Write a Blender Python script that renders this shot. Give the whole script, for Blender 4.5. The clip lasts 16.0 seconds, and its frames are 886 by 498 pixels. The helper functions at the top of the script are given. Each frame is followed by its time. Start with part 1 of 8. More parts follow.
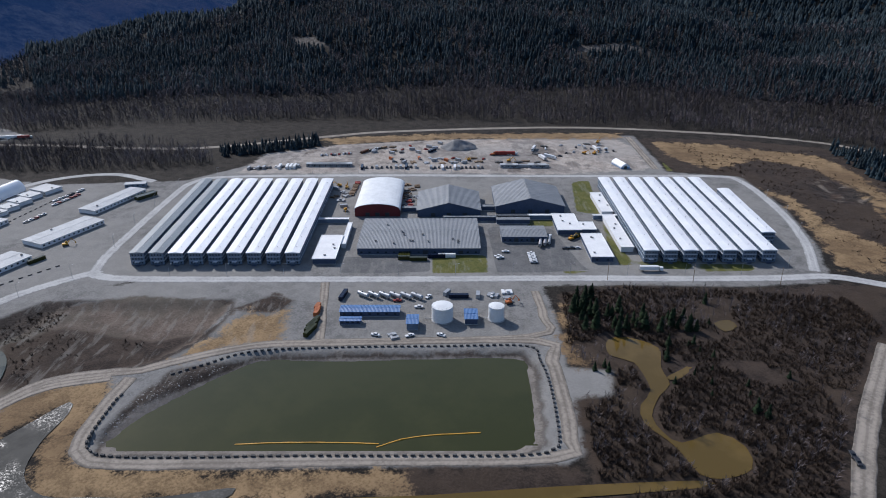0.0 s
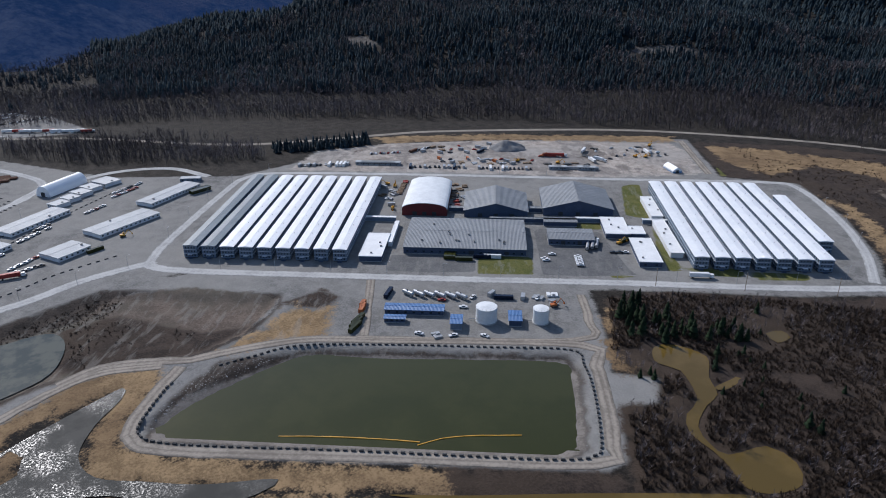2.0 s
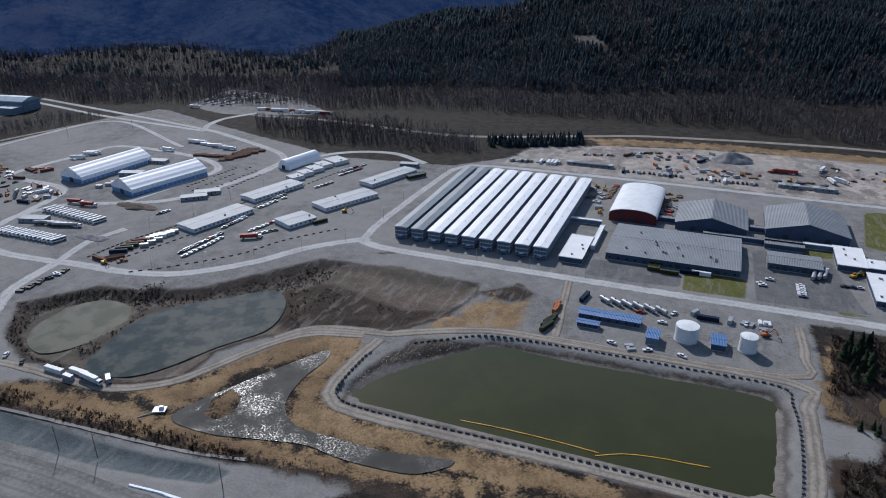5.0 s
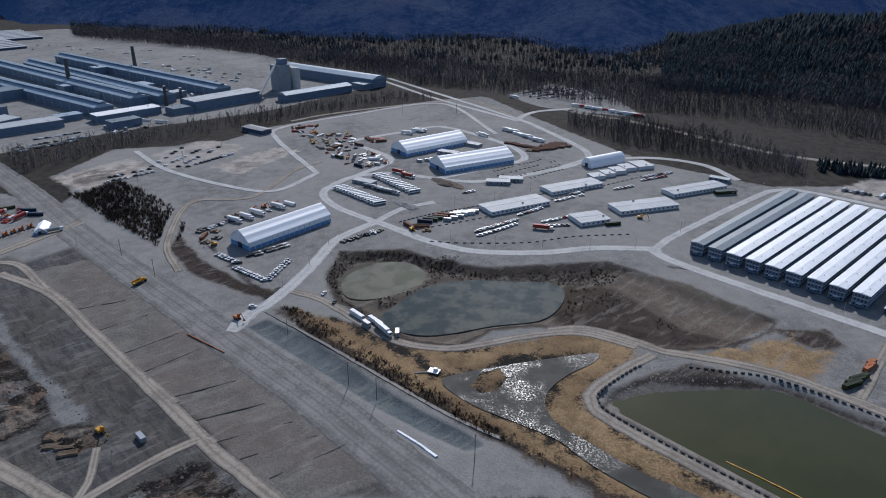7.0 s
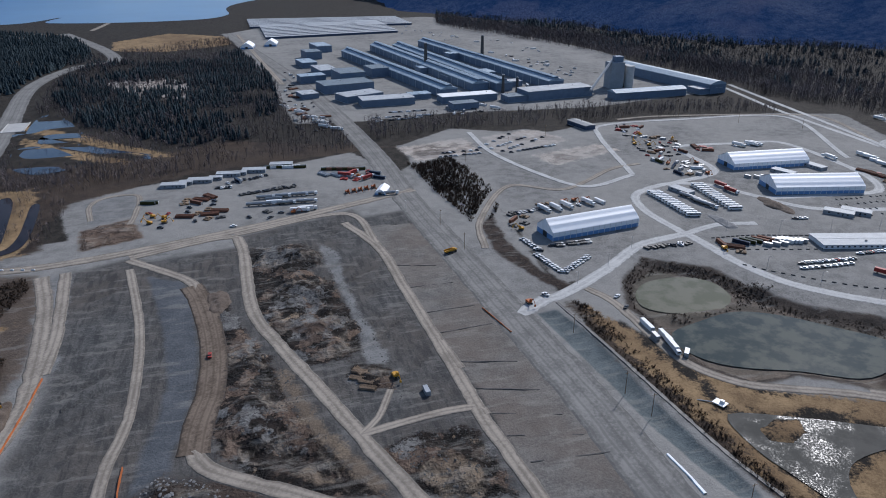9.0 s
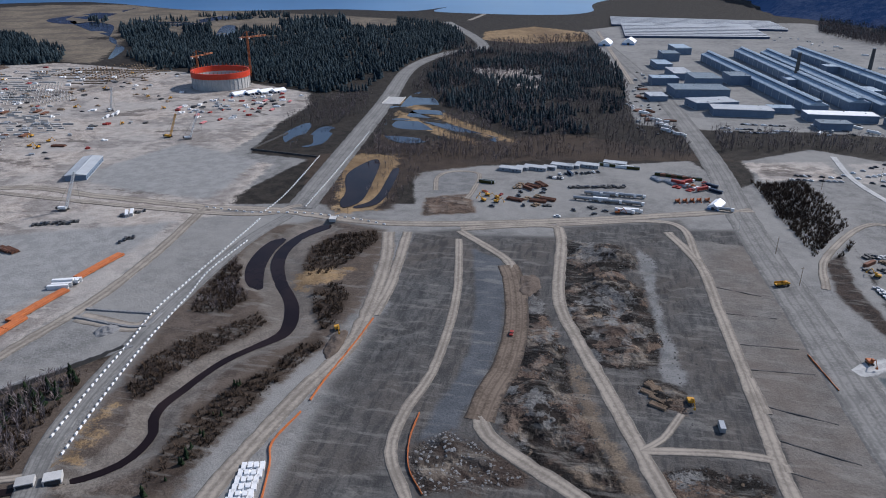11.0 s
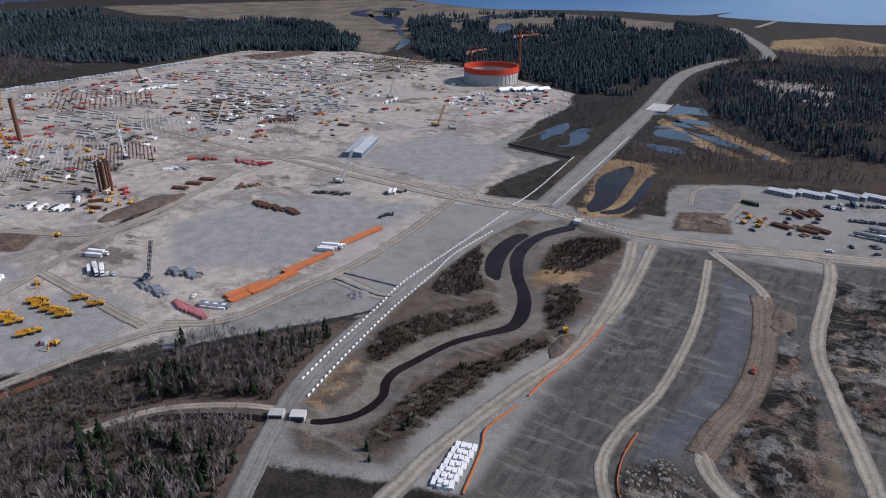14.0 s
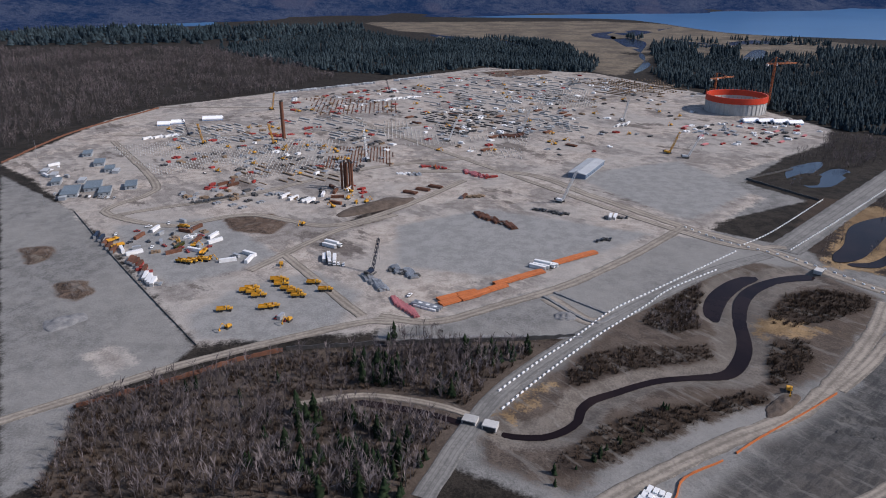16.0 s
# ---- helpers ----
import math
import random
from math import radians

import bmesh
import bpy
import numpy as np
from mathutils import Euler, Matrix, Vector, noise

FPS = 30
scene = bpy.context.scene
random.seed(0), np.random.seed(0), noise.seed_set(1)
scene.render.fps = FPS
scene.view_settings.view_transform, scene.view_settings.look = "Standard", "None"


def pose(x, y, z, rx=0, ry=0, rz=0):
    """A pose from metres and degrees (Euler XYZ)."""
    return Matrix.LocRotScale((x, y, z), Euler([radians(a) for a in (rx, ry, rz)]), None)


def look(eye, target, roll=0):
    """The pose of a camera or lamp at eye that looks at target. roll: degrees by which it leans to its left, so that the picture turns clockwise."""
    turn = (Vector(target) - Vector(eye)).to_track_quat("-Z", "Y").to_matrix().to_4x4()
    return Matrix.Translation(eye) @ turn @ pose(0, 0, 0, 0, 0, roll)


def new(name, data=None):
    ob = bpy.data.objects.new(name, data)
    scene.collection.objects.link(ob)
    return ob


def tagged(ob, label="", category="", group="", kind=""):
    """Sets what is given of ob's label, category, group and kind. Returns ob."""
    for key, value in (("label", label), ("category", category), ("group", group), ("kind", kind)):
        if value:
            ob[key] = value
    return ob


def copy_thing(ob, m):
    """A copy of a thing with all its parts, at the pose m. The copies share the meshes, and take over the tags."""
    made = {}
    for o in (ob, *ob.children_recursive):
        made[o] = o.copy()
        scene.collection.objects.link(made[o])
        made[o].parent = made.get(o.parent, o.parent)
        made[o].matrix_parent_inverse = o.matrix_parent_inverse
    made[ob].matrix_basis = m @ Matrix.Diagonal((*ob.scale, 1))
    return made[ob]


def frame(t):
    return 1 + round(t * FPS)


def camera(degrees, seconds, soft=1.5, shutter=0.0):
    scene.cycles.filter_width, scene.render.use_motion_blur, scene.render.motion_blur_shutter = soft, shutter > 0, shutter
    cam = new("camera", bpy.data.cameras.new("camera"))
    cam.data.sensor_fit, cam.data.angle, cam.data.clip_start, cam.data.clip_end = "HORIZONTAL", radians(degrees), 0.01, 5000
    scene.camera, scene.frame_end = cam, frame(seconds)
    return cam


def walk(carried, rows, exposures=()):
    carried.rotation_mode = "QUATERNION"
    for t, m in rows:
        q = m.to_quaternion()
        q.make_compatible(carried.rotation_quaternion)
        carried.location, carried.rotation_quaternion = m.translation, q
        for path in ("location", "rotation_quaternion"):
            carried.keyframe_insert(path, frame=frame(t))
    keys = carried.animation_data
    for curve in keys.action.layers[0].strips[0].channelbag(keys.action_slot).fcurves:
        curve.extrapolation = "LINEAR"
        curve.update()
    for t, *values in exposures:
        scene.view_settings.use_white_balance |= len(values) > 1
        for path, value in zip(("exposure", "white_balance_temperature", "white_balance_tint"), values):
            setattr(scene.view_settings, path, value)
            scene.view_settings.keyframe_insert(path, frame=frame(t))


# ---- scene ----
cam = camera(64.6, 16.0, soft=1.0)
PATH = [
    (0, 0, 0, 200, 66.776, 0.091, 0.000),
    (0.5, 0, 0, 200, 66.779, 0.110, 0.968),
    (1, 0, 0, 200, 66.780, 0.134, 1.961),
    (1.5, 0, 0, 200, 66.790, 0.120, 2.963),
    (2, 0, 0, 200, 66.796, 0.146, 4.049),
    (2.5, 0, 0, 200, 66.793, 0.111, 5.461),
    (3, 0, 0, 200, 66.802, 0.126, 7.350),
    (5.5, 0, 0, 200, 66.705, 0.272, 26.478),
    (6, 0, 0, 200, 66.728, 0.204, 31.833),
    (6.5, 0, 0, 200, 66.712, 0.086, 39.119),
    (7, 0, 0, 200, 66.655, -0.002, 47.062),
    (7.5, 0, 0, 200, 66.587, -0.001, 52.899),
    (8, 0, 0, 200, 66.523, 0.032, 59.192),
    (8.5, 0, 0, 200, 66.467, 0.018, 65.805),
    (9, 0, 0, 200, 66.430, 0.004, 73.438),
    (9.5, 0, 0, 200, 66.376, 0.019, 81.481),
    (10, 0, 0, 200, 66.334, -0.052, 90.155),
    (12.5, 0, 0, 200, 66.193, -0.129, 110.285),
    (13, 0, 0, 200, 66.164, -0.103, 114.259),
    (13.5, 0, 0, 200, 66.115, -0.062, 118.230),
    (14, 0, 0, 200, 66.288, -0.037, 122.391),
    (14.5, 0, 0, 200, 66.569, -0.018, 126.784),
    (15, 0, 0, 200, 66.853, 0.027, 131.362),
    (15.5, 0, 0, 200, 67.207, 0.132, 136.291),
    (16, 0, 0, 200, 67.841, 0.126, 141.082),
]
walk(cam, [(t, pose(*p)) for t, *p in PATH], [(0, 0.32, 6100, 13), (5.5, 0.13, 6000, 12), (7.5, 0.10, 6000, 12), (9, 0.26, 6000, 12), (12.5, 0.45, 6300, 15), (14, 0.40, 6350, 16), (16, 0.33, 6400, 17)])

# ---- light ----
SUN_AZ, SUN_EL = 41.0, 37.0          # degrees left of +y, degrees up
world = bpy.data.worlds.new("sky")
scene.world = world
world.use_nodes = True
wt = world.node_tree
sky = wt.nodes.new("ShaderNodeTexSky")
sky.sky_type, sky.sun_disc = "NISHITA", False
sky.sun_elevation, sky.sun_rotation = radians(SUN_EL), radians(-SUN_AZ)
sky.air_density, sky.dust_density, sky.ozone_density = 1.0, 0.6, 1.5
wt.links.new(sky.outputs[0], wt.nodes["Background"].inputs[0])
wt.nodes["Background"].inputs[1].default_value = 0.10
sun_data = bpy.data.lights.new("sun", "SUN")
sun_data.energy, sun_data.angle, sun_data.color = 3.3, radians(0.53), (1.0, 0.96, 0.91)
sun = new("sun", sun_data)
sun_dir = Vector((-math.sin(radians(SUN_AZ)) * math.cos(radians(SUN_EL)), math.cos(radians(SUN_AZ)) * math.cos(radians(SUN_EL)), math.sin(radians(SUN_EL))))
sun.matrix_world = look(sun_dir * 300 + Vector((0, 0, 400)), (0, 0, 400))

# ---- materials ----
MATS = {}


def nodes_of(name):
    m = bpy.data.materials.new(name)
    m.use_nodes = True
    t = m.node_tree
    return m, t, t.nodes["Principled BSDF"]


def link(t, a, b):
    t.links.new(a, b)


def val(t, op, a, b=None, c=None, clamp=False):
    n = t.nodes.new("ShaderNodeMath")
    n.operation, n.use_clamp = op, clamp
    for i, v in enumerate((a, b, c)):
        if v is None:
            continue
        if isinstance(v, (int, float)):
            n.inputs[i].default_value = v
        else:
            link(t, v, n.inputs[i])
    return n.outputs[0]


def mixc(t, fac, a, b, mode="MIX"):
    n = t.nodes.new("ShaderNodeMix")
    n.data_type, n.blend_type = "RGBA", mode
    for sock, v in ((n.inputs[0], fac), (n.inputs[6], a), (n.inputs[7], b)):
        if isinstance(v, (int, float)):
            sock.default_value = v
        elif isinstance(v, tuple):
            sock.default_value = (*v, 1) if len(v) == 3 else v
        else:
            link(t, v, sock)
    return n.outputs[2]


def grain(t, scale, detail=4, rough=0.55, stretch=(1, 1, 1), turn=0.0, ridged=False):
    """Noise in world metres: scale is the size of a blotch in metres."""
    g = t.nodes.new("ShaderNodeNewGeometry")
    first = t.nodes.new("ShaderNodeMapping")
    first.inputs["Rotation"].default_value = (0, 0, turn)
    first.inputs["Scale"].default_value = stretch
    link(t, g.outputs["Position"], first.inputs[0])
    mp = t.nodes.new("ShaderNodeMapping")
    mp.inputs["Scale"].default_value = (1 / scale,) * 3
    mp.inputs["Rotation"].default_value = (0.61, 0.43, 0.83)
    mp.inputs["Location"].default_value = (3.7 + scale, 1.3, 5.1)
    link(t, first.outputs[0], mp.inputs[0])
    n = t.nodes.new("ShaderNodeTexNoise")
    if ridged:
        n.noise_type = "RIDGED_MULTIFRACTAL"
        n.inputs["Offset"].default_value, n.inputs["Gain"].default_value = 0.9, 1.6
    n.inputs["Scale"].default_value, n.inputs["Detail"].default_value, n.inputs["Roughness"].default_value = 1, detail, rough
    n.inputs["Lacunarity"].default_value = 2.17
    link(t, mp.outputs[0], n.inputs["Vector"])
    return n.outputs["Fac"]


def band(t, v, lo, hi):
    n = t.nodes.new("ShaderNodeMapRange")
    n.interpolation_type = "SMOOTHSTEP"
    n.inputs[1].default_value, n.inputs[2].default_value = lo, hi
    link(t, v, n.inputs[0])
    return n.outputs[0]


def surface(name, a, b, big=20.0, small=1.5, rough=0.9, metal=0.0, bump=0.0, pieces=0.0, ridges=None, spec=0.3):
    """A surface of two tones, blotched at two sizes. pieces: how much single pieces differ. ridges: (spacing, axis) of pressed ribs."""
    if name in MATS:
        return MATS[name]
    m, t, p = nodes_of(name)
    f = val(t, "ADD", val(t, "MULTIPLY", grain(t, big, 5), 0.6), val(t, "MULTIPLY", grain(t, small, 3), 0.4))
    col = mixc(t, band(t, f, 0.35, 0.65), a, b)
    if pieces:
        g = t.nodes.new("ShaderNodeNewGeometry")
        o = t.nodes.new("ShaderNodeObjectInfo")
        r = val(t, "FRACT", val(t, "ADD", g.outputs["Random Per Island"], o.outputs["Random"]))
        col = mixc(t, 1.0, col, mixc(t, r, (1 - pieces,) * 3, (1 + pieces,) * 3), "MULTIPLY")
    height = None
    if ridges:
        c = t.nodes.new("ShaderNodeTexCoord")
        s = t.nodes.new("ShaderNodeSeparateXYZ")
        link(t, c.outputs["Object"], s.inputs[0])
        w = val(t, "SINE", val(t, "MULTIPLY", s.outputs[ridges[1]], 6.283 / ridges[0]))
        height = w
        col = mixc(t, val(t, "MULTIPLY", band(t, w, 0.6, 1.0), 0.10), col, tuple(v * 0.45 for v in a))
    if bump:
        bn = t.nodes.new("ShaderNodeBump")
        bn.inputs["Strength"].default_value, bn.inputs["Distance"].default_value = bump, 0.3
        link(t, height or grain(t, small * 0.7, 4), bn.inputs["Height"])
        link(t, bn.outputs[0], p.inputs["Normal"])
    link(t, col, p.inputs["Base Color"])
    p.inputs["Roughness"].default_value, p.inputs["Metallic"].default_value = rough, metal
    p.inputs["Specular IOR Level"].default_value = spec
    MATS[name] = m
    return m


def water_mat(name, a, b, rough, bump, wave, big=40.0, wind=None, gloss=0.5):
    """Water: wind is the roughness of the patches that the wind ripples."""
    m, t, p = nodes_of(name)
    link(t, mixc(t, band(t, grain(t, big, 6, 0.6), 0.40, 0.60), a, b), p.inputs["Base Color"])
    p.inputs["Roughness"].default_value, p.inputs["IOR"].default_value = rough, 1.33
    p.inputs["Specular IOR Level"].default_value = gloss
    if wind:
        patch = val(t, "MULTIPLY", band(t, grain(t, 26, 4, 0.6), 0.42, 0.56), band(t, grain(t, 0.9, 4, 0.8), 0.47, 0.60))
        link(t, val(t, "ADD", val(t, "MULTIPLY", patch, wind - rough), rough), p.inputs["Roughness"])
    bn = t.nodes.new("ShaderNodeBump")
    bn.inputs["Strength"].default_value, bn.inputs["Distance"].default_value = bump, 0.15
    link(t, grain(t, wave, 5, 0.65), bn.inputs["Height"])
    link(t, bn.outputs[0], p.inputs["Normal"])
    MATS[name] = m
    return m


def road_mat(name, a, b, edge, lanes=0.0):
    """Compacted gravel: paler where wheels run, frayed towards its edges."""
    m, t, p = nodes_of(name)
    at = t.nodes.new("ShaderNodeAttribute")
    at.attribute_name = "across"
    u = val(t, "ABSOLUTE", at.outputs["Fac"])
    f = val(t, "ADD", val(t, "MULTIPLY", grain(t, 16, 5), 0.5), val(t, "MULTIPLY", grain(t, 1.6, 4, 0.6), 0.5))
    col = mixc(t, band(t, f, 0.40, 0.60), a, b)
    wheel = val(t, "SUBTRACT", 1.0, band(t, val(t, "ABSOLUTE", val(t, "SUBTRACT", u, 0.42)), 0.05, 0.22))
    col = mixc(t, val(t, "MULTIPLY", val(t, "MULTIPLY", wheel, 0.5), band(t, grain(t, 12, 4), 0.3, 0.6)), col, tuple(v * 1.18 for v in b))
    if lanes:
        ruts = band(t, val(t, "SINE", val(t, "ADD", val(t, "MULTIPLY", at.outputs["Fac"], lanes), val(t, "MULTIPLY", grain(t, 40, 2), 3.0))), 0.2, 1.0)
        col = mixc(t, val(t, "MULTIPLY", ruts, 0.4), col, tuple(v * 0.62 for v in a))
    fray = band(t, val(t, "ADD", u, val(t, "MULTIPLY", val(t, "SUBTRACT", grain(t, 3.5, 4, 0.65), 0.5), 0.9)), 0.72, 0.98)
    col = mixc(t, fray, col, edge)
    link(t, col, p.inputs["Base Color"])
    p.inputs["Roughness"].default_value, p.inputs["Specular IOR Level"].default_value = 0.95, 0.2
    MATS[name] = m


road_mat("road", (0.32, 0.316, 0.305), (0.44, 0.433, 0.415), (0.20, 0.197, 0.19))
road_mat("track", (0.190, 0.165, 0.137), (0.300, 0.262, 0.217), (0.125, 0.112, 0.098), 8.0)
road_mat("soil_track", (0.085, 0.064, 0.048), (0.165, 0.128, 0.098), (0.05, 0.04, 0.033), 14.0)
road_mat("haul", (0.135, 0.131, 0.123), (0.215, 0.207, 0.192), (0.115, 0.111, 0.105), 17.0)
surface("white_roof", (0.86, 0.865, 0.87), (0.76, 0.775, 0.79), 12, 1.5, 0.5, bump=0.3, ridges=(1.2, 1))
surface("white_flat", (0.80, 0.80, 0.79), (0.70, 0.70, 0.69), 9, 1.2, 0.6)
surface("pale_roof", (0.42, 0.44, 0.45), (0.34, 0.355, 0.37), 10, 1.4, 0.6, bump=0.3, ridges=(1.2, 1))
surface("grey_roof", (0.17, 0.18, 0.19), (0.22, 0.23, 0.24), 14, 2, 0.55, bump=0.3, ridges=(1.0, 0))
surface("blue_roof", (0.05, 0.13, 0.30), (0.07, 0.17, 0.36), 8, 1, 0.5, bump=0.3, ridges=(0.8, 0))
surface("slate_roof", (0.13, 0.165, 0.19), (0.17, 0.205, 0.23), 14, 2, 0.5, bump=0.3, ridges=(1.2, 1))
surface("smelter_roof", (0.25, 0.32, 0.38), (0.34, 0.41, 0.47), 16, 2, 0.55, bump=0.3, ridges=(1.2, 1))
surface("wall_blue", (0.12, 0.16, 0.22), (0.15, 0.20, 0.265), 6, 1, 0.6)
surface("wall_navy", (0.045, 0.065, 0.11), (0.06, 0.085, 0.14), 6, 1, 0.6)
surface("wall_white", (0.72, 0.73, 0.74), (0.62, 0.63, 0.65), 6, 1, 0.6)
surface("wall_red", (0.16, 0.025, 0.025), (0.12, 0.02, 0.022), 6, 1, 0.6)
surface("wall_grey", (0.23, 0.25, 0.27), (0.29, 0.31, 0.33), 8, 1, 0.7)
surface("fabric_white", (0.90, 0.90, 0.90), (0.85, 0.86, 0.87), 8, 1, 0.5, bump=0.3, ridges=(5.0, 0))
surface("fabric_blue", (0.13, 0.27, 0.50), (0.16, 0.31, 0.54), 8, 1, 0.5)
surface("tank_white", (0.78, 0.79, 0.78), (0.66, 0.67, 0.66), 6, 0.8, 0.45)
surface("steel", (0.30, 0.305, 0.31), (0.42, 0.425, 0.43), 4, 0.5, 0.45, metal=0.5)
surface("dark_steel", (0.06, 0.06, 0.06), (0.10, 0.095, 0.09), 3, 0.4, 0.6, metal=0.3)
surface("concrete", (0.36, 0.355, 0.34), (0.46, 0.45, 0.43), 5, 0.6, 0.9, pieces=0.15)
surface("block_dark", (0.05, 0.05, 0.05), (0.09, 0.088, 0.085), 3, 0.5, 0.9, pieces=0.2)
surface("glass", (0.02, 0.03, 0.04), (0.03, 0.045, 0.06), 5, 1, 0.08, spec=0.6)
surface("door_dark", (0.03, 0.035, 0.04), (0.045, 0.05, 0.055), 3, 0.5, 0.6)
surface("rubber", (0.02, 0.02, 0.02), (0.03, 0.03, 0.03), 1, 0.2, 0.9)
surface("timber", (0.16, 0.11, 0.07), (0.23, 0.165, 0.11), 3, 0.4, 0.9, pieces=0.3)
surface("rust", (0.10, 0.045, 0.028), (0.16, 0.07, 0.042), 3, 0.4, 0.85, pieces=0.3)
surface("orange", (0.42, 0.125, 0.035), (0.33, 0.095, 0.03), 4, 0.6, 0.6, pieces=0.15)
surface("red", (0.33, 0.04, 0.03), (0.24, 0.035, 0.028), 3, 0.5, 0.6, pieces=0.15)
surface("crane_red", (0.55, 0.05, 0.02), (0.48, 0.045, 0.02), 3, 0.5, 0.5)
surface("yellow", (0.60, 0.30, 0.03), (0.50, 0.25, 0.025), 3, 0.5, 0.5)
surface("green", (0.02, 0.20, 0.11), (0.025, 0.25, 0.14), 4, 0.5, 0.55)
surface("blue", (0.05, 0.16, 0.36), (0.06, 0.20, 0.42), 4, 0.5, 0.55)
surface("pink", (0.45, 0.16, 0.16), (0.38, 0.13, 0.14), 4, 0.5, 0.7, pieces=0.2)
surface("paint_white", (0.75, 0.75, 0.74), (0.68, 0.68, 0.67), 4, 0.5, 0.4)
surface("paint_silver", (0.40, 0.41, 0.42), (0.34, 0.35, 0.36), 4, 0.5, 0.35, metal=0.3)
surface("paint_black", (0.025, 0.026, 0.03), (0.04, 0.04, 0.045), 4, 0.5, 0.3)
surface("gravel_heap", (0.15, 0.15, 0.15), (0.24, 0.235, 0.23), 5, 0.8, 0.95, bump=0.8)
surface("soil_heap", (0.07, 0.052, 0.04), (0.13, 0.10, 0.078), 6, 0.9, 0.95, bump=0.8)
surface("soil_dark", (0.05, 0.049, 0.048), (0.09, 0.085, 0.08), 5, 0.8, 0.95)
# the hillside's blue haze is mixed into this conifer base colour
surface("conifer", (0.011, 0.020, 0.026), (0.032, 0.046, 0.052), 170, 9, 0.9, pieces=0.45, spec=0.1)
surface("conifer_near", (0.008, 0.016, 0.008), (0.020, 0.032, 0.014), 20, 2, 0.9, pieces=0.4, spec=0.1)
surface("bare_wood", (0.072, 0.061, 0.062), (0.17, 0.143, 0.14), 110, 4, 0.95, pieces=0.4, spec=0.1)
# bare wood dimmed and blued, with the valley's haze put into its colour
surface("hazed_wood", (0.026, 0.028, 0.036), (0.062, 0.060, 0.066), 120, 6, 0.95, pieces=0.4, spec=0.1)
surface("scrub_wood", (0.040, 0.028, 0.021), (0.095, 0.067, 0.048), 30, 2, 0.95, pieces=0.4, spec=0.1)
surface("bark", (0.07, 0.055, 0.045), (0.12, 0.10, 0.085), 3, 0.4, 0.95, spec=0.1)
surface("snow", (0.85, 0.86, 0.88), (0.75, 0.76, 0.78), 5, 0.8, 0.7)
water_mat("green", (0.034, 0.036, 0.008), (0.042, 0.043, 0.011), 0.06, 0.05, 2.5)
water_mat("olive", (0.095, 0.062, 0.014), (0.125, 0.082, 0.022), 0.06, 0.05, 2.0)
water_mat("sparkle", (0.030, 0.030, 0.026), (0.05, 0.048, 0.042), 0.78, 0.3, 1.3, 20, wind=0.30)
water_mat("murk", (0.018, 0.032, 0.032), (0.070, 0.078, 0.064), 0.08, 0.05, 2.5, 12, gloss=0.25)
water_mat("shallow", (0.085, 0.085, 0.045), (0.135, 0.128, 0.085), 0.10, 0.05, 2.5, 14, gloss=0.35)
water_mat("dark", (0.012, 0.008, 0.009), (0.02, 0.013, 0.013), 0.12, 0.05, 2.0, gloss=0.10)
water_mat("blue", (0.006, 0.012, 0.030), (0.018, 0.026, 0.046), 0.12, 0.12, 3.0, 30, gloss=0.28)
water_mat("sea", (0.045, 0.13, 0.27), (0.055, 0.15, 0.30), 0.3, 0.06, 8.0, 300)

# ---- plan: land cover, roads, waters ----
ZONES, ROADS, WATERS = {}, [], []


def zone(kind, pts):
    ZONES.setdefault(kind, []).append(pts)


def road(kind, width, pts):
    ROADS.append((kind, width, pts))


def water(kind, z, pts):
    WATERS.append((kind, z, pts))


zone("gravel", [(-287, 408), (-82, 407), (64, 407), (68, 339), (65, 311), (88, 307), (83, 284), (65, 281), (62, 244), (52, 234), (-91, 233), (-138, 233), (-157, 236), (-165, 248), (-165, 286), (-171, 302), (-191, 291), (-210, 275)])
zone("gravel", [(-351, 179), (-409, 277), (-353, 314), (-239, 402), (-79, 417), (-67, 343), (-161, 298), (-195, 288), (-236, 223), (-311, 199), (-313, 154)])
zone("gravel", [(-558, 82), (-648, 160), (-509, 200), (-348, 181), (-295, 178), (-192, 184), (-109, 198), (-277, 18)])
zone("gravel", [(-509, -167), (-224, -99), (-143, 172), (-172, 171), (-325, 171), (-530, 117), (-530, -17)])
zone("slope", [(-474, -116), (-444, -43), (-219, 13), (-183, 37), (-218, -79), (-325, -104)])
zone("slope", [(-189, -109), (-242, 34), (-211, 52), (-153, -103)])
zone("gravel", [(-509, -167), (-530, -17), (-530, 117), (-325, 171), (-172, 171), (-254, -106)])
zone("gravel", [(-217, -331), (-463, -323), (-495, -299), (-512, -232), (-586, 146), (-259, 90), (-153, -194), (-209, -213), (-282, -228), (-191, -299)])
zone("gravel", [(-123, -280), (-158, -261), (-195, -221), (-179, -207), (-157, -231), (-127, -264)])
zone("pale", [(-644, 289), (-667, 376), (-637, 383), (-605, 296)])
zone("pale", [(-712, 160), (-733, 242), (-674, 241), (-656, 170)])
zone("pale", [(-729, 264), (-747, 330), (-689, 353), (-661, 255)])
zone("soil", [(-550, -124), (-567, -89), (-522, -76), (-506, -118)])
zone("tan", [(-388, -178), (-409, -136), (-380, -150), (-365, -167)])
zone("soil", [(-353, -114), (-458, -131), (-460, -127), (-370, -109)])
zone("soil", [(-953, -1061), (-1083, -1015), (-1053, -957), (-928, -985)])
zone("soil", [(-58, -588), (-80, -578), (-78, -551), (-58, -546)])
zone("pale", [(-57, -386), (-73, -389), (-77, -362), (-60, -354)])
zone("pad", [(-310, -446), (-397, -431), (-456, -302), (-357, -303), (-300, -324), (-263, -379)])
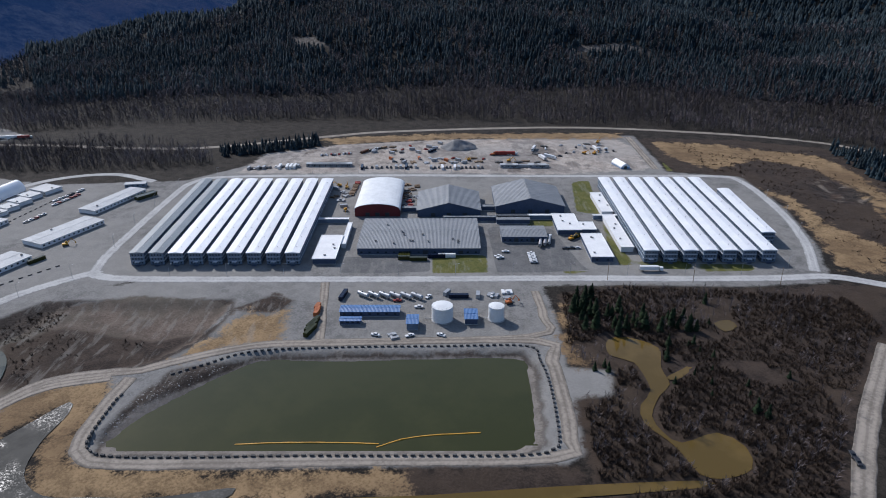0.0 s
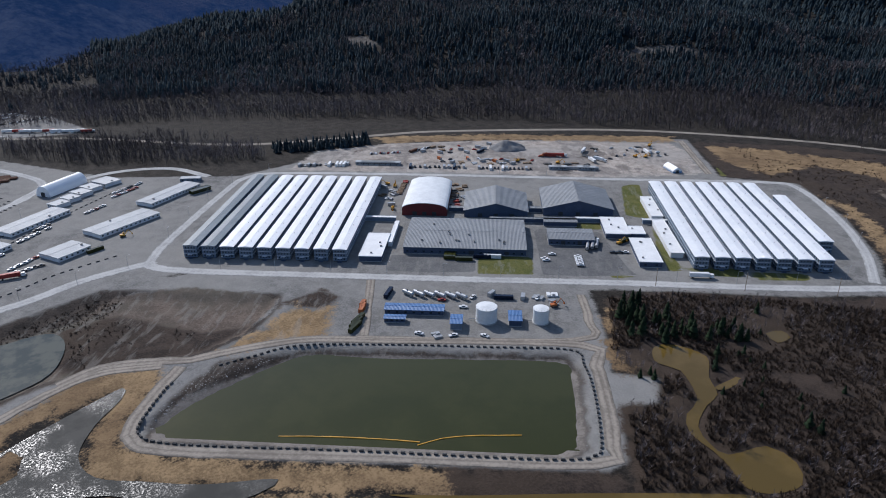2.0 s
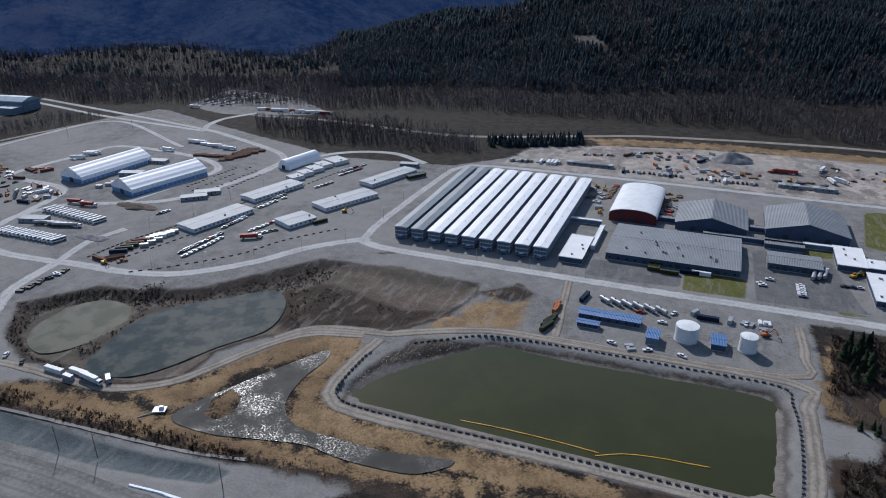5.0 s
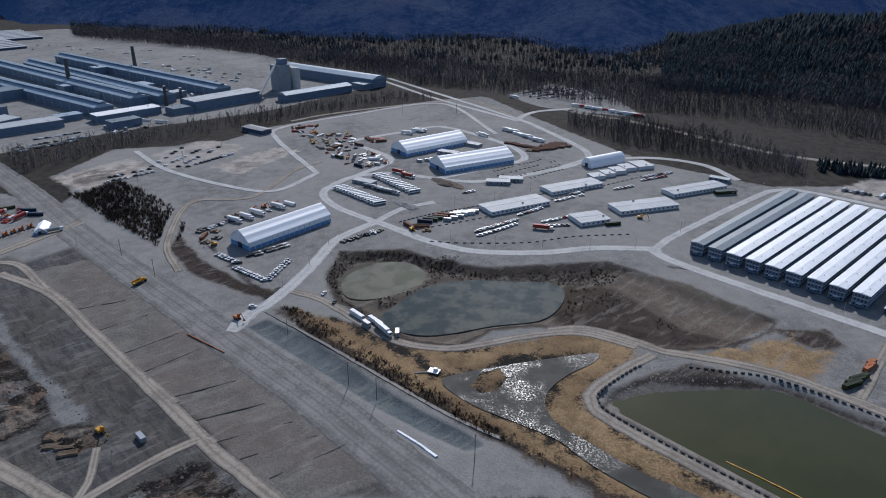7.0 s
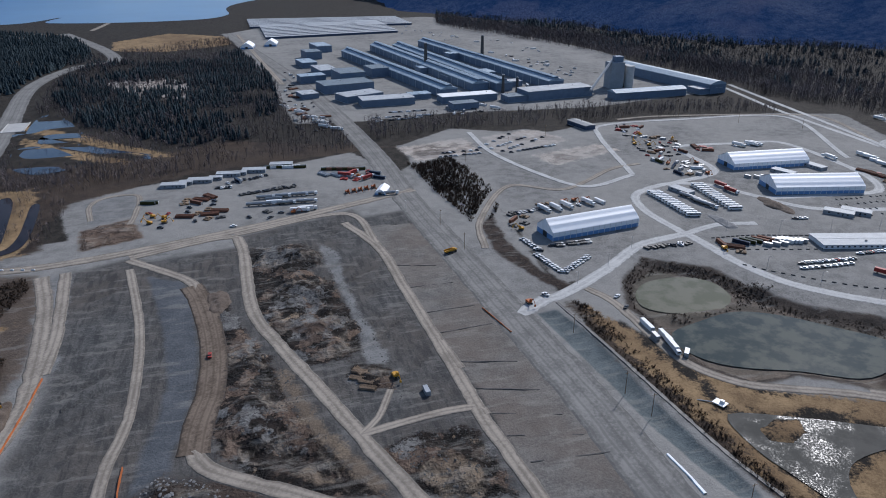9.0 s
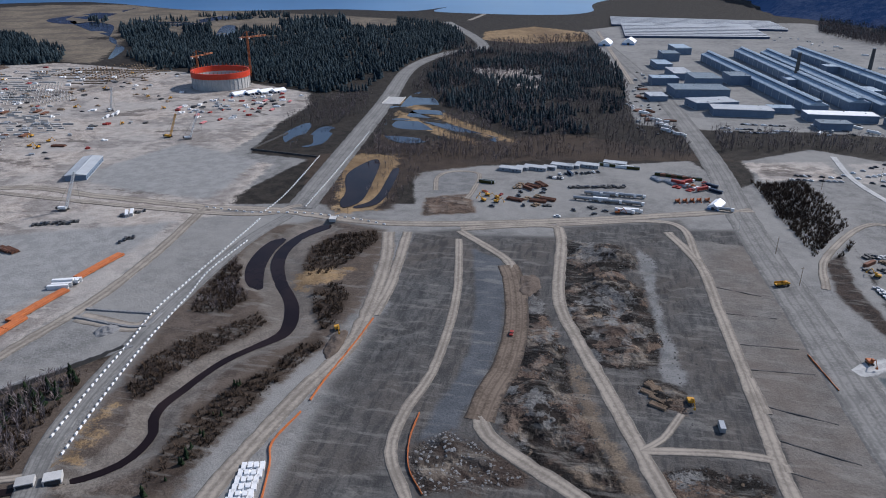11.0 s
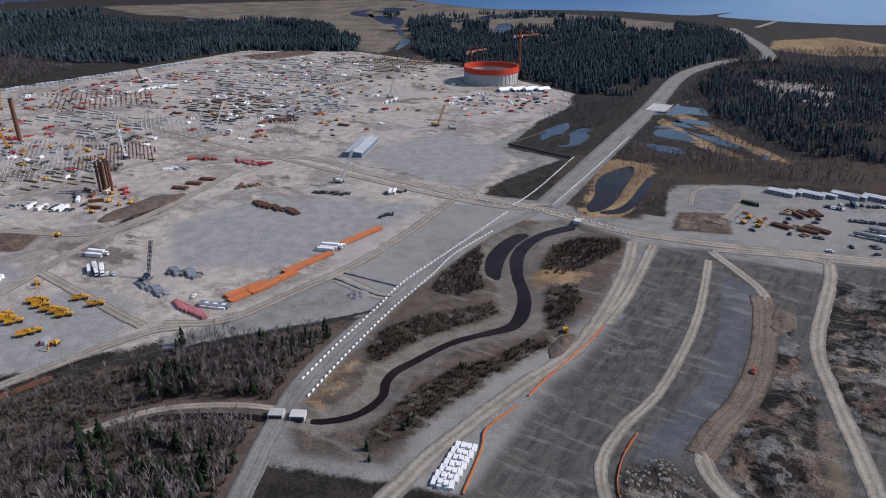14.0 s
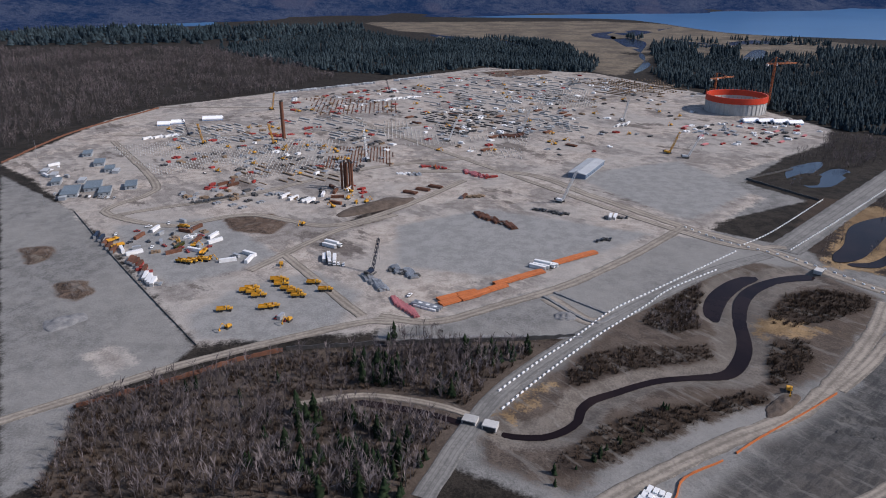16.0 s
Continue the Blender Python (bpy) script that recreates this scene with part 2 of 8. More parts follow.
zone("pad", [(-535, -455), (-668, -418), (-624, -309), (-509, -301), (-515, -376)])
zone("gravel", [(-226, 396), (-81, 403), (64, 404), (79, 407), (187, 404), (252, 410), (272, 466), (286, 550), (284, 641), (217, 654), (221, 800), (76, 790), (-115, 761), (-191, 686), (-241, 630), (-362, 617), (-496, 662), (-707, 742), (-737, 667), (-751, 511), (-752, 444), (-753, 417), (-725, 331), (-778, 240), (-721, 167), (-648, 160), (-485, 176), (-509, 200), (-363, 186), (-377, 233), (-388, 280), (-314, 301), (-241, 394), (-191, 420)])
zone("pale", [(-199, 651), (-188, 724), (-115, 756), (-15, 780), (75, 782), (196, 779), (205, 749), (204, 664), (118, 648), (-46, 654)])
zone("gravel", [(-721, 161), (-751, 325), (-690, 374), (-628, 381), (-601, 262), (-635, 216), (-649, 167)])
zone("brush", [(221, 787), (331, 778), (410, 743), (441, 672), (293, 418), (269, 437), (279, 488), (287, 564), (282, 638), (224, 658)])
zone("tan", [(233, 774), (315, 754), (315, 693), (265, 664), (238, 704)])
zone("tan", [(282, 610), (303, 579), (303, 511), (321, 466), (298, 427), (269, 427), (284, 499), (290, 571)])
zone("tan", [(318, 744), (389, 714), (398, 644), (386, 578), (350, 517), (371, 594), (364, 663), (314, 704)])
zone("tan", [(-145, 786), (-2, 809), (210, 811), (200, 782), (11, 785), (-115, 761)])
zone("dark", [(331, 627), (372, 635), (377, 578), (355, 556), (324, 571)])
zone("brush", [(72, 394), (115, 406), (187, 402), (255, 394), (262, 364), (233, 315), (202, 285), (159, 216), (57, 216), (63, 233), (62, 255), (63, 283), (83, 285), (88, 308), (65, 310), (65, 339)])
zone("brush", [(185, 398), (288, 410), (239, 326), (209, 338)])
zone("tan", [(71, 379), (72, 327), (75, 310), (66, 311), (64, 333)])
zone("tan", [(-170, 299), (-164, 283), (-163, 256), (-163, 244), (-152, 233), (-90, 231), (-20, 233), (-20, 228), (-12, 220), (-50, 216), (-162, 216), (-170, 227), (-177, 244), (-180, 279), (-199, 256), (-211, 277), (-202, 291)])
zone("brush", [(-20, 234), (58, 236), (62, 216), (-50, 216), (-15, 221)])
zone("tan", [(-254, 210), (-227, 231), (-213, 269), (-195, 288), (-173, 300), (-165, 292), (-166, 270), (-167, 252), (-160, 238), (-142, 230), (-83, 230), (-17, 231), (-51, 215), (-65, 220), (-92, 220), (-129, 212), (-158, 215), (-175, 236), (-178, 273), (-198, 270), (-208, 243), (-213, 218), (-222, 208)])
zone("tan", [(-338, 189), (-308, 197), (-243, 203), (-188, 200), (-127, 208), (-77, 214), (-57, 212), (-73, 204), (-158, 193), (-223, 190), (-293, 185)])
zone("brush", [(-340, 185), (-301, 192), (-234, 195), (-161, 198), (-98, 203), (-73, 204), (-97, 192), (-155, 189), (-233, 183), (-284, 178), (-341, 178)])
zone("rim", [(-361, 229), (-386, 259), (-358, 296), (-329, 299), (-296, 316), (-247, 384), (-229, 386), (-130, 388), (-126, 372), (-132, 337), (-151, 313), (-220, 279), (-234, 257), (-234, 230), (-257, 213), (-284, 212), (-326, 211)])
zone("rim", [(-141, 308), (-115, 316), (-100, 324), (42, 327), (49, 313), (46, 249), (36, 241), (-149, 240), (-155, 254), (-152, 274)])
zone("mud", [(-235, 379), (-189, 393), (-132, 384), (-131, 374), (-138, 342), (-154, 321), (-224, 285), (-239, 263), (-238, 234), (-259, 219), (-287, 223), (-328, 220), (-354, 233), (-370, 258), (-347, 283), (-318, 288), (-288, 307), (-242, 348)])
zone("brush", [(-244, 337), (-222, 357), (-164, 341), (-138, 350), (-154, 321), (-212, 291), (-233, 303)])
zone("tan", [(-146, 315), (-128, 343), (-117, 372), (-101, 368), (-93, 376), (-91, 335), (-95, 337), (-114, 335), (-135, 317)])
zone("brush", [(-126, 376), (-106, 395), (-92, 384), (-98, 369), (-116, 369)])
zone("slope", [(-465, -129), (-486, -82), (-461, -38), (-369, -32), (-294, -38), (-262, -48), (-220, -16), (-186, -107), (-248, -109), (-335, -104), (-401, -118)])
zone("dark", [(-232, -61), (-249, -48), (-237, -19), (-224, -6), (-208, -49), (-219, -57)])
zone("slope", [(-504, -10), (-539, 83), (-396, 113), (-267, 91), (-259, 41), (-356, 6)])
zone("slope", [(-515, 72), (-527, 131), (-369, 137), (-242, 143), (-155, 149), (-277, 18)])
zone("gravel", [(-332, 157), (-318, 163), (-210, 165), (-125, 182), (-146, 159), (-228, 159)])
zone("gravel", [(-624, -153), (-652, -89), (-684, 49), (-709, 110), (-638, 136), (-540, 129), (-522, 51), (-518, -17), (-505, -121)])
zone("pale", [(-91, -877), (-255, -1052), (-333, -1097), (-521, -1102), (-772, -1096), (-1005, -1102), (-1113, -907), (-1072, -645), (-954, -383), (-846, -354), (-624, -357), (-615, -293), (-478, -276), (-461, -290), (-335, -283), (-244, -294), (-190, -311), (-108, -360), (-115, -557), (-106, -782)])
zone("pale", [(-764, -992), (-1044, -1043), (-1041, -698), (-949, -390), (-879, -353), (-637, -353), (-515, -310), (-462, -327), (-217, -331)])
zone("gravel", [(-568, -417), (-702, -387), (-760, -349), (-646, -331), (-637, -263), (-507, -289), (-532, -356)])
zone("gravel", [(-319, -279), (-480, -259), (-493, -224), (-321, -231)])
zone("gravel", [(-83, -827), (-113, -654), (-108, -360), (-89, -344), (-44, -341), (-11, -350)])
zone("gravel", [(-11, -350), (-45, -346), (-36, -318), (-14, -287), (-1, -288)])
zone("soil", [(-66, -503), (-83, -494), (-83, -466), (-69, -462), (-61, -479)])
zone("soil", [(-206, -558), (-245, -540), (-245, -508), (-222, -493), (-200, -519)])
zone("dark", [(-274, -476), (-350, -511), (-362, -501), (-311, -463), (-278, -464)])
zone("moor", [(-44, -341), (-143, -319), (-277, -231), (-211, -218), (-133, -181), (-12, -279)])
zone("brush", [(-647, -267), (-690, -213), (-624, -164), (-516, -144), (-500, -187), (-545, -230)])
zone("brush", [(-746, -225), (-735, -122), (-793, -14), (-717, 160), (-709, 110), (-676, -51), (-620, -139), (-509, -167)])
zone("tan", [(-1742, -242), (-1874, -132), (-1777, -2), (-1619, 8), (-1548, -114), (-1580, -223)])
zone("pale", [(-1199, -194), (-1262, -142), (-1185, -60), (-1048, -64), (-1054, -124)])
zone("flats", [(-1360, -1179), (-1431, -997), (-1119, -847), (-1130, -919)])
zone("flats", [(-1626, -2033), (-1958, -1460), (-2047, -730), (-1939, -372), (-1550, -692), (-1454, -1091), (-1301, -1640)])
zone("flats", [(-1470, -2295), (-2174, -1764), (-2240, -1470), (-2064, -875), (-2030, -723), (-1841, -652), (-1754, -1237), (-1527, -1233), (-1331, -947), (-1152, -925), (-1522, -1433), (-1361, -1926)])
zone("gravel", [(-1835, -1), (-2056, 182), (-2106, 584), (-1316, 722), (-886, 698), (-835, 457), (-856, 267), (-843, 147), (-852, 66), (-1124, 57)])
zone("gravel", [(-691, 770), (-710, 898), (-575, 870), (-472, 792), (-560, 751), (-612, 745)])
zone("slope", [(-471, -112), (-485, -10), (-499, 66), (-485, 85), (-270, 96), (-194, 97), (-255, -106), (-273, -111), (-328, -99)])
zone("panel", [(-500, 83), (-493, 129), (-380, 142), (-300, 145), (-180, 143), (-193, 99), (-275, 98), (-387, 91)])
zone("bench", [(-451, -67), (-436, -45), (-398, -38), (-347, -34), (-309, -35), (-279, -39), (-260, -43), (-249, -43), (-241, -36), (-230, -25), (-240, -58), (-268, -55), (-291, -50), (-318, -48), (-365, -52)])
zone("apron", [(-472, -130), (-476, -116), (-423, -110), (-381, -108), (-347, -102), (-344, -109), (-351, -115), (-390, -118), (-435, -123)])
zone("apron", [(-477, 46), (-452, 58), (-406, 55), (-359, 57), (-331, 61), (-307, 62), (-305, 50), (-328, 51), (-361, 51), (-416, 49), (-445, 47)])
zone("ditch", [(-333, 157), (-334, 170), (-303, 176), (-275, 177), (-242, 176), (-206, 178), (-183, 182), (-169, 182), (-171, 173), (-194, 168), (-222, 164), (-250, 163), (-295, 160)])
zone("bank", [(-343, 184), (-334, 190), (-295, 193), (-249, 192), (-212, 191), (-186, 193), (-165, 194), (-168, 186), (-198, 185), (-237, 183), (-280, 181), (-312, 178)])
zone("bank", [(-495, 188), (-437, 180), (-385, 184), (-366, 191), (-350, 187), (-370, 177), (-420, 165), (-474, 171)])
zone("churned", [(-480, -2), (-477, 37), (-455, 47), (-436, 44), (-432, 34), (-408, 48), (-360, 52), (-333, 52), (-321, 49), (-316, 40), (-315, 25), (-320, 17), (-347, 7), (-376, -2), (-407, -4), (-450, -2)])
zone("churned", [(-306, -24), (-303, -7), (-295, 6), (-271, 15), (-251, 20), (-232, 29), (-211, 41), (-222, 5), (-241, -14), (-258, -24), (-283, -26)])
zone("churned", [(-312, 44), (-301, 61), (-281, 59), (-285, 46), (-298, 37)])
zone("churned", [(-239, 40), (-247, 62), (-244, 85), (-228, 90), (-203, 90), (-197, 89), (-206, 56), (-227, 44)])
zone("churned", [(-414, -27), (-396, -19), (-354, -7), (-324, 3), (-297, 6), (-305, -20), (-332, -23)])
zone("tan_soil", [(-313, 5), (-314, 11), (-270, 20), (-242, 31), (-214, 42), (-216, 35), (-244, 24), (-272, 12)])
zone("tan_soil", [(-235, 6), (-237, 15), (-228, 23), (-226, 14)])
zone("tan_soil", [(-224, 56), (-228, 72), (-216, 80), (-204, 76), (-205, 60)])
zone("creekbed", [(-469.2, -168.8), (-450.0, -179.6), (-428.3, -181.0), (-409.0, -177.0), (-385.2, -167.1), (-367.9, -154.5), (-352.2, -143.5), (-330.4, -136.3), (-308.9, -138.6), (-294.3, -153.8), (-280.4, -162.2), (-267.1, -166.6), (-253.5, -168.6), (-242.5, -170.4), (-236.0, -170.0), (-227.3, -165.7), (-211.9, -163.3), (-196.2, -167.8), (-183.9, -179.9), (-179.4, -190.2), (-194.6, -199.8), (-200.1, -194.1), (-207.8, -188.2), (-214.1, -186.7), (-220.7, -186.3), (-228.0, -192.0), (-243.5, -195.6), (-258.5, -191.4), (-272.9, -187.4), (-289.6, -181.8), (-305.7, -172.2), (-319.1, -169.4), (-323.6, -171.7), (-337.8, -176.5), (-350.1, -181.5), (-368.8, -194.9), (-397.0, -211.0), (-427.7, -217.0), (-460.0, -210.4), (-484.8, -197.2)])
zone("creekbed", [(-442.8, -197.1), (-424.6, -197.0), (-400.6, -193.5), (-381.1, -186.5), (-369.0, -181.0), (-357.0, -197.0), (-368.9, -209.5), (-393.4, -220.5), (-423.4, -225.0), (-445.2, -220.9)])
zone("brush", [(-327, -216), (-352, -223), (-382, -229), (-406, -229), (-392, -215), (-367, -204), (-348, -189), (-328, -195)])
zone("brush", [(-251, -206), (-270, -211), (-294, -205), (-316, -188), (-335, -174), (-324, -166), (-308, -171), (-283, -185), (-264, -191), (-243, -194), (-241, -201)])
zone("brush", [(-399, -175), (-429, -179), (-457, -170), (-471, -143), (-457, -136), (-423, -143), (-393, -154), (-386, -165)])
zone("brush", [(-343, -146), (-372, -156), (-382, -142), (-364, -130), (-333, -127), (-321, -132)])
zone("brush", [(-317, -133), (-278, -147), (-255, -160), (-228, -165), (-195, -163), (-186, -155), (-198, -146), (-223, -145), (-255, -140), (-286, -132), (-308, -126)])
zone("tan", [(-199, -203), (-232, -208), (-232, -204), (-197, -195)])
zone("felled", [(-272, 1271), (-232, 1255), (-196, 1208), (-173, 1190), (-203, 1189), (-242, 1214)])
zone("felled", [(193, 1146), (236, 1164), (276, 1164), (334, 1140), (394, 1129), (322, 1125), (245, 1140), (191, 1136)])
zone("moor", [(-200, -205), (-266, -216), (-336, -230), (-415, -235), (-465, -224), (-483, -181), (-474, -138), (-434, -128), (-363, -119), (-305, -125), (-257, -138), (-213, -145), (-182, -143), (-167, -181), (-177, -194)])
zone("apron", [(-228.3, 383.0), (-203.1, 387.0), (-172.9, 387.0), (-143.7, 385.0), (-130.1, 380.2), (-129.5, 364.5), (-136.1, 348.3), (-139.9, 349.7), (-134.5, 365.5), (-133.9, 377.8), (-144.3, 381.0), (-173.1, 383.0), (-202.9, 383.0), (-227.7, 379.0)])
zone("pad", [(-118, -397), (-159, -415), (-213, -407), (-218, -356), (-186, -331), (-144, -335), (-111, -366)])
zone("pad", [(-129, -594), (-206, -558), (-206, -453), (-170, -442), (-125, -449), (-121, -495)])
zone("tan", [(-940, -246), (-866, -172), (-787, -103), (-753, -67), (-738, -69), (-765, -106), (-836, -172), (-913, -243)])
zone("tan", [(-867, -230), (-787, -161), (-742, -108), (-727, -109), (-765, -163), (-844, -228)])
zone("apron", [(-614, -131), (-639, -94), (-576, -85), (-556, -117)])
zone("soil", [(-546, -119), (-552, -85), (-521, -81), (-509, -113)])
zone("tan", [(-204, 211), (-208, 220), (-205, 230), (-198, 227), (-194, 217), (-198, 209)])
zone("lawn", [(-8, 455), (30, 455), (30, 426), (-7, 425)])
zone("lawn", [(79, 457), (83, 430), (105, 426), (82, 424), (77, 437)])
zone("lawn", [(125, 524), (128, 488), (131, 439), (121, 437), (122, 488)])
zone("lawn", [(119, 625), (136, 628), (133, 587), (127, 537), (110, 544)])
zone("lawn", [(136, 445), (171, 444), (170, 430), (136, 432)])
zone("lawn", [(177, 439), (212, 439), (212, 428), (177, 427)])
zone("lawn", [(66, 524), (89, 524), (89, 512), (67, 509)])
zone("lawn", [(223, 694), (224, 658), (216, 658)])
zone("asphalt", [(34, 510), (84, 506), (95, 437), (100, 430), (67, 426), (36, 426), (35, 467)])
zone("asphalt", [(-69, 452), (-10, 455), (-9, 428), (-39, 425), (-70, 426)])
zone("basin", [(-99, 321), (41, 324), (47, 310), (45, 251), (35, 242), (-148, 242), (-153, 256), (-146, 277), (-117, 305)])
road("road", 10, [(286, 406), (256, 419), (222, 417), (155, 416), (80, 417), (-9, 416), (-106, 416), (-206, 417), (-234, 424), (-234, 428), (-265, 398), (-288, 361), (-322, 329), (-357, 318), (-388, 316), (-414, 314)])
road("road", 10, [(-415, 313), (-406, 270), (-378, 229), (-359, 198), (-349, 178), (-348, 169)])
road("road", 8, [(-235, 426), (-239, 466), (-238, 578), (-232, 626), (-196, 642), (-45, 645), (117, 642), (251, 641), (277, 624), (278, 543), (267, 477), (250, 427)])
road("track", 10, [(462, 709), (420, 765), (310, 810), (148, 839), (-56, 821), (-145, 792), (-280, 745), (-461, 760), (-560, 751)])
road("track", 8, [(212, 792), (209, 664)])
road("road", 9, [(-415, 313), (-464, 311), (-498, 320), (-514, 339), (-523, 373), (-506, 406), (-479, 419), (-430, 451), (-407, 539), (-404, 574), (-370, 631), (-319, 650), (-270, 627)])
road("road", 9, [(-523, 373), (-544, 433), (-609, 443), (-632, 454), (-623, 526), (-609, 570), (-507, 565), (-455, 538), (-455, 496), (-465, 426)])
road("road", 9, [(-407, 539), (-422, 601), (-541, 656), (-578, 670), (-590, 718), (-570, 765)])
road("road", 8, [(-569, 659), (-750, 680), (-952, 718), (-1148, 706)])
road("track", 7, [(-763, 451), (-763, 520), (-729, 660), (-695, 706), (-575, 666)])
road("road", 8, [(-415, 313), (-424, 349), (-418, 379)])
road("track", 8, [(-213, 280), (-200, 297), (-175, 305), (-156, 308), (-144, 315), (-104, 332), (-57, 335), (52, 337), (57, 316), (58, 285), (56, 251), (47, 240), (-44, 238), (-137, 236), (-155, 241), (-161, 252), (-161, 280), (-159, 301)])
road("track", 7, [(-169, 301), (-198, 292), (-214, 272), (-226, 247), (-238, 225), (-261, 210), (-292, 208), (-334, 207), (-354, 200)])
road("track", 6, [(-73, 336), (49, 342), (59, 365), (58, 398)])
road("track", 6, [(-77, 411), (-69, 339)])
road("track", 10, [(243, 332), (209, 285), (184, 247), (166, 216), (148, 185)])
road("track", 5, [(-570, -119), (-608, -125), (-627, -114), (-625, -89), (-576, -87), (-554, -89)])
road("track", 5, [(-127, -270), (-155, -257), (-177, -230), (-186, -210)])
road("track", 12, [(-308, -275), (-304, -235), (-321, -231)])
road("haul", 26, [(-90, 148), (-177, 146), (-247, 146), (-334, 142), (-439, 137), (-554, 132), (-751, 130), (-1164, 96), (-1835, -1)])
road("road", 12, [(-348, 169), (-335, 147)])
road("haul", 26, [(-503, -218), (-659, -234), (-915, -260), (-1197, -292), (-1384, -261), (-1446, -206), (-1616, -245), (-1939, -372)])
road("track", 12, [(-573, 143), (-520, -3), (-487, -135), (-496, -235), (-491, -297), (-497, -393), (-500, -491), (-416, -571)])
road("haul", 11, [(-487, -221), (-426, -231), (-333, -230), (-269, -226), (-212, -216), (-173, -200), (-155, -191), (-134, -180)])
road("track", 9, [(-489, -295), (-401, -283), (-331, -280), (-273, -287), (-231, -295), (-209, -322)])
road("track", 10, [(-469, -134), (-410, -121), (-318, -112), (-263, -122), (-202, -131), (-177, -132), (-151, -133)])
road("track", 8, [(-472, -120), (-387, -110), (-344, -109)])
road("track", 6, [(-466, -80), (-378, -66), (-301, -63), (-258, -69), (-230, -68), (-205, -55), (-181, -43)])
road("track", 8, [(-482, -82), (-439, -43), (-416, -36)])
road("soil_track", 15, [(-428, -40), (-416, -36), (-385, -30), (-344, -26), (-307, -27), (-281, -32), (-259, -34)])
road("track", 9, [(-262, -34), (-249, -29), (-235, -12), (-225, 3), (-211, 21)])
road("track", 9, [(-486, -82), (-506, -19), (-483, -7), (-387, -4), (-334, 10), (-289, 25), (-241, 40), (-199, 54)])
road("track", 7, [(-509, -11), (-530, 75), (-460, 87), (-353, 91), (-290, 95)])
road("track", 6, [(-252, 37), (-257, 70), (-257, 92), (-250, 95)])
road("track", 4, [(-252, 37), (-262, 47), (-282, 57)])
road("track", 8, [(-510, 71), (-455, 87), (-382, 90), (-266, 93), (-245, 93), (-204, 97), (-163, 100)])
road("track", 6, [(-432, 160), (-485, 175), (-558, 227), (-536, 272), (-578, 340), (-587, 377)])
road("road", 7, [(-753, 255), (-667, 251), (-580, 270), (-537, 295), (-556, 352)])
road("road", 7, [(-556, 352), (-698, 392), (-740, 422), (-740, 524), (-713, 660), (-544, 591)])
road("track", 8, [(-10, -347), (-47, -345), (-101, -342), (-190, -324), (-213, -310)])
road("track", 9, [(-132, -619), (-169, -617), (-252, -602), (-382, -609), (-499, -572)])
road("track", 9, [(-216, -909), (-198, -706), (-178, -663), (-144, -648), (-134, -627), (-166, -564), (-228, -549), (-267, -482), (-335, -481), (-438, -510)])
road("track", 8, [(-177, -437), (-264, -467), (-326, -469)])
road("track", 8, [(-210, -450), (-203, -358), (-201, -329)])
road("track", 8, [(-333, -1097), (-506, -924), (-501, -714), (-479, -291), (-510, -219)])
road("track", 8, [(-225, -941), (-346, -841), (-529, -755), (-806, -705), (-1120, -721)])
road("track", 9, [(-1119, 74), (-1804, 25)])
road("road", 8, [(-922, 735), (-712, 694), (-567, 664)])
water("green", -2.2, [(-113, 311), (-95, 323), (-56, 322), (-13, 324), (40, 324), (46, 308), (43, 254), (37, 249), (-46, 248), (-149, 248), (-150, 258), (-143, 275)])
water("olive", 0, [(91, 338), (103, 341), (117, 330), (113, 310), (113, 295), (105, 285), (97, 269), (99, 257), (105, 250), (123, 257), (132, 247), (129, 233), (115, 227), (106, 230), (103, 242), (99, 252), (92, 264), (94, 278), (102, 290), (100, 315), (89, 322)])
water("olive", 0, [(113, 301), (125, 310), (132, 316), (127, 307), (118, 299)])
water("olive", 0, [(157, 357), (167, 361), (169, 353), (160, 347)])
water("olive", 0, [(-37, 216), (-6, 218), (49, 223), (105, 226), (104, 222), (48, 216), (26, 213)])
water("sparkle", 0, [(-180, 281), (-190, 265), (-205, 237), (-218, 209), (-215, 200), (-192, 199), (-174, 203), (-150, 208), (-134, 206), (-115, 206), (-96, 209), (-84, 222), (-114, 217), (-139, 217), (-160, 218), (-174, 230), (-178, 251), (-176, 272)])
water("murk", -2.3, [(-294, 223), (-301, 246), (-305, 273), (-294, 296), (-274, 315), (-253, 333), (-238, 327), (-228, 307), (-227, 288), (-241, 264), (-252, 239), (-263, 225), (-280, 218)])
water("shallow", -2.3, [(-346, 231), (-356, 247), (-355, 272), (-343, 285), (-326, 285), (-314, 279), (-309, 264), (-313, 239), (-322, 226), (-332, 224)])
water("dark", -1.5, [(-474.9, -179.2), (-453.7, -191.0), (-428.1, -194.4), (-404.5, -189.7), (-379.1, -177.5), (-361.2, -164.7), (-346.7, -156.0), (-327.9, -149.8), (-312.8, -150.4), (-298.7, -160.9), (-283.9, -169.8), (-269.4, -174.7), (-255.5, -177.5), (-242.9, -180.3), (-232.8, -178.7), (-224.7, -173.9), (-212.8, -172.7), (-200.9, -176.0), (-190.5, -185.6), (-185.6, -194.1), (-188.4, -195.9), (-193.5, -188.4), (-203.1, -180.0), (-213.2, -177.3), (-223.3, -178.1), (-231.2, -183.3), (-243.1, -185.7), (-256.5, -182.5), (-270.6, -179.3), (-286.1, -174.2), (-301.3, -165.1), (-315.2, -157.6), (-326.1, -158.2), (-343.3, -164.0), (-356.8, -171.3), (-374.9, -184.5), (-401.5, -198.3), (-427.9, -203.6), (-456.3, -199.0), (-479.1, -186.8)])
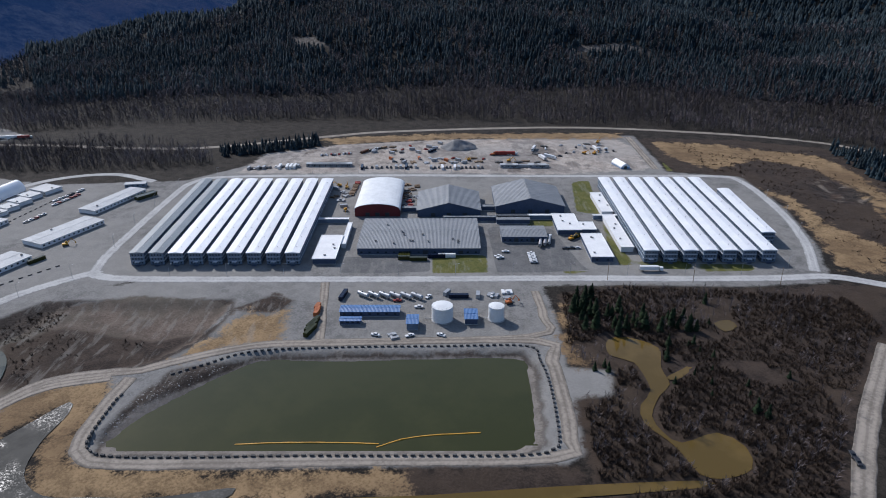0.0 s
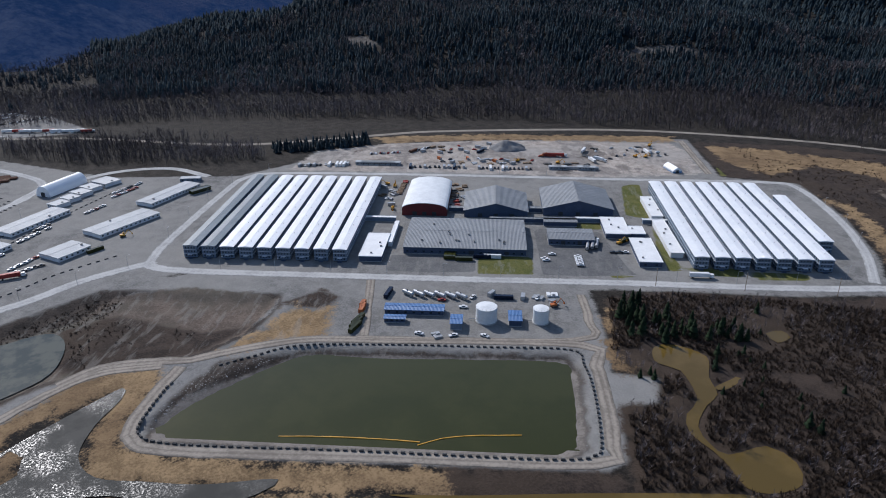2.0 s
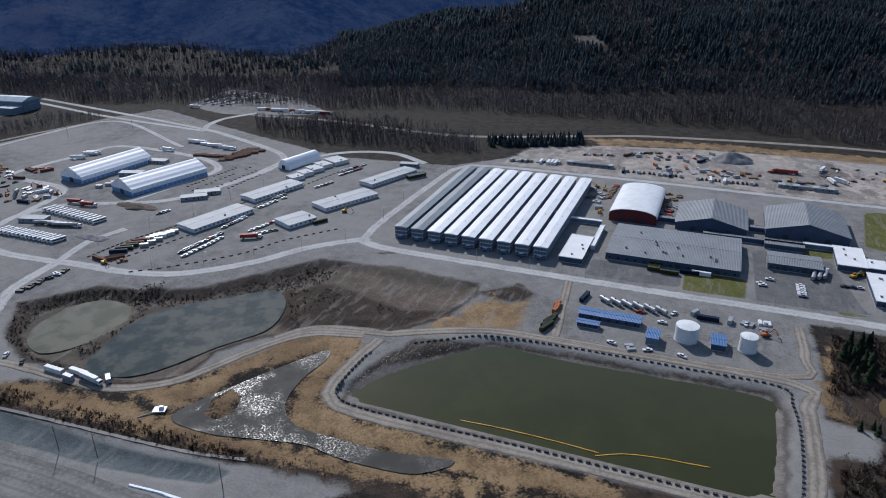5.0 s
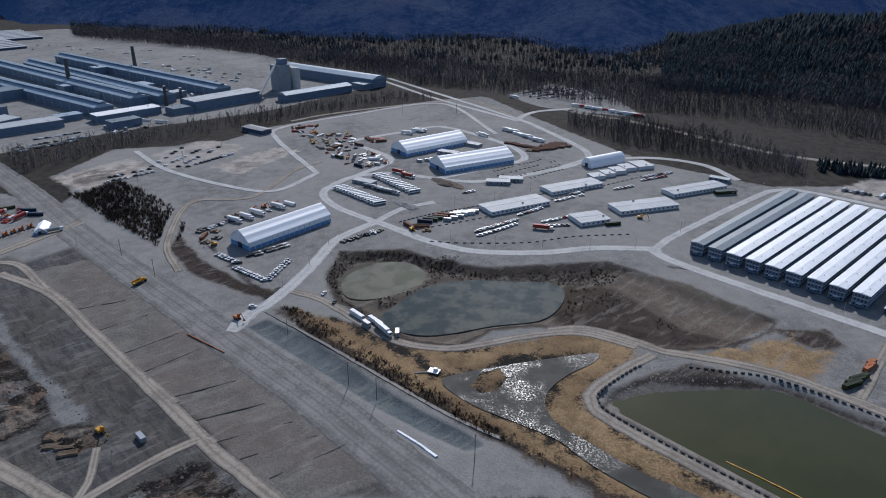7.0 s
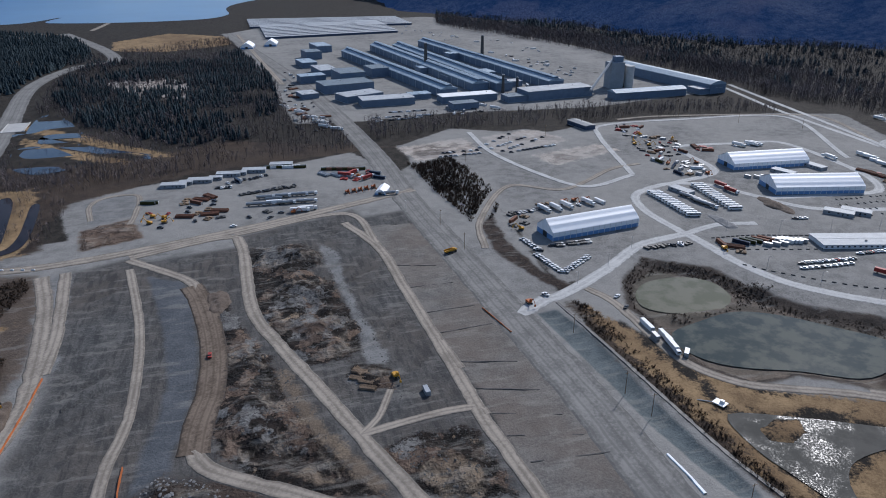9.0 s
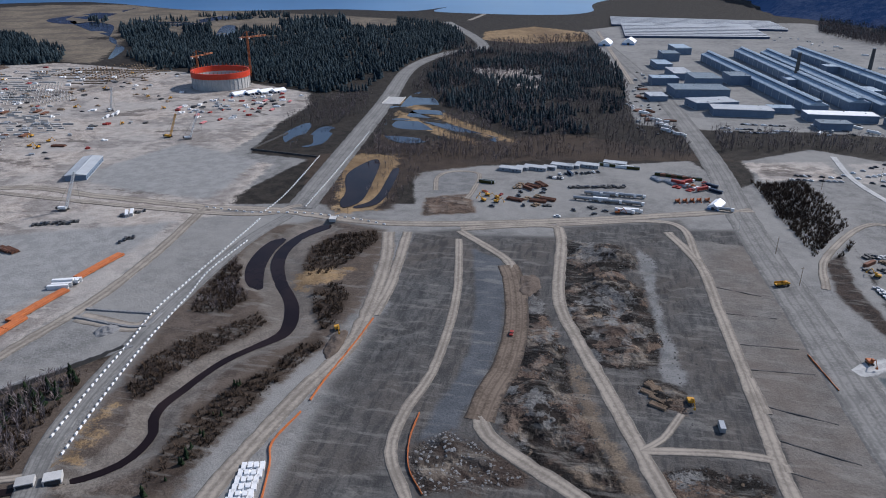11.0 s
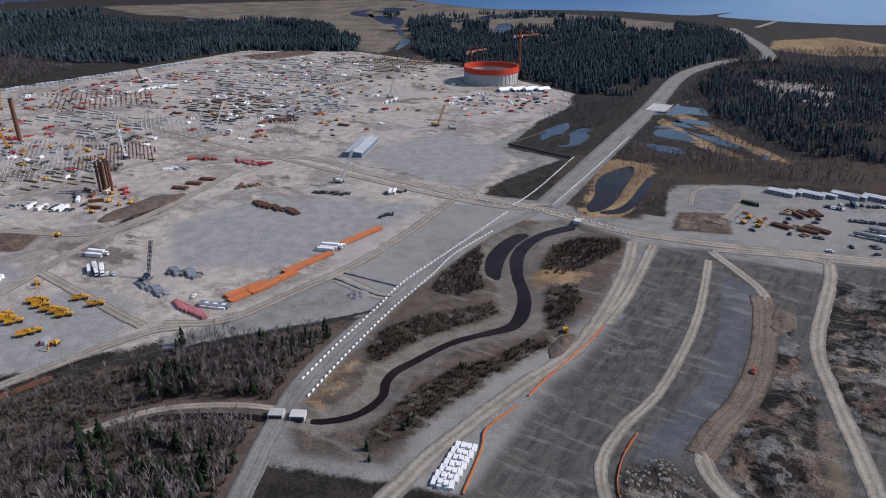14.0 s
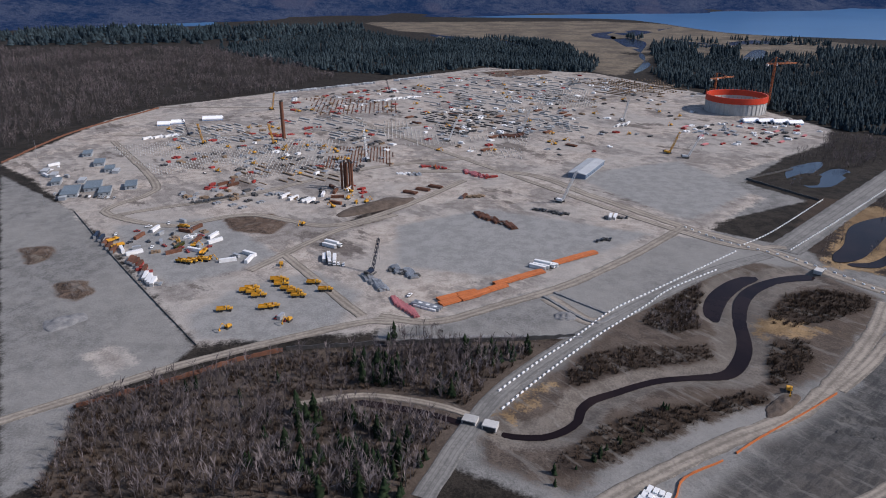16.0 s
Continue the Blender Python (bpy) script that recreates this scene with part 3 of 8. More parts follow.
water("dark", -1.5, [(-443.6, -205.0), (-424.3, -205.0), (-398.7, -200.7), (-377.6, -193.1), (-364.2, -187.4), (-361.8, -190.6), (-372.4, -202.9), (-395.3, -213.3), (-423.7, -217.0), (-444.4, -213.0)])
water("dark", 0, [(-602, -210), (-650, -200), (-638, -189), (-568, -178), (-531, -175), (-513, -184), (-527, -192), (-550, -195)])
water("dark", 0, [(-625.3, -166.0), (-590.4, -161.0), (-554.1, -158.0), (-526.5, -159.7), (-514.0, -172.8), (-518.0, -177.2), (-529.5, -168.3), (-553.9, -166.0), (-589.6, -169.0), (-624.7, -172.0)])
water("blue", 0, [(-868, -227), (-964, -237), (-990, -223), (-933, -192), (-887, -178), (-856, -153), (-855, -183)])
water("blue", 0, [(-816, -227), (-821, -197), (-762, -157), (-732, -155), (-715, -185), (-745, -215)])
water("blue", 0, [(-730, -327), (-780, -320), (-766, -309), (-712, -301), (-691, -309)])
water("blue", 0, [(-681, -288), (-759, -297), (-765, -280), (-706, -269), (-686, -275)])
water("blue", 0, [(-890.4, -233.1), (-841.4, -186.7), (-795.9, -136.2), (-762.6, -93.5), (-740.1, -59.9), (-729.9, -66.1), (-749.4, -102.5), (-782.1, -147.8), (-828.6, -199.3), (-879.6, -244.9)])
zone("tan", [(-631, -224), (-670, -219), (-669, -180), (-622, -169), (-512, -157), (-498, -186)])
water("dark", 0, [(-153, -254), (-172, -227), (-181, -207), (-178, -205), (-169, -224), (-150, -250)])
water("blue", 0, [(-1735, -1362), (-1678, -1200), (-1405, -1017), (-1302, -911), (-1172, -857), (-1415, -1008), (-1573, -1195)])
water("blue", 0, [(-1492, -813), (-1712, -908), (-1716, -874), (-1525, -786)])
road("track", 14, [(-1989, -321), (-2275, -301), (-2950, -288)])
water("blue", 0, [(-1361, -1749), (-1384, -1592), (-1405, -1450), (-1318, -1239), (-1280, -1240), (-1341, -1427), (-1305, -1574)])
water("blue", 0, [(-1791, -1206), (-1780, -1057), (-1943, -1036), (-1935, -890), (-1860, -990), (-1695, -1022)])
water("blue", 0, [(-1768, -1453), (-2112, -1427), (-2276, -1471), (-1977, -1376), (-1681, -1299)])
water("sea", 0.2, [(-2824, 71), (-2316, 5), (-2187, -149), (-2215, -455), (-2378, -460), (-2216, -550), (-2226, -797), (-2096, -1175), (-2272, -1609), (-2264, -1838), (-1888, -2331), (-2703, -1893), (-3709, -1498), (-4506, -633), (-4625, 486), (-3939, 695)])
water("sea", 0.2, [(-924, -2530), (-399, -2915), (-458, -3310), (-1011, -2761)])


def smooth_line(pts, closed=False, step=6.0):
    """A rounded line through points (Catmull-Rom), about a point each step metres."""
    p = np.array(pts, float)
    p = np.vstack([p[-1], p, p[0], p[1]]) if closed else np.vstack([2 * p[0] - p[1], p, 2 * p[-1] - p[-2]])
    res = []
    for i in range(1, len(p) - 2):
        a, b, c, d = p[i - 1:i + 3]
        n = max(2, int(np.linalg.norm(c - b) / step))
        t = np.linspace(0, 1, n, endpoint=False)[:, None]
        res.append(0.5 * (2 * b + (c - a) * t + (2 * a - 5 * b + 4 * c - d) * t ** 2 + (3 * b - a - 3 * c + d) * t ** 3))
    if not closed:
        res.append(p[-2][None])
    return np.vstack(res)


def vnoise(x, y, size, seed=0):
    """Smooth value noise in 0..1."""
    r = np.random.RandomState(seed).rand(128, 128)
    u, v = x / size + 1000.3, y / size + 1000.7
    i, j = np.floor(u).astype(int), np.floor(v).astype(int)
    f, g = u - i, v - j
    f, g = f * f * (3 - 2 * f), g * g * (3 - 2 * g)
    a, b, c, d = r[i % 128, j % 128], r[(i + 1) % 128, j % 128], r[i % 128, (j + 1) % 128], r[(i + 1) % 128, (j + 1) % 128]
    return a * (1 - f) * (1 - g) + b * f * (1 - g) + c * (1 - f) * g + d * f * g


def seg_dist(x, y, line, closed=False):
    best = np.full(x.shape, 1e9)
    n = len(line)
    for i in range(n if closed else n - 1):
        (ax, ay), (bx, by) = line[i], line[(i + 1) % n]
        dx, dy = bx - ax, by - ay
        t = np.clip(((x - ax) * dx + (y - ay) * dy) / (dx * dx + dy * dy + 1e-9), 0, 1)
        best = np.minimum(best, (x - ax - t * dx) ** 2 + (y - ay - t * dy) ** 2)
    return np.sqrt(best)


def inside(x, y, poly):
    c = np.zeros(x.shape, bool)
    n = len(poly)
    for i in range(n):
        (ax, ay), (bx, by) = poly[i], poly[(i + 1) % n]
        if ay == by:
            continue
        c ^= ((ay > y) != (by > y)) & (x < (bx - ax) * (y - ay) / (by - ay) + ax)
    return c


def poly_depth(x, y, poly, reach=30.0):
    """Metres inside a polygon (negative outside), within reach."""
    res = np.full(x.shape, -reach)
    p = np.array(poly, float)
    near = (x > p[:, 0].min() - reach) & (x < p[:, 0].max() + reach) & (y > p[:, 1].min() - reach) & (y < p[:, 1].max() + reach)
    xs, ys = x[near], y[near]
    d = np.minimum(seg_dist(xs, ys, poly, True), reach)
    res[near] = np.where(inside(xs, ys, poly), d, -d)
    return res


def hill(x, y):
    """The near forested hill: a long slope that ends in a spur."""
    d, az = np.hypot(x, y), np.degrees(np.arctan2(-x, y))
    foot = np.interp(az, [-180, -110, -60, -40, 0, 20, 34, 41, 63, 77, 84, 180], [3000, 3000, 860, 850, 890, 940, 1060, 1300, 1700, 2300, 4700, 4700])
    slope = np.interp(az, [-180, -60, 20, 28, 34, 41, 77, 180], [0.1, 0.19, 0.19, 0.16, 0.06, 0.04, 0.05, 0.05])
    top = np.interp(az, [-180, 8, 13, 16.4, 20.4, 24.3, 28, 32, 36, 180], [260, 260, 160, 74, 54, 38, 18, 5, 4, 4])
    s = np.maximum(d - foot, 0)
    z = slope * (s - 90 * (1 - np.exp(-s / 90)))
    z = top * (1 - np.exp(-z / top))
    rough = np.clip(s / 500, 0, 1) * np.sqrt(top / 260)
    z = z + rough * (95 * (vnoise(x, y, 380, 3) - 0.42) + 46 * (vnoise(x, y, 150, 4) - 0.5) + 16 * (vnoise(x, y, 60, 6) - 0.5))
    back = np.clip((d - 1550) / 500, 0, 1) * np.clip((az - 10) / 6, 0, 1)
    return np.maximum(z * (1 - back * back * (3 - 2 * back)), 0)


def far_range(x, y):
    """The mountains behind everything."""
    d, az = np.hypot(x, y), np.degrees(np.arctan2(-x, y))
    foot2 = np.interp(az, [-180, -110, -60, 8, 18, 26, 34, 50, 60, 77, 84, 100, 112, 120, 141, 180], [2700, 2700, 3000, 2900, 1950, 1650, 1400, 1550, 1750, 2350, 4600, 4400, 3850, 3350, 2900, 2700])
    s2 = np.maximum(d - foot2, 0)
    z2 = 0.34 * (s2 - 200 * (1 - np.exp(-s2 / 200))) * (0.55 + 0.9 * vnoise(x, y, 600, 7))
    fold = np.clip(s2 / 400, 0, 1)
    return z2 + fold * (110 * (vnoise(x, y, 330, 8) - 0.5) + 50 * (vnoise(x, y, 140, 9) - 0.5) + 18 * (vnoise(x, y, 55, 10) - 0.5)) - 3


ROAD_LINES = [(k, w, smooth_line(p)) for k, w, p in ROADS]

# ---- ground: one sheet to the horizon ----
def axis_lines(lo_fine, hi_fine, lo, hi, fine=2.6):
    mid = list(np.arange(lo_fine, hi_fine + 0.1, fine))
    step, up = fine, []
    v = mid[-1]
    while v < hi:
        step = min(step * 1.035, 70)
        v += step
        up.append(v)
    step, down = fine, []
    v = mid[0]
    while v > lo:
        step = min(step * 1.035, 70)
        v -= step
        down.append(v)
    return np.array(down[::-1] + mid + up)


GRID = []


def ground_z(x, y):
    """Height of the ground sheet."""
    gx, gy, gz = GRID
    i, j = np.clip(np.searchsorted(gx, x) - 1, 0, len(gx) - 2), np.clip(np.searchsorted(gy, y) - 1, 0, len(gy) - 2)
    u, v = (x - gx[i]) / (gx[i + 1] - gx[i]), (y - gy[j]) / (gy[j + 1] - gy[j])
    return (gz[j, i] * (1 - u) + gz[j, i + 1] * u) * (1 - v) + (gz[j + 1, i] * (1 - u) + gz[j + 1, i + 1] * u) * v


def build_ground():
    gx, gy = axis_lines(-520, 60, -4700, 4700), axis_lines(-300, 400, -4700, 4700)
    X, Y = np.meshgrid(gx, gy)
    x, y = X.ravel(), Y.ravel()
    n = len(x)
    cover = {}
    for kind, polys in ZONES.items():
        d = np.full(n, -30.0)
        for poly in polys:
            d = np.maximum(d, poly_depth(x, y, poly))
        cover[kind] = d
    free = np.full(n, 60.0)
    for k, w, line in ROAD_LINES:
        near = (x > line[:, 0].min() - 60) & (x < line[:, 0].max() + 60) & (y > line[:, 1].min() - 60) & (y < line[:, 1].max() + 60)
        step = line[::2] if len(line) > 12 else line
        step = np.vstack([step, line[-1]])
        free[near] = np.minimum(free[near], seg_dist(x[near], y[near], step) - w / 2)
    calm = np.clip((free - 2) / 10, 0, 1)
    wild = np.zeros(n)
    for kind, amount in (("slope", 0.7), ("churned", 4.6), ("tan_soil", 2.2), ("bank", 1.2), ("creekbed", 0.7), ("dark", 4.0), ("soil", 1.5), ("brush", 0.8), ("tan", 0.6), ("mud", 0.4)):
        wild = np.maximum(wild, amount * np.clip(cover[kind] / 12, 0, 1))
    terrace = vnoise(x, y, 30, 14) * 3
    step = np.floor(terrace) + np.clip((terrace % 1 - 0.35) * 4, 0, 1)
    rel = wild * calm * ((vnoise(x, y, 22, 11) - 0.45) * 1.1 + (vnoise(x, y, 9, 12) - 0.5) * 0.9 + (vnoise(x, y, 5.3, 13) - 0.5) * 0.5)
    rel += np.clip(cover["churned"] / 6, 0, 1) * calm * 2.2 * (step - 1.2)
    z = rel + hill(x, y)
    # gullies across the fill
    bend = x * 0.794 + y * 0.607 + 9 * vnoise(x, y, 45, 5)
    gully = np.maximum(np.sin(bend * 0.52), 0) ** 3 * np.clip((vnoise(x, y, 26, 15) - 0.3) * 3, 0, 1)
    z -= np.clip(cover["slope"] / 8, 0, 1) * (1 - np.clip(cover["bench"] / 4 + 0.5, 0, 1)) * (1 - np.clip(cover["panel"] / 3, 0, 1)) * calm * 2.1 * gully
    z -= np.clip((cover["ditch"] + 1) / 5, 0, 1) * 1.6
    # the dry basin with the bank that parts it
    z -= 2.8 * np.clip(poly_depth(x, y, ZONES["rim"][0], 20) / 9, 0, 1)
    z += 2.3 * np.exp(-(seg_dist(x, y, [(-321, 307), (-317, 286), (-310, 260), (-307, 234)]) / 5.5) ** 2)
    z -= np.clip(cover["creekbed"] / 7, 0, 1) * 1.3
    # waters lie in hollows
    for kind, wz, pts in WATERS:
        if kind == "sea":
            continue
        if kind == "blue":
            z = np.where(poly_depth(x, y, pts, 12) > -4, 1.5 * (vnoise(x, y, 34, 31) - 0.36), z)
            continue
        line = smooth_line(pts, True, 5)
        d = poly_depth(x, y, line, 12)
        deep = np.clip((d + 4) / 8, 0, 1)
        z = np.where(d > -6, np.minimum(z, z * (1 - deep) + (wz - 1.2) * deep), z)
        if kind == "sparkle":
            knoll = poly_depth(x, y, [(-204, 211), (-208, 220), (-205, 230), (-198, 227), (-194, 217), (-198, 209)], 8)
            z = np.where(knoll > -3, np.maximum(z, np.minimum(0.3 * knoll, 0.9)), z)
        if kind == "green":
            bank = np.clip((poly_depth(x, y, ZONES["basin"][0], 20)) / 7, 0, 1)
            z = np.where(bank > 0, np.minimum(z, -3.4 * bank), z)
    GRID.extend((gx, gy, z.reshape(len(gy), len(gx))))
    m = len(gx)
    i, j = np.meshgrid(np.arange(m - 1), np.arange(len(gy) - 1))
    a = (j * m + i).ravel()
    faces = np.stack([a, a + 1, a + m + 1, a + m], 1)
    me = bpy.data.meshes.new("ground")
    me.vertices.add(n)
    me.vertices.foreach_set("co", np.stack([x, y, z], 1).ravel())
    me.loops.add(faces.size)
    me.loops.foreach_set("vertex_index", faces.ravel())
    me.polygons.add(len(faces))
    me.polygons.foreach_set("loop_start", np.arange(0, faces.size, 4))
    me.polygons.foreach_set("use_smooth", np.ones(len(faces), bool))
    for kind, d in cover.items():
        me.attributes.new("zone_" + kind, "FLOAT", "POINT").data.foreach_set("value", d)
    me.update()
    ob = tagged(new("ground", me), "grey gravel flats, brown scrub and forested hillside", "ground", kind="structure")
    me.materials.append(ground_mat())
    return ob


def ground_mat():
    m, t, p = nodes_of("land")
    fine, mid, wide = grain(t, 1.2, 4, 0.6), grain(t, 9, 5, 0.6), grain(t, 70, 5, 0.55)
    both = val(t, "ADD", val(t, "MULTIPLY", fine, 0.45), val(t, "MULTIPLY", mid, 0.55))
    tone = band(t, both, 0.41, 0.59)
    broad = band(t, wide, 0.35, 0.65)
    col = mixc(t, tone, (0.013, 0.011, 0.009), (0.036, 0.030, 0.024))
    crag = grain(t, 13, 7, 0.62, ridged=True)
    scar = grain(t, 34, 6, 0.6, ridged=True)
    rut = grain(t, 5, 5, 0.6, (1, 0.22, 1), 1.3)
    wobble = val(t, "MULTIPLY", val(t, "SUBTRACT", val(t, "ADD", val(t, "MULTIPLY", mid, 0.7), val(t, "MULTIPLY", fine, 0.3)), 0.5), 1.0)

    def layer(kind, a, b, ragged, soft, under, c=None):
        at = t.nodes.new("ShaderNodeAttribute")
        at.attribute_name = "zone_" + kind
        d = val(t, "ADD", at.outputs["Fac"], val(t, "MULTIPLY", wobble, ragged))
        own = mixc(t, tone, a, b)
        if c:
            own = mixc(t, val(t, "MULTIPLY", broad, 0.7), own, c)
        return mixc(t, band(t, d, -soft, soft), under, own)

    # dark streaks painted on the slopes stand in for the shade of gullies
    gully_shade = band(t, grain(t, 3.2, 4, 0.6, (0.16, 1, 1), 0.92), 0.46, 0.62)
    col = layer("gravel", (0.130, 0.127, 0.120), (0.215, 0.209, 0.198), 10, 2.0, col, (0.250, 0.241, 0.223))
    col = layer("pale", (0.25, 0.213, 0.182), (0.44, 0.388, 0.335), 24, 3.5, col, (0.31, 0.292, 0.268))
    at = t.nodes.new("ShaderNodeAttribute")
    at.attribute_name = "zone_pale"
    worked = val(t, "MULTIPLY", band(t, val(t, "ADD", val(t, "MULTIPLY", grain(t, 60, 6, 0.62), 0.7), val(t, "MULTIPLY", grain(t, 8, 4, 0.6, (1, 0.3, 1), 0.2), 0.3)), 0.50, 0.55), band(t, at.outputs["Fac"], 0, 12))
    col = mixc(t, val(t, "MULTIPLY", worked, 0.75), col, mixc(t, tone, (0.150, 0.132, 0.118), (0.235, 0.215, 0.197)))
    churn = val(t, "MULTIPLY", band(t, grain(t, 42, 6, 0.66, (1, 0.5, 1), 0.2), 0.59, 0.63), band(t, at.outputs["Fac"], 0, 12))
    col = mixc(t, val(t, "MULTIPLY", churn, 0.8), col, mixc(t, tone, (0.085, 0.070, 0.062), (0.15, 0.128, 0.112)))
    col = layer("slope", (0.060, 0.060, 0.059), (0.104, 0.101, 0.096), 8, 4, col, (0.084, 0.072, 0.062))
    col = layer("pad", (0.205, 0.202, 0.193), (0.27, 0.265, 0.252), 16, 5, col)
    col = layer("rim", (0.026, 0.021, 0.018), (0.062, 0.049, 0.040), 14, 2.5, col)
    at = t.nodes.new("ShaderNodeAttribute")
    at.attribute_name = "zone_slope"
    col = mixc(t, val(t, "MULTIPLY", val(t, "MULTIPLY", gully_shade, 0.6), band(t, at.outputs["Fac"], 0, 10)), col, (0.034, 0.034, 0.035))
    col = layer("bench", (0.066, 0.072, 0.080), (0.092, 0.098, 0.106), 6, 2.0, col)
    col = layer("panel", (0.110, 0.104, 0.096), (0.172, 0.162, 0.148), 5, 1.5, col, (0.130, 0.105, 0.086))
    col = layer("apron", (0.135, 0.134, 0.130), (0.190, 0.188, 0.182), 12, 2.0, col)
    col = layer("ditch", (0.072, 0.086, 0.090), (0.104, 0.121, 0.125), 4, 1.2, col)
    col = layer("bank", (0.018, 0.013, 0.011), (0.048, 0.034, 0.027), 12, 2.0, col)
    col = layer("felled", (0.05, 0.045, 0.04), (0.13, 0.118, 0.108), 40, 8, col)
    col = layer("moor", (0.060, 0.047, 0.039), (0.115, 0.092, 0.075), 22, 4, col, (0.085, 0.064, 0.048))
    col = layer("creekbed", (0.115, 0.099, 0.084), (0.190, 0.165, 0.140), 12, 2.0, col, (0.095, 0.083, 0.072))
    at = t.nodes.new("ShaderNodeAttribute")
    at.attribute_name = "zone_churned"
    black = mixc(t, tone, (0.007, 0.006, 0.005), (0.024, 0.018, 0.015))
    brown = mixc(t, tone, (0.068, 0.046, 0.035), (0.145, 0.105, 0.078))
    turned = mixc(t, band(t, grain(t, 19, 6, 0.62), 0.525, 0.57), black, brown)
    turned = mixc(t, band(t, grain(t, 31, 5, 0.6), 0.565, 0.60), turned, mixc(t, tone, (0.095, 0.092, 0.089), (0.165, 0.160, 0.152)))
    turned = mixc(t, band(t, grain(t, 14, 6, 0.66), 0.615, 0.655), turned, mixc(t, tone, (0.15, 0.108, 0.072), (0.24, 0.182, 0.13)))
    col = mixc(t, band(t, val(t, "ADD", at.outputs["Fac"], val(t, "MULTIPLY", wobble, 20)), -1.5, 1.5), col, turned)
    col = layer("tan_soil", (0.13, 0.100, 0.070), (0.23, 0.178, 0.125), 16, 2, col, (0.10, 0.078, 0.06))
    col = layer("mud", (0.088, 0.068, 0.054), (0.150, 0.116, 0.092), 14, 2, col, (0.080, 0.076, 0.060))
    col = layer("soil", (0.09, 0.062, 0.045), (0.14, 0.10, 0.075), 14, 2, col)
    col = layer("brush", (0.024, 0.018, 0.015), (0.055, 0.040, 0.031), 24, 3, col, (0.055, 0.039, 0.027))
    col = layer("dark", (0.011, 0.009, 0.008), (0.050, 0.040, 0.033), 30, 4, col, (0.075, 0.052, 0.040))
    col = layer("tan", (0.17, 0.114, 0.060), (0.30, 0.205, 0.110), 40, 3, col, (0.115, 0.073, 0.040))
    col = layer("flats", (0.12, 0.097, 0.070), (0.20, 0.165, 0.12), 60, 6, col, (0.062, 0.052, 0.044))
    col = layer("lawn", (0.075, 0.085, 0.022), (0.12, 0.115, 0.035), 5, 0.8, col)
    col = layer("asphalt", (0.105, 0.105, 0.105), (0.145, 0.143, 0.14), 3, 0.5, col)
    col = layer("basin", (0.13, 0.115, 0.10), (0.19, 0.17, 0.15), 5, 1.5, col)
    rugged = None
    for kind in ("churned", "dark", "soil"):
        at = t.nodes.new("ShaderNodeAttribute")
        at.attribute_name = "zone_" + kind
        f = band(t, val(t, "ADD", at.outputs["Fac"], val(t, "MULTIPLY", wobble, 14)), 0, 6)
        rugged = f if rugged is None else val(t, "MAXIMUM", rugged, f)
    col = mixc(t, val(t, "MULTIPLY", val(t, "MULTIPLY", band(t, crag, 0.95, 1.5), 0.42), rugged), col, (0.024, 0.021, 0.020))
    col = mixc(t, val(t, "MULTIPLY", val(t, "MULTIPLY", band(t, scar, 1.1, 1.7), 0.7), rugged), col, (0.20, 0.168, 0.135))
    col = mixc(t, val(t, "MULTIPLY", val(t, "MULTIPLY", band(t, grain(t, 24, 5, 0.65), 0.55, 0.68), 0.75), rugged), col, (0.085, 0.058, 0.043))
    at = t.nodes.new("ShaderNodeAttribute")
    at.attribute_name = "zone_gravel"
    col = mixc(t, val(t, "MULTIPLY", val(t, "MULTIPLY", band(t, rut, 0.52, 0.66), 0.3), band(t, at.outputs["Fac"], 0, 8)), col, (0.25, 0.238, 0.215))
    link(t, col, p.inputs["Base Color"])
    p.inputs["Roughness"].default_value = 0.95
    p.inputs["Specular IOR Level"].default_value = 0.15
    bn = t.nodes.new("ShaderNodeBump")
    bn.inputs["Strength"].default_value, bn.inputs["Distance"].default_value = 0.9, 0.9
    link(t, val(t, "ADD", both, val(t, "MULTIPLY", val(t, "MULTIPLY", val(t, "ADD", crag, val(t, "MULTIPLY", scar, 1.5)), 0.75), rugged)), bn.inputs["Height"])
    link(t, bn.outputs[0], p.inputs["Normal"])
    return m


ground = build_ground()


def mesh_of(name, verts, faces, mat, smooth=False):
    me = bpy.data.meshes.new(name)
    me.from_pydata([tuple(v) for v in verts], [], [tuple(f) for f in faces])
    me.materials.append(mat)
    if smooth:
        me.polygons.foreach_set("use_smooth", np.ones(len(me.polygons), bool))
    me.update()
    return me


ACROSS = (-1.0, -0.85, -0.5, 0.0, 0.5, 0.85, 1.0)


def ribbon(line, width, z, rag=0.0, seed=0):
    """A strip along a line with slightly uneven edges that dip into the ground."""
    line = np.asarray(line, float)
    t = np.gradient(line, axis=0)
    t /= np.linalg.norm(t, axis=1)[:, None] + 1e-9
    nrm = np.stack([-t[:, 1], t[:, 0]], 1)
    rnd = np.random.RandomState(seed)
    half = np.stack([width / 2 * (1 + 0.06 * rnd.randn(len(line)) * rag) for _ in range(2)], 1)
    ground_z = hill(line[:, 0], line[:, 1])
    verts, faces, n = [], [], len(ACROSS)
    for i, (q, nn) in enumerate(zip(line, nrm)):
        for u in ACROSS:
            e = q + nn * half[i, 0 if u < 0 else 1] * u
            verts.append((e[0], e[1], ground_z[i] + (z + 0.05 * (1 - abs(u)) if abs(u) < 0.9 else -0.12)))
        if i:
            k = n * i
            faces += [(k - n + c, k - n + c + 1, k + c + 1, k + c) for c in range(n - 1)]
    return verts, faces


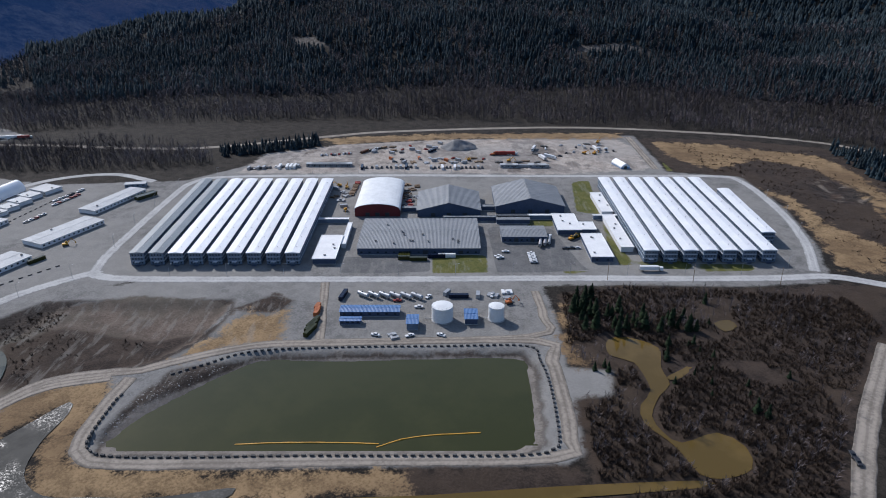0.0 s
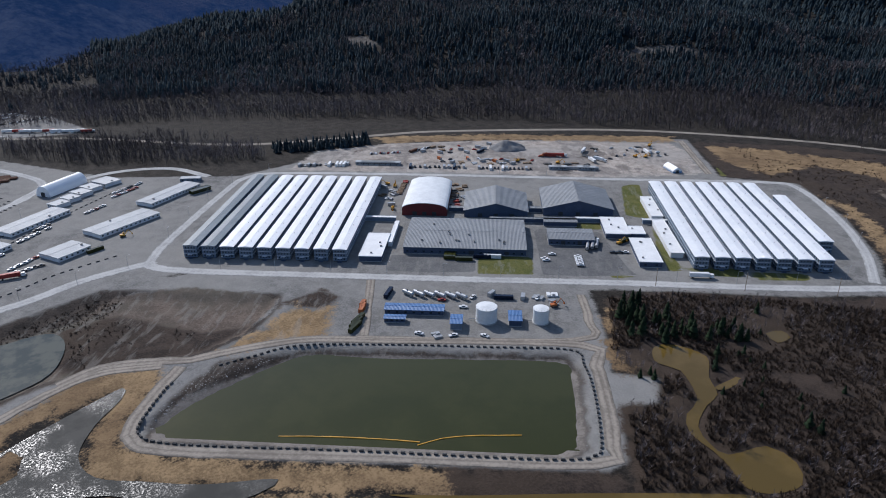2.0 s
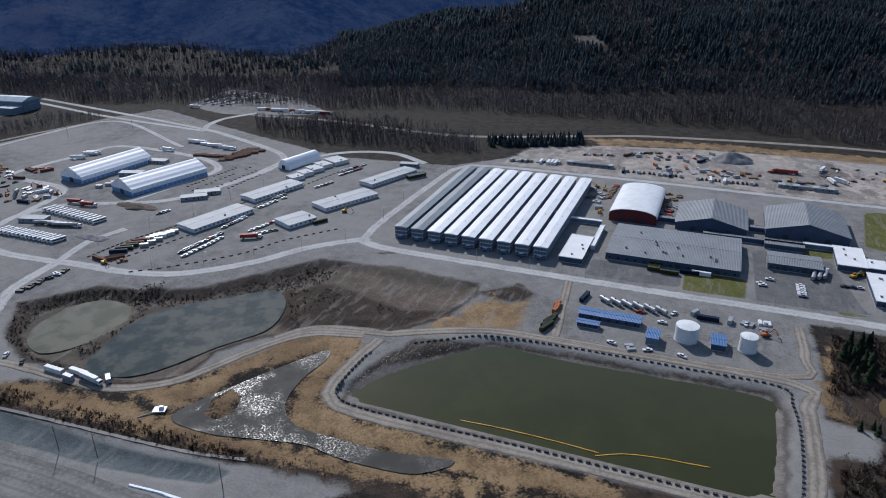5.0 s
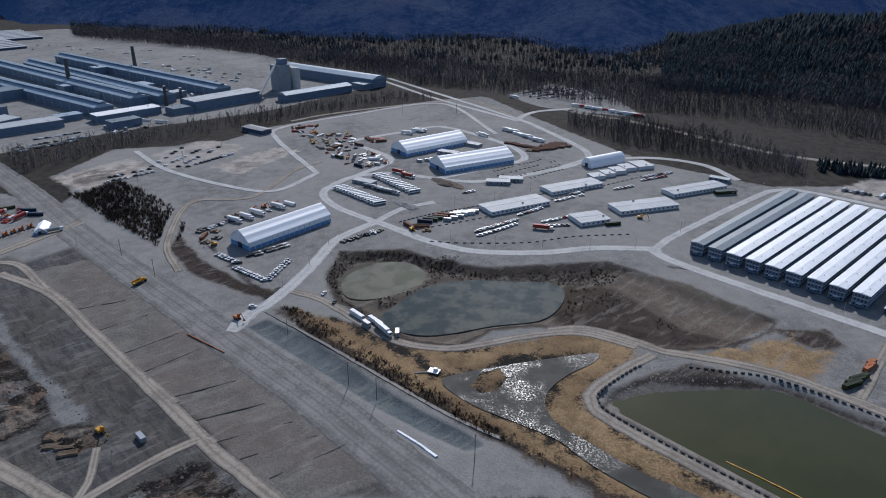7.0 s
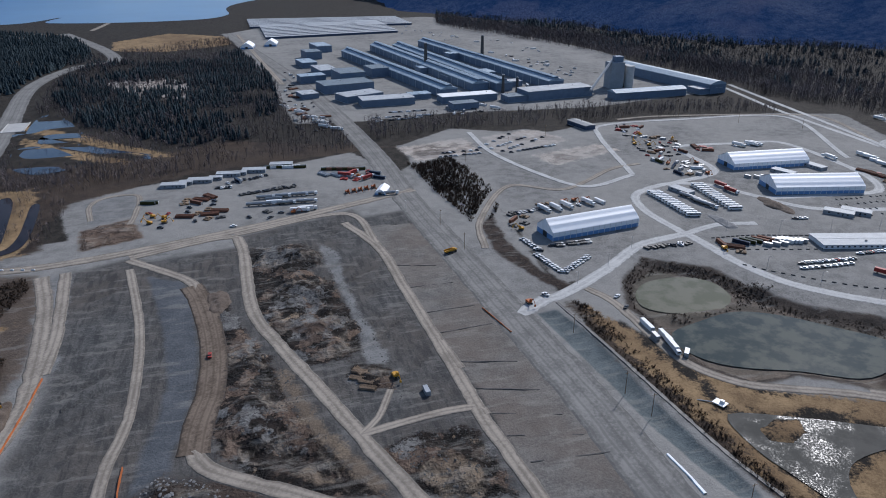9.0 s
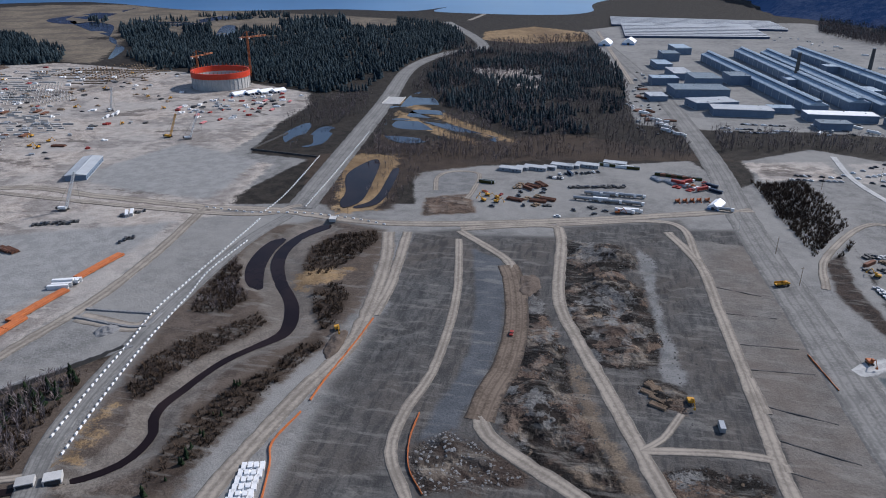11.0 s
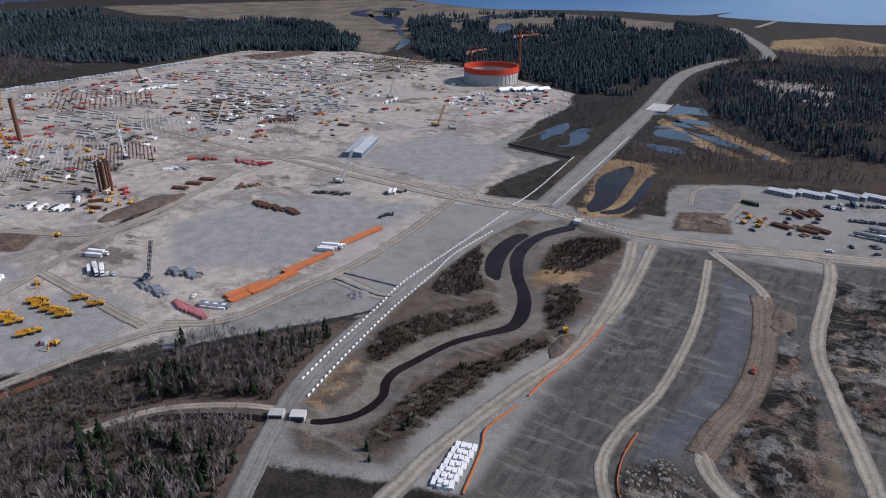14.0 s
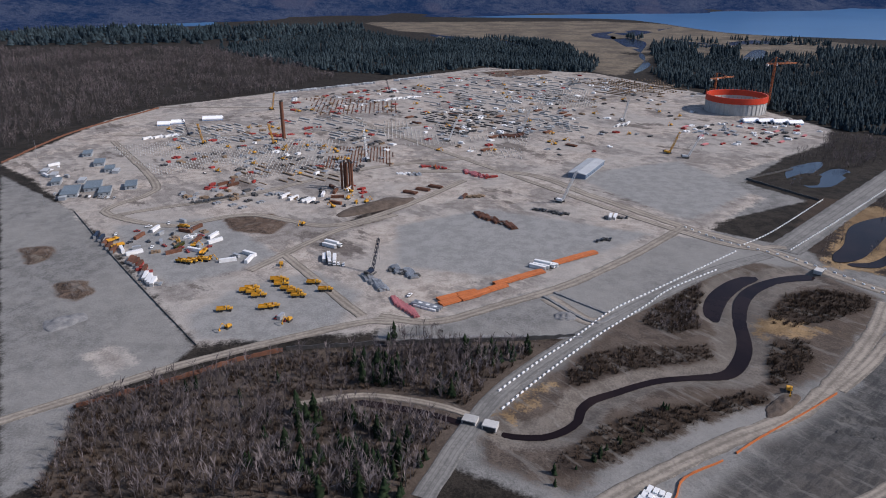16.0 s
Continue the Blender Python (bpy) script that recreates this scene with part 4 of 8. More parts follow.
for i, (kind, w, line) in enumerate(ROAD_LINES):
    v, f = ribbon(line, w, 0.10 + 0.005 * i, 1.0 if kind == "track" else 0.4, i)
    me = mesh_of("road", v, f, MATS[kind])
    me.attributes.new("across", "FLOAT", "POINT").data.foreach_set("value", np.tile(ACROSS, len(line)))
    lab = {"road": "pale grey compacted gravel road through the camp", "track": "beige dirt track with worn wheel marks", "soil_track": "brown rutted earth haul track", "haul": "wide grey gravel haul road"}[kind]
    tagged(new("road", me), lab, "road", kind="structure")


def road_top(x, y):
    """Height of the ground or road surface at a place."""
    best = 0.0
    for i, (kind, w, line) in enumerate(ROAD_LINES):
        if line[:, 0].min() - w < x < line[:, 0].max() + w and line[:, 1].min() - w < y < line[:, 1].max() + w:
            if seg_dist(np.array([x]), np.array([y]), line)[0] < w / 2 * 0.85:
                best = max(best, 0.12 + 0.005 * i)
    return best


# far mountains: a backdrop, its blue haze put in as a faint glow
def build_range():
    m, t, p = nodes_of("far_range")
    f = val(t, "ADD", val(t, "MULTIPLY", grain(t, 190, 6, 0.6), 0.55), val(t, "MULTIPLY", grain(t, 22, 5, 0.75), 0.45))
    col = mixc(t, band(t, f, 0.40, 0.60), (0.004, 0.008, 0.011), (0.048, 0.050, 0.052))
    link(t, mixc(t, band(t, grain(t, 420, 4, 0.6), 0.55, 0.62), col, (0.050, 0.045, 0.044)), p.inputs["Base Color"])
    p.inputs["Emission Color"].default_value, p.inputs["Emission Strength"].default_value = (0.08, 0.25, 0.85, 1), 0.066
    p.inputs["Roughness"].default_value, p.inputs["Specular IOR Level"].default_value = 1.0, 0.0
    bn = t.nodes.new("ShaderNodeBump")
    bn.inputs["Strength"].default_value, bn.inputs["Distance"].default_value = 1.0, 14.0
    link(t, grain(t, 26, 5, 0.7), bn.inputs["Height"])
    link(t, bn.outputs[0], p.inputs["Normal"])
    az, d = np.meshgrid(np.radians(np.arange(-125, 236, 0.7)), np.linspace(1350, 4900, 130))
    x, y = (-np.sin(az) * d).ravel(), (np.cos(az) * d).ravel()
    z = far_range(x, y)
    n = az.shape[1]
    i, j = np.meshgrid(np.arange(n - 1), np.arange(az.shape[0] - 1))
    k = (j * n + i).ravel()
    faces = np.stack([k, k + n, k + n + 1, k + 1], 1)
    keep = (z[faces] > -2.9).any(1)
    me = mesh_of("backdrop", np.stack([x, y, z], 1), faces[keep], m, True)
    tagged(new("backdrop", me), "distant dark forested mountain range, blue with painted haze", "mountains", kind="structure")


build_range()

for kind, wz, pts in WATERS:
    line = smooth_line(pts, True, 5)
    if kind == "green":
        c = line.mean(0)
        line = c + (line - c) * 1.03
    bm = bmesh.new()
    vs = [bm.verts.new((a, b, wz - (0.25 if kind not in ("blue", "sea") else -0.3))) for a, b in line]
    bm.faces.new(vs)
    bmesh.ops.triangulate(bm, faces=bm.faces[:])
    bmesh.ops.recalc_face_normals(bm, faces=bm.faces[:])
    if sum(f.normal.z for f in bm.faces) < 0:
        bmesh.ops.reverse_faces(bm, faces=bm.faces[:])
    me = bpy.data.meshes.new("water")
    bm.to_mesh(me)
    bm.free()
    me.materials.append(MATS[kind])
    lab = {"green": "murky olive green settling pond", "olive": "ochre brown marsh pool", "sparkle": "rippled creek glittering in the sun", "murk": "shallow grey-green stagnant water", "shallow": "pale olive pool over mud", "dark": "dark peaty creek water", "blue": "blue flooded wetland channel", "sea": "pale blue sea inlet"}[kind]
    tagged(new("water", me), lab, "water", kind="structure")

# ---- building kit ----
def part(name, bm, material, parent, label=""):
    """Links a bmesh as one mesh object under a thing or a part."""
    me = bpy.data.meshes.new(name)
    bm.to_mesh(me)
    bm.free()
    me.materials.append(MATS[material])
    ob = new(name, me)
    ob.parent = parent
    if label:
        ob["label"] = label
    return ob


def thing(name, label, category, m=None, group=""):
    ob = new(name)
    ob.empty_display_size = 0.1
    if m is not None:
        ob.matrix_basis = m
    return tagged(ob, label, category, group)


def add_box(bm, cx, cy, z0, lx, ly, h, taper=1.0):
    vs = []
    for z, s in ((z0, 1.0), (z0 + h, taper)):
        vs += [bm.verts.new((cx + sx * lx / 2 * s, cy + sy * ly / 2 * s, z)) for sx, sy in ((-1, -1), (1, -1), (1, 1), (-1, 1))]
    a = vs
    for f in ((3, 2, 1, 0), (4, 5, 6, 7), (0, 1, 5, 4), (1, 2, 6, 5), (2, 3, 7, 6), (3, 0, 4, 7)):
        bm.faces.new([a[i] for i in f])


def box(*args, **kw):
    bm = bmesh.new()
    add_box(bm, *args, **kw)
    return bm


def bevelled(bm, w):
    bmesh.ops.bevel(bm, geom=bm.edges[:], offset=w, segments=1, affect="EDGES")
    return bm


def add_tube(bm, p, q, r, n=10, r2=None):
    p, q = Vector(p), Vector(q)
    m = (q - p).to_track_quat("Z", "Y").to_matrix()
    rings = []
    for c, rr in ((p, r), (q, r if r2 is None else r2)):
        rings.append([bm.verts.new(c + m @ Vector((rr * math.cos(2 * math.pi * i / n), rr * math.sin(2 * math.pi * i / n), 0))) for i in range(n)])
    for i in range(n):
        bm.faces.new((rings[0][i], rings[0][(i + 1) % n], rings[1][(i + 1) % n], rings[1][i]))
    bm.faces.new(rings[0][::-1])
    bm.faces.new(rings[1])


def tube(*args, **kw):
    bm = bmesh.new()
    add_tube(bm, *args, **kw)
    return bm


def profile_hall(pts, length, thick=0.0):
    """A prism along y of an outline in x, z; with thick a shell of that thickness."""
    bm = bmesh.new()
    outline = list(pts)
    if thick:
        outline = outline + [(x * (1 - thick / 12), z - thick) for x, z in reversed(outline)]
    a = [bm.verts.new((x, -length / 2, z)) for x, z in outline]
    b = [bm.verts.new((x, length / 2, z)) for x, z in outline]
    n = len(outline)
    for i in range(n):
        j = (i + 1) % n
        bm.faces.new((a[j], a[i], b[i], b[j]))
    bm.faces.new(a)
    bm.faces.new(b[::-1])
    bmesh.ops.recalc_face_normals(bm, faces=bm.faces[:])
    return bm


SHARED = {}


def shared_part(name, key, make, material, parent, m):
    """A part whose mesh is shared by all of one key."""
    if key not in SHARED:
        bm = make()
        me = bpy.data.meshes.new(name)
        bm.to_mesh(me)
        bm.free()
        me.materials.append(MATS[material])
        SHARED[key] = me
    ob = new(name, SHARED[key])
    ob.parent = parent
    ob.matrix_basis = m
    return ob


def shed(name, label, cx, cy, lx, ly, h, turn, wall, roof, rise=0.0, ridge="x", windows=0, doors=(), category="building", group="", over=0.5, vents=0, seed=0):
    """A building with walls on a plinth, a roof with eaves, windows and doors. ridge: the axis that a gable's ridge follows."""
    ob = thing(name, label, category, pose(cx, cy, 0, 0, 0, turn), group)
    part("plinth", box(0, 0, 0, lx + 0.2, ly + 0.2, 0.35), "concrete", ob)
    part("wall", box(0, 0, 0.3, lx, ly, h - 0.3), wall, ob)
    if rise:
        along, across = (lx, ly) if ridge == "x" else (ly, lx)
        w = across / 2 + over
        bm = profile_hall([(-w, h - 0.1), (-w, h + 0.15), (0, h + rise), (w, h + 0.15), (w, h - 0.1)], along + 2 * over)
        if ridge == "x":
            bmesh.ops.rotate(bm, verts=bm.verts, matrix=Matrix.Rotation(radians(90), 3, "Z"))
        r = part("roof", bm, roof, ob)
        cap = box(0, 0, h + rise - 0.05, along + 2 * over if ridge == "x" else 0.7, 0.7 if ridge == "x" else along + 2 * over, 0.14)
        part("ridge_cap", cap, roof, r)
    else:
        bm = box(0, 0, h, lx + 2 * over, ly + 2 * over, 0.35)
        r = part("roof", bm, roof, ob)
        for sx, sy, bx, by in ((0, -1, lx + 2 * over, 0.25), (0, 1, lx + 2 * over, 0.25), (-1, 0, 0.25, ly + 2 * over - 0.5), (1, 0, 0.25, ly + 2 * over - 0.5)):
            part("parapet", box(sx * (lx / 2 + over - 0.12), sy * (ly / 2 + over - 0.12), h + 0.35, bx, by, 0.18), roof, r)
    if windows:
        for side in (-1, 1):
            n = int(lx / windows)
            for i in range(n):
                x = (i + 0.5) * lx / n - lx / 2
                shared_part("window", "win_std", lambda: box(0, 0, 0, 1.5, 0.12, 1.2), "glass", ob, pose(x, side * (ly / 2 + 0.03), 1.3))
    for dx, side, dw, dh in doors:
        part("door", box(dx, side * (ly / 2 + 0.04), 0.36, dw, 0.14, dh), "door_dark", ob)
    rnd = random.Random(seed + int(cx * 7))
    for i in range(vents):
        x, y = rnd.uniform(-0.4, 0.4) * lx, rnd.uniform(-0.38, 0.38) * ly
        zz = h + 0.3 + (rise * (1 - abs(y) / (ly / 2)) if rise and ridge == "x" else (rise * (1 - abs(x) / (lx / 2)) if rise else 0))
        v = part("roof_vent", box(x, y, zz - 0.2, 1.3, 1.0, 0.9), "steel", ob)
        part("cowl", box(x, y, zz + 0.68, 1.5, 1.2, 0.15), "dark_steel", v)
    return ob


# ---- dormitories ----
def dormitory(label, x, y, length, turn, roof, group, h=9.2, w=9.4):
    ob = thing("dormitory", label, "building", pose(x, y, 0, 0, 0, turn), group)
    part("plinth", box(0, 0, 0, w - 0.4, length - 0.4, 0.7), "door_dark", ob)
    for s in range(3):
        st = part("storey", box(0, 0, 0.6 + s * 2.85, w, length, 2.62), "wall_blue", ob)
        part("band", box(0, 0, 0.6 + s * 2.85 + 2.62, w + 0.08, length + 0.08, 0.23), "wall_white", st)
        for side in (-1, 1):
            bm = bmesh.new()
            n = int(length / 3.6)
            for i in range(n):
                add_box(bm, side * (w / 2 + 0.03), (i + 0.5) * length / n - length / 2, 1.5 + s * 2.85, 0.1, 1.3, 1.2)
            tagged(part("window_band", bm, "glass", st), kind="stuff")
        for end in (-1, 1):
            for k in (-2, -0.7, 0.7, 2):
                shared_part("window", "dorm_end", lambda: box(0, 0, 0, 0.9, 0.12, 1.3), "glass", st, pose(k * 1.5, end * (length / 2 + 0.03), 1.4 + s * 2.85))
    r = part("roof", profile_hall([(-w / 2 - 0.5, h), (-w / 2 - 0.5, h + 0.25), (0, h + 0.75), (w / 2 + 0.5, h + 0.25), (w / 2 + 0.5, h)], length + 1.0), roof, ob)
    part("ridge_cap", box(0, 0, h + 0.68, 0.5, length + 1.0, 0.12), roof, r)
    for i in range(int(length / 18)):
        shared_part("roof_vent", "dorm_vent", lambda: tube((0, 0, 0), (0, 0, 0.7), 0.25, 8), "steel", ob, pose(1.6, (i + 0.5) * 18 - length / 2, h + 0.45))
    for end in (-1, 1):
        sw = part("stair_landing", box(0, end * (length / 2 + 0.95), 0, 3.0, 1.8, 0.6), "wall_navy", ob)
        part("canopy", box(0, end * (length / 2 + 0.95), 3.0, 3.2, 2.0, 0.15), "wall_white", sw)
    return ob


for k in range(9):
    lab = "three-storey dormitory with a slate grey roof" if k < 2 else "three-storey blue dormitory with a white metal roof"
    dormitory(lab, -211.3 + 13.45 * k, 521.8, 167.0, 1.2 - 0.11 * k, "slate_roof" if k < 2 else "white_roof", "dormitories of the west wing")
for k in range(7):
    dormitory("three-storey pale blue dormitory with a white metal roof", 143.9 + 13.55 * k, 524.6, 166.0, -0.6, "white_roof", "dormitories of the east wing")
dormitory("shorter three-storey dormitory with a white metal roof", 239.1, 524.9, 101.0, -2.0, "white_roof", "dormitories of the east wing")
for cx, cy, ln in ((131.3, 492.3, 65.0), (132.6, 556.9, 48.0)):
    shed("annex", "low white single-storey annex beside the dormitories", cx, cy, 8.8, ln, 3.8, 0, "wall_white", "white_flat", vents=3)
for x0, x1, y0 in ((-209, -100, 521.0), (142, 228, 526.0)):
    part("corridor_roof", box((x0 + x1) / 2, y0, 5.9, x1 - x0, 2.4, 0.4), "wall_white", thing("link_corridor", "enclosed white link corridor between dormitories", "corridor"))

# ---- centre of the camp ----
shed("core_building", "large low service building with a grey ribbed roof", -17.6, 485.3, 87.0, 59.0, 5.0, 0, "wall_navy", "grey_roof", rise=1.6, windows=5.5, doors=((5, -1, 4, 3), (30, -1, 3, 2.6)), vents=12)
shed("kitchen_building", "small navy building with a grey ribbed roof", 59.8, 489.0, 33.0, 21.5, 4.6, 0, "wall_navy", "grey_roof", rise=1.2, windows=4, doors=((-6, -1, 3, 3), (6, -1, 3, 3)))
for lab, cx, cy, w, ln, h, rise in (("navy sports hall with a grey gable roof", 4.5, 556.0, 51.0, 47.0, 5.6, 6.4), ("larger navy hall with a grey gable roof", 71.0, 566.0, 56.0, 52.0, 6.2, 7.0)):
    ob = thing("gable_hall", lab, "building", pose(cx, cy, 0))
    part("wall", profile_hall([(-w / 2, 0), (-w / 2, h), (0, h + rise - 0.2), (w / 2, h), (w / 2, 0)], ln), "wall_navy", ob)
    r = part("roof", profile_hall([(-w / 2 - 0.8, h - 0.25), (-w / 2 - 0.8, h + 0.1), (0, h + rise + 0.2), (w / 2 + 0.8, h + 0.1), (w / 2 + 0.8, h - 0.25), (0, h + rise - 0.15)], ln + 1.4), "grey_roof", ob)
    part("ridge_cap", box(0, 0, h + rise + 0.12, 0.8, ln + 1.4, 0.18), "grey_roof", r)
    for k in (-1, 0, 1):
        part("door", box(k * w / 4, -ln / 2 - 0.05, 0.1, 3.5, 0.16, 3.2), "door_dark", ob)
    part("lean_to", box(-w * 0.3, ln / 2 + 3, 0, w * 0.3, 6, 4.2), "wall_white", ob)
arch = [(18.5 * math.cos(a), 6.0 + 5.0 * math.sin(a)) for a in np.linspace(math.pi, 0, 17)]
ob = thing("arched_hall", "red arched recreation hall with a silvery white roof", "building", pose(-53.5, 568.5, 0))
part("wall", profile_hall([(-18.3, 0)] + [(x * 0.985, z - 0.25) for x, z in arch] + [(18.3, 0)], 70.0), "wall_red", ob)
part("roof", profile_hall([(-18.7, 5.2)] + [(x * 1.01, z + 0.15) for x, z in arch] + [(18.7, 5.2)] + [(x * 0.99, z - 0.2) for x, z in arch[::-1]], 72.0), "tank_white", ob, "silvery white curved roof")
for k in (-8, 0, 8):
    part("door", box(k, -35.1, 0.1, 3.4, 0.2, 3.2), "door_dark", ob)
shed("reception_building", "white flat-roofed reception building", 95.6, 510.2, 17.5, 35.0, 4.0, 0, "wall_navy", "white_flat", vents=3)
shed("reception_wing", "white flat-roofed wing of the reception", 110.5, 501.8, 10.6, 15.5, 3.8, 0, "wall_navy", "white_flat", vents=1)
shed("office_building", "white flat-roofed office by the car park", 110.0, 463.7, 14.9, 42.5, 4.0, 0, "wall_navy", "white_flat", windows=5, vents=3)
shed("entrance_building", "white flat-roofed entrance building beside the dormitories", -82.3, 461.0, 15.5, 42.5, 4.0, 0, "wall_navy", "white_flat", vents=3)
for lab, cx, cy, lx, ly, wall, roof in (
        ("narrow white covered walkway", -72.5, 489.0, 2.9, 43.0, "wall_white", "white_flat"),
        ("white walkway to the dormitories", 143.0, 526.5, 46.0, 2.6, "wall_blue", "white_flat"),
        ("white walkway between hall and reception", 77.5, 527.0, 19.0, 2.8, "wall_blue", "white_flat"),
        ("grey walkway behind the service building", 34.0, 523.5, 68.0, 3.0, "wall_navy", "grey_roof"),
        ("grey link building between the halls", 55.0, 521.5, 26.0, 11.0, "wall_navy", "grey_roof"),
        ("grey link passage beside the arched hall", -27.0, 546.0, 14.0, 5.0, "wall_navy", "grey_roof"),
        ("grey link passage between the gable halls", 36.5, 549.0, 12.0, 5.0, "wall_navy", "grey_roof"),
        ("white stair link to the dormitory", -87.0, 519.5, 24.0, 3.0, "wall_blue", "white_flat")):
    shed("walkway", lab, cx, cy, lx, ly, 3.3, 0, wall, roof, category="corridor", over=0.3)

# ---- tank yard ----
def storage_tank(label, x, y, r, h):
    ob = thing("storage_tank", label, "tank", pose(x, y, 0))
    part("ring_base", tube((0, 0, 0), (0, 0, 0.5), r + 0.5, 40), "concrete", ob)
    sh = part("shell", tube((0, 0, 0.4), (0, 0, h), r, 40), "tank_white", ob)
    for i in range(3):
        part("weld_band", tube((0, 0, 2.4 * (i + 1)), (0, 0, 2.4 * (i + 1) + 0.08), r + 0.04, 40), "wall_white", sh)
    part("roof", tube((0, 0, h), (0, 0, h + 0.6), r + 0.12, 40, 0.6), "tank_white", ob)
    for i in range(16):
        a = 2 * math.pi * i / 16
        shared_part("rail_post", "tank_post", lambda: box(0, 0, 0, 0.08, 0.08, 1.1), "steel", ob, pose(r * math.cos(a), r * math.sin(a), h))
    bm = bmesh.new()
    for side in (-0.3, 0.3):
        add_box(bm, r + 0.25, side, 0.2, 0.08, 0.08, h + 0.8)
    for i in range(int(h / 0.6)):
        add_box(bm, r + 0.25, 0, 0.4 + 0.6 * i, 0.06, 0.6, 0.06)
    part("ladder", bm, "steel", ob)
    bm = bmesh.new()
    add_tube(bm, (-r - 0.3, 0, 0.8), (-r - 4, 0, 0.8), 0.2, 8)
    part("pipe", bm, "steel", ob)


storage_tank("large white cylindrical steel storage tank", -0.7, 361.5, 6.2, 9.2)
storage_tank("smaller white cylindrical steel storage tank", 30.8, 361.6, 4.6, 9.0)
shed("pump_house", "long blue-roofed pump house", -43.6, 368.7, 35.0, 7.9, 3.4, 0, "wall_navy", "blue_roof", rise=0.6, windows=5)
shed("control_hut", "small blue-roofed hut on the tank yard", -53.9, 357.1, 12.0, 4.7, 2.8, 0, "wall_navy", "blue_roof", rise=0.4, windows=3)
shed("filter_house", "blue-roofed filter house with side tanks", -17.8, 354.0, 6.4, 10.5, 4.3, 0, "wall_blue", "blue_roof", rise=0.4)
shed("valve_house", "blue-roofed valve house between the tanks", 16.0, 361.1, 7.1, 12.0, 3.8, 0, "wall_navy", "blue_roof", rise=0.5)
vessel = thing("pressure_vessel", "silver horizontal pressure vessel on saddles", "tank", pose(-50, 390.5, 0, 0, 0, 52), "row of pressure vessels")
bm = tube((0, -4, 2), (0, 4, 2), 1.35, 14)
add_tube(bm, (0, 4, 2), (0, 4.8, 2), 1.35, 14, 0.5)
add_tube(bm, (0, -4, 2), (0, -4.8, 2), 1.35, 14, 0.5)
part("shell", bm, "paint_silver", vessel)
for s in (-2.6, 2.6):
    part("saddle", box(0, s, 0, 2.0, 0.5, 1.1), "concrete", vessel)
part("manway", tube((0, 0.8, 3.2), (0, 0.8, 3.9), 0.4, 10), "dark_steel", vessel)
for k in range(1, 6):
    copy_thing(vessel, pose(-50 + 6.7 * k, 390.5 - 0.4 * k, 0, 0, 0, 52))

# ---- yard of modular offices ----
for cx, cy, lx, ly, turn in ((-364.2, 420.7, 21.2, 57.3, -15.3), (-361.6, 495.0, 18.7, 55.9, -15.7), (-289.1, 496.8, 20.6, 54.9, -25), (-302.1, 439.5, 20.6, 25.8, -23.5), (-282.7, 568.9, 16.8, 60.0, -19)):
    shed("modular_office", "long white modular office with a pale flat roof", cx, cy, ly, lx, 3.4, turn + 90, "wall_white", "pale_roof", windows=4, vents=1, group="modular offices", rise=0.5)
for cx, cy, lx, ly in ((-364.5, 536.0, 12.0, 13.0), (-363.0, 551.0, 13.0, 11.0), (-361.6, 566.0, 15, 12.0), (-361.0, 581.0, 15.5, 12.0), (-356.2, 598.5, 20, 17.0)):
    shed("site_cabin", "white site cabin block with a pale roof", cx, cy, lx, ly, 3.2, -24, "wall_white", "pale_roof", windows=3, group="site cabins", vents=1)
shed("green_cabin", "bright green container cabin on the yard", -259.9, 580.9, 19.0, 5.5, 3.0, 56, "green", "green", windows=4)
shed("grey_cabin", "pale blue-grey cabin at the end of the yard", -281.0, 612.0, 18.0, 7.0, 3.2, 10, "wall_blue", "pale_roof", windows=4)


def fabric_hall(name, label, cx, cy, width, length, turn, eave, apex, door=5.0):
    """A frame tent: white membrane roof over blue side walls."""
    ob = thing(name, label, "tent", pose(cx, cy, 0, 0, 0, turn))
    w = width / 2
    part("side_wall", profile_hall([(-w, 0), (-w, eave), (0, apex - 0.3), (w, eave), (w, 0)], length), "fabric_blue", ob, "blue fabric wall")
    sh = [(-w - 0.15, eave * 0.45), (-w - 0.12, eave), (-w * 0.55, eave + (apex - eave) * 0.53), (0, apex), (w * 0.55, eave + (apex - eave) * 0.53), (w + 0.12, eave), (w + 0.15, eave * 0.45)]
    part("membrane", profile_hall(sh + [(x * 0.985, z - 0.12) for x, z in sh[::-1]], length + 0.6), "fabric_white", ob, "white stretched membrane roof")
    for end in (-1, 1):
        part("gable", profile_hall([(-w * 0.98, eave * 0.62), (-w * 0.98, eave), (0, apex - 0.15), (w * 0.98, eave), (w * 0.98, eave * 0.62)], 0.2), "fabric_white", ob).matrix_basis = pose(0, end * (length / 2 + 0.12), 0)
        part("door", box(0, end * (length / 2 + 0.15), 0, door, 0.3, door * 0.9), "door_dark", ob)
    for i in range(int(length / 5) + 1):
        for side in (-1, 1):
            shared_part("frame_rib", f"rib{eave}", lambda: box(0, 0, 0, 0.25, 0.3, eave), "wall_white", ob, pose(side * (w + 0.2), i * 5 - length / 2, 0))
    return ob


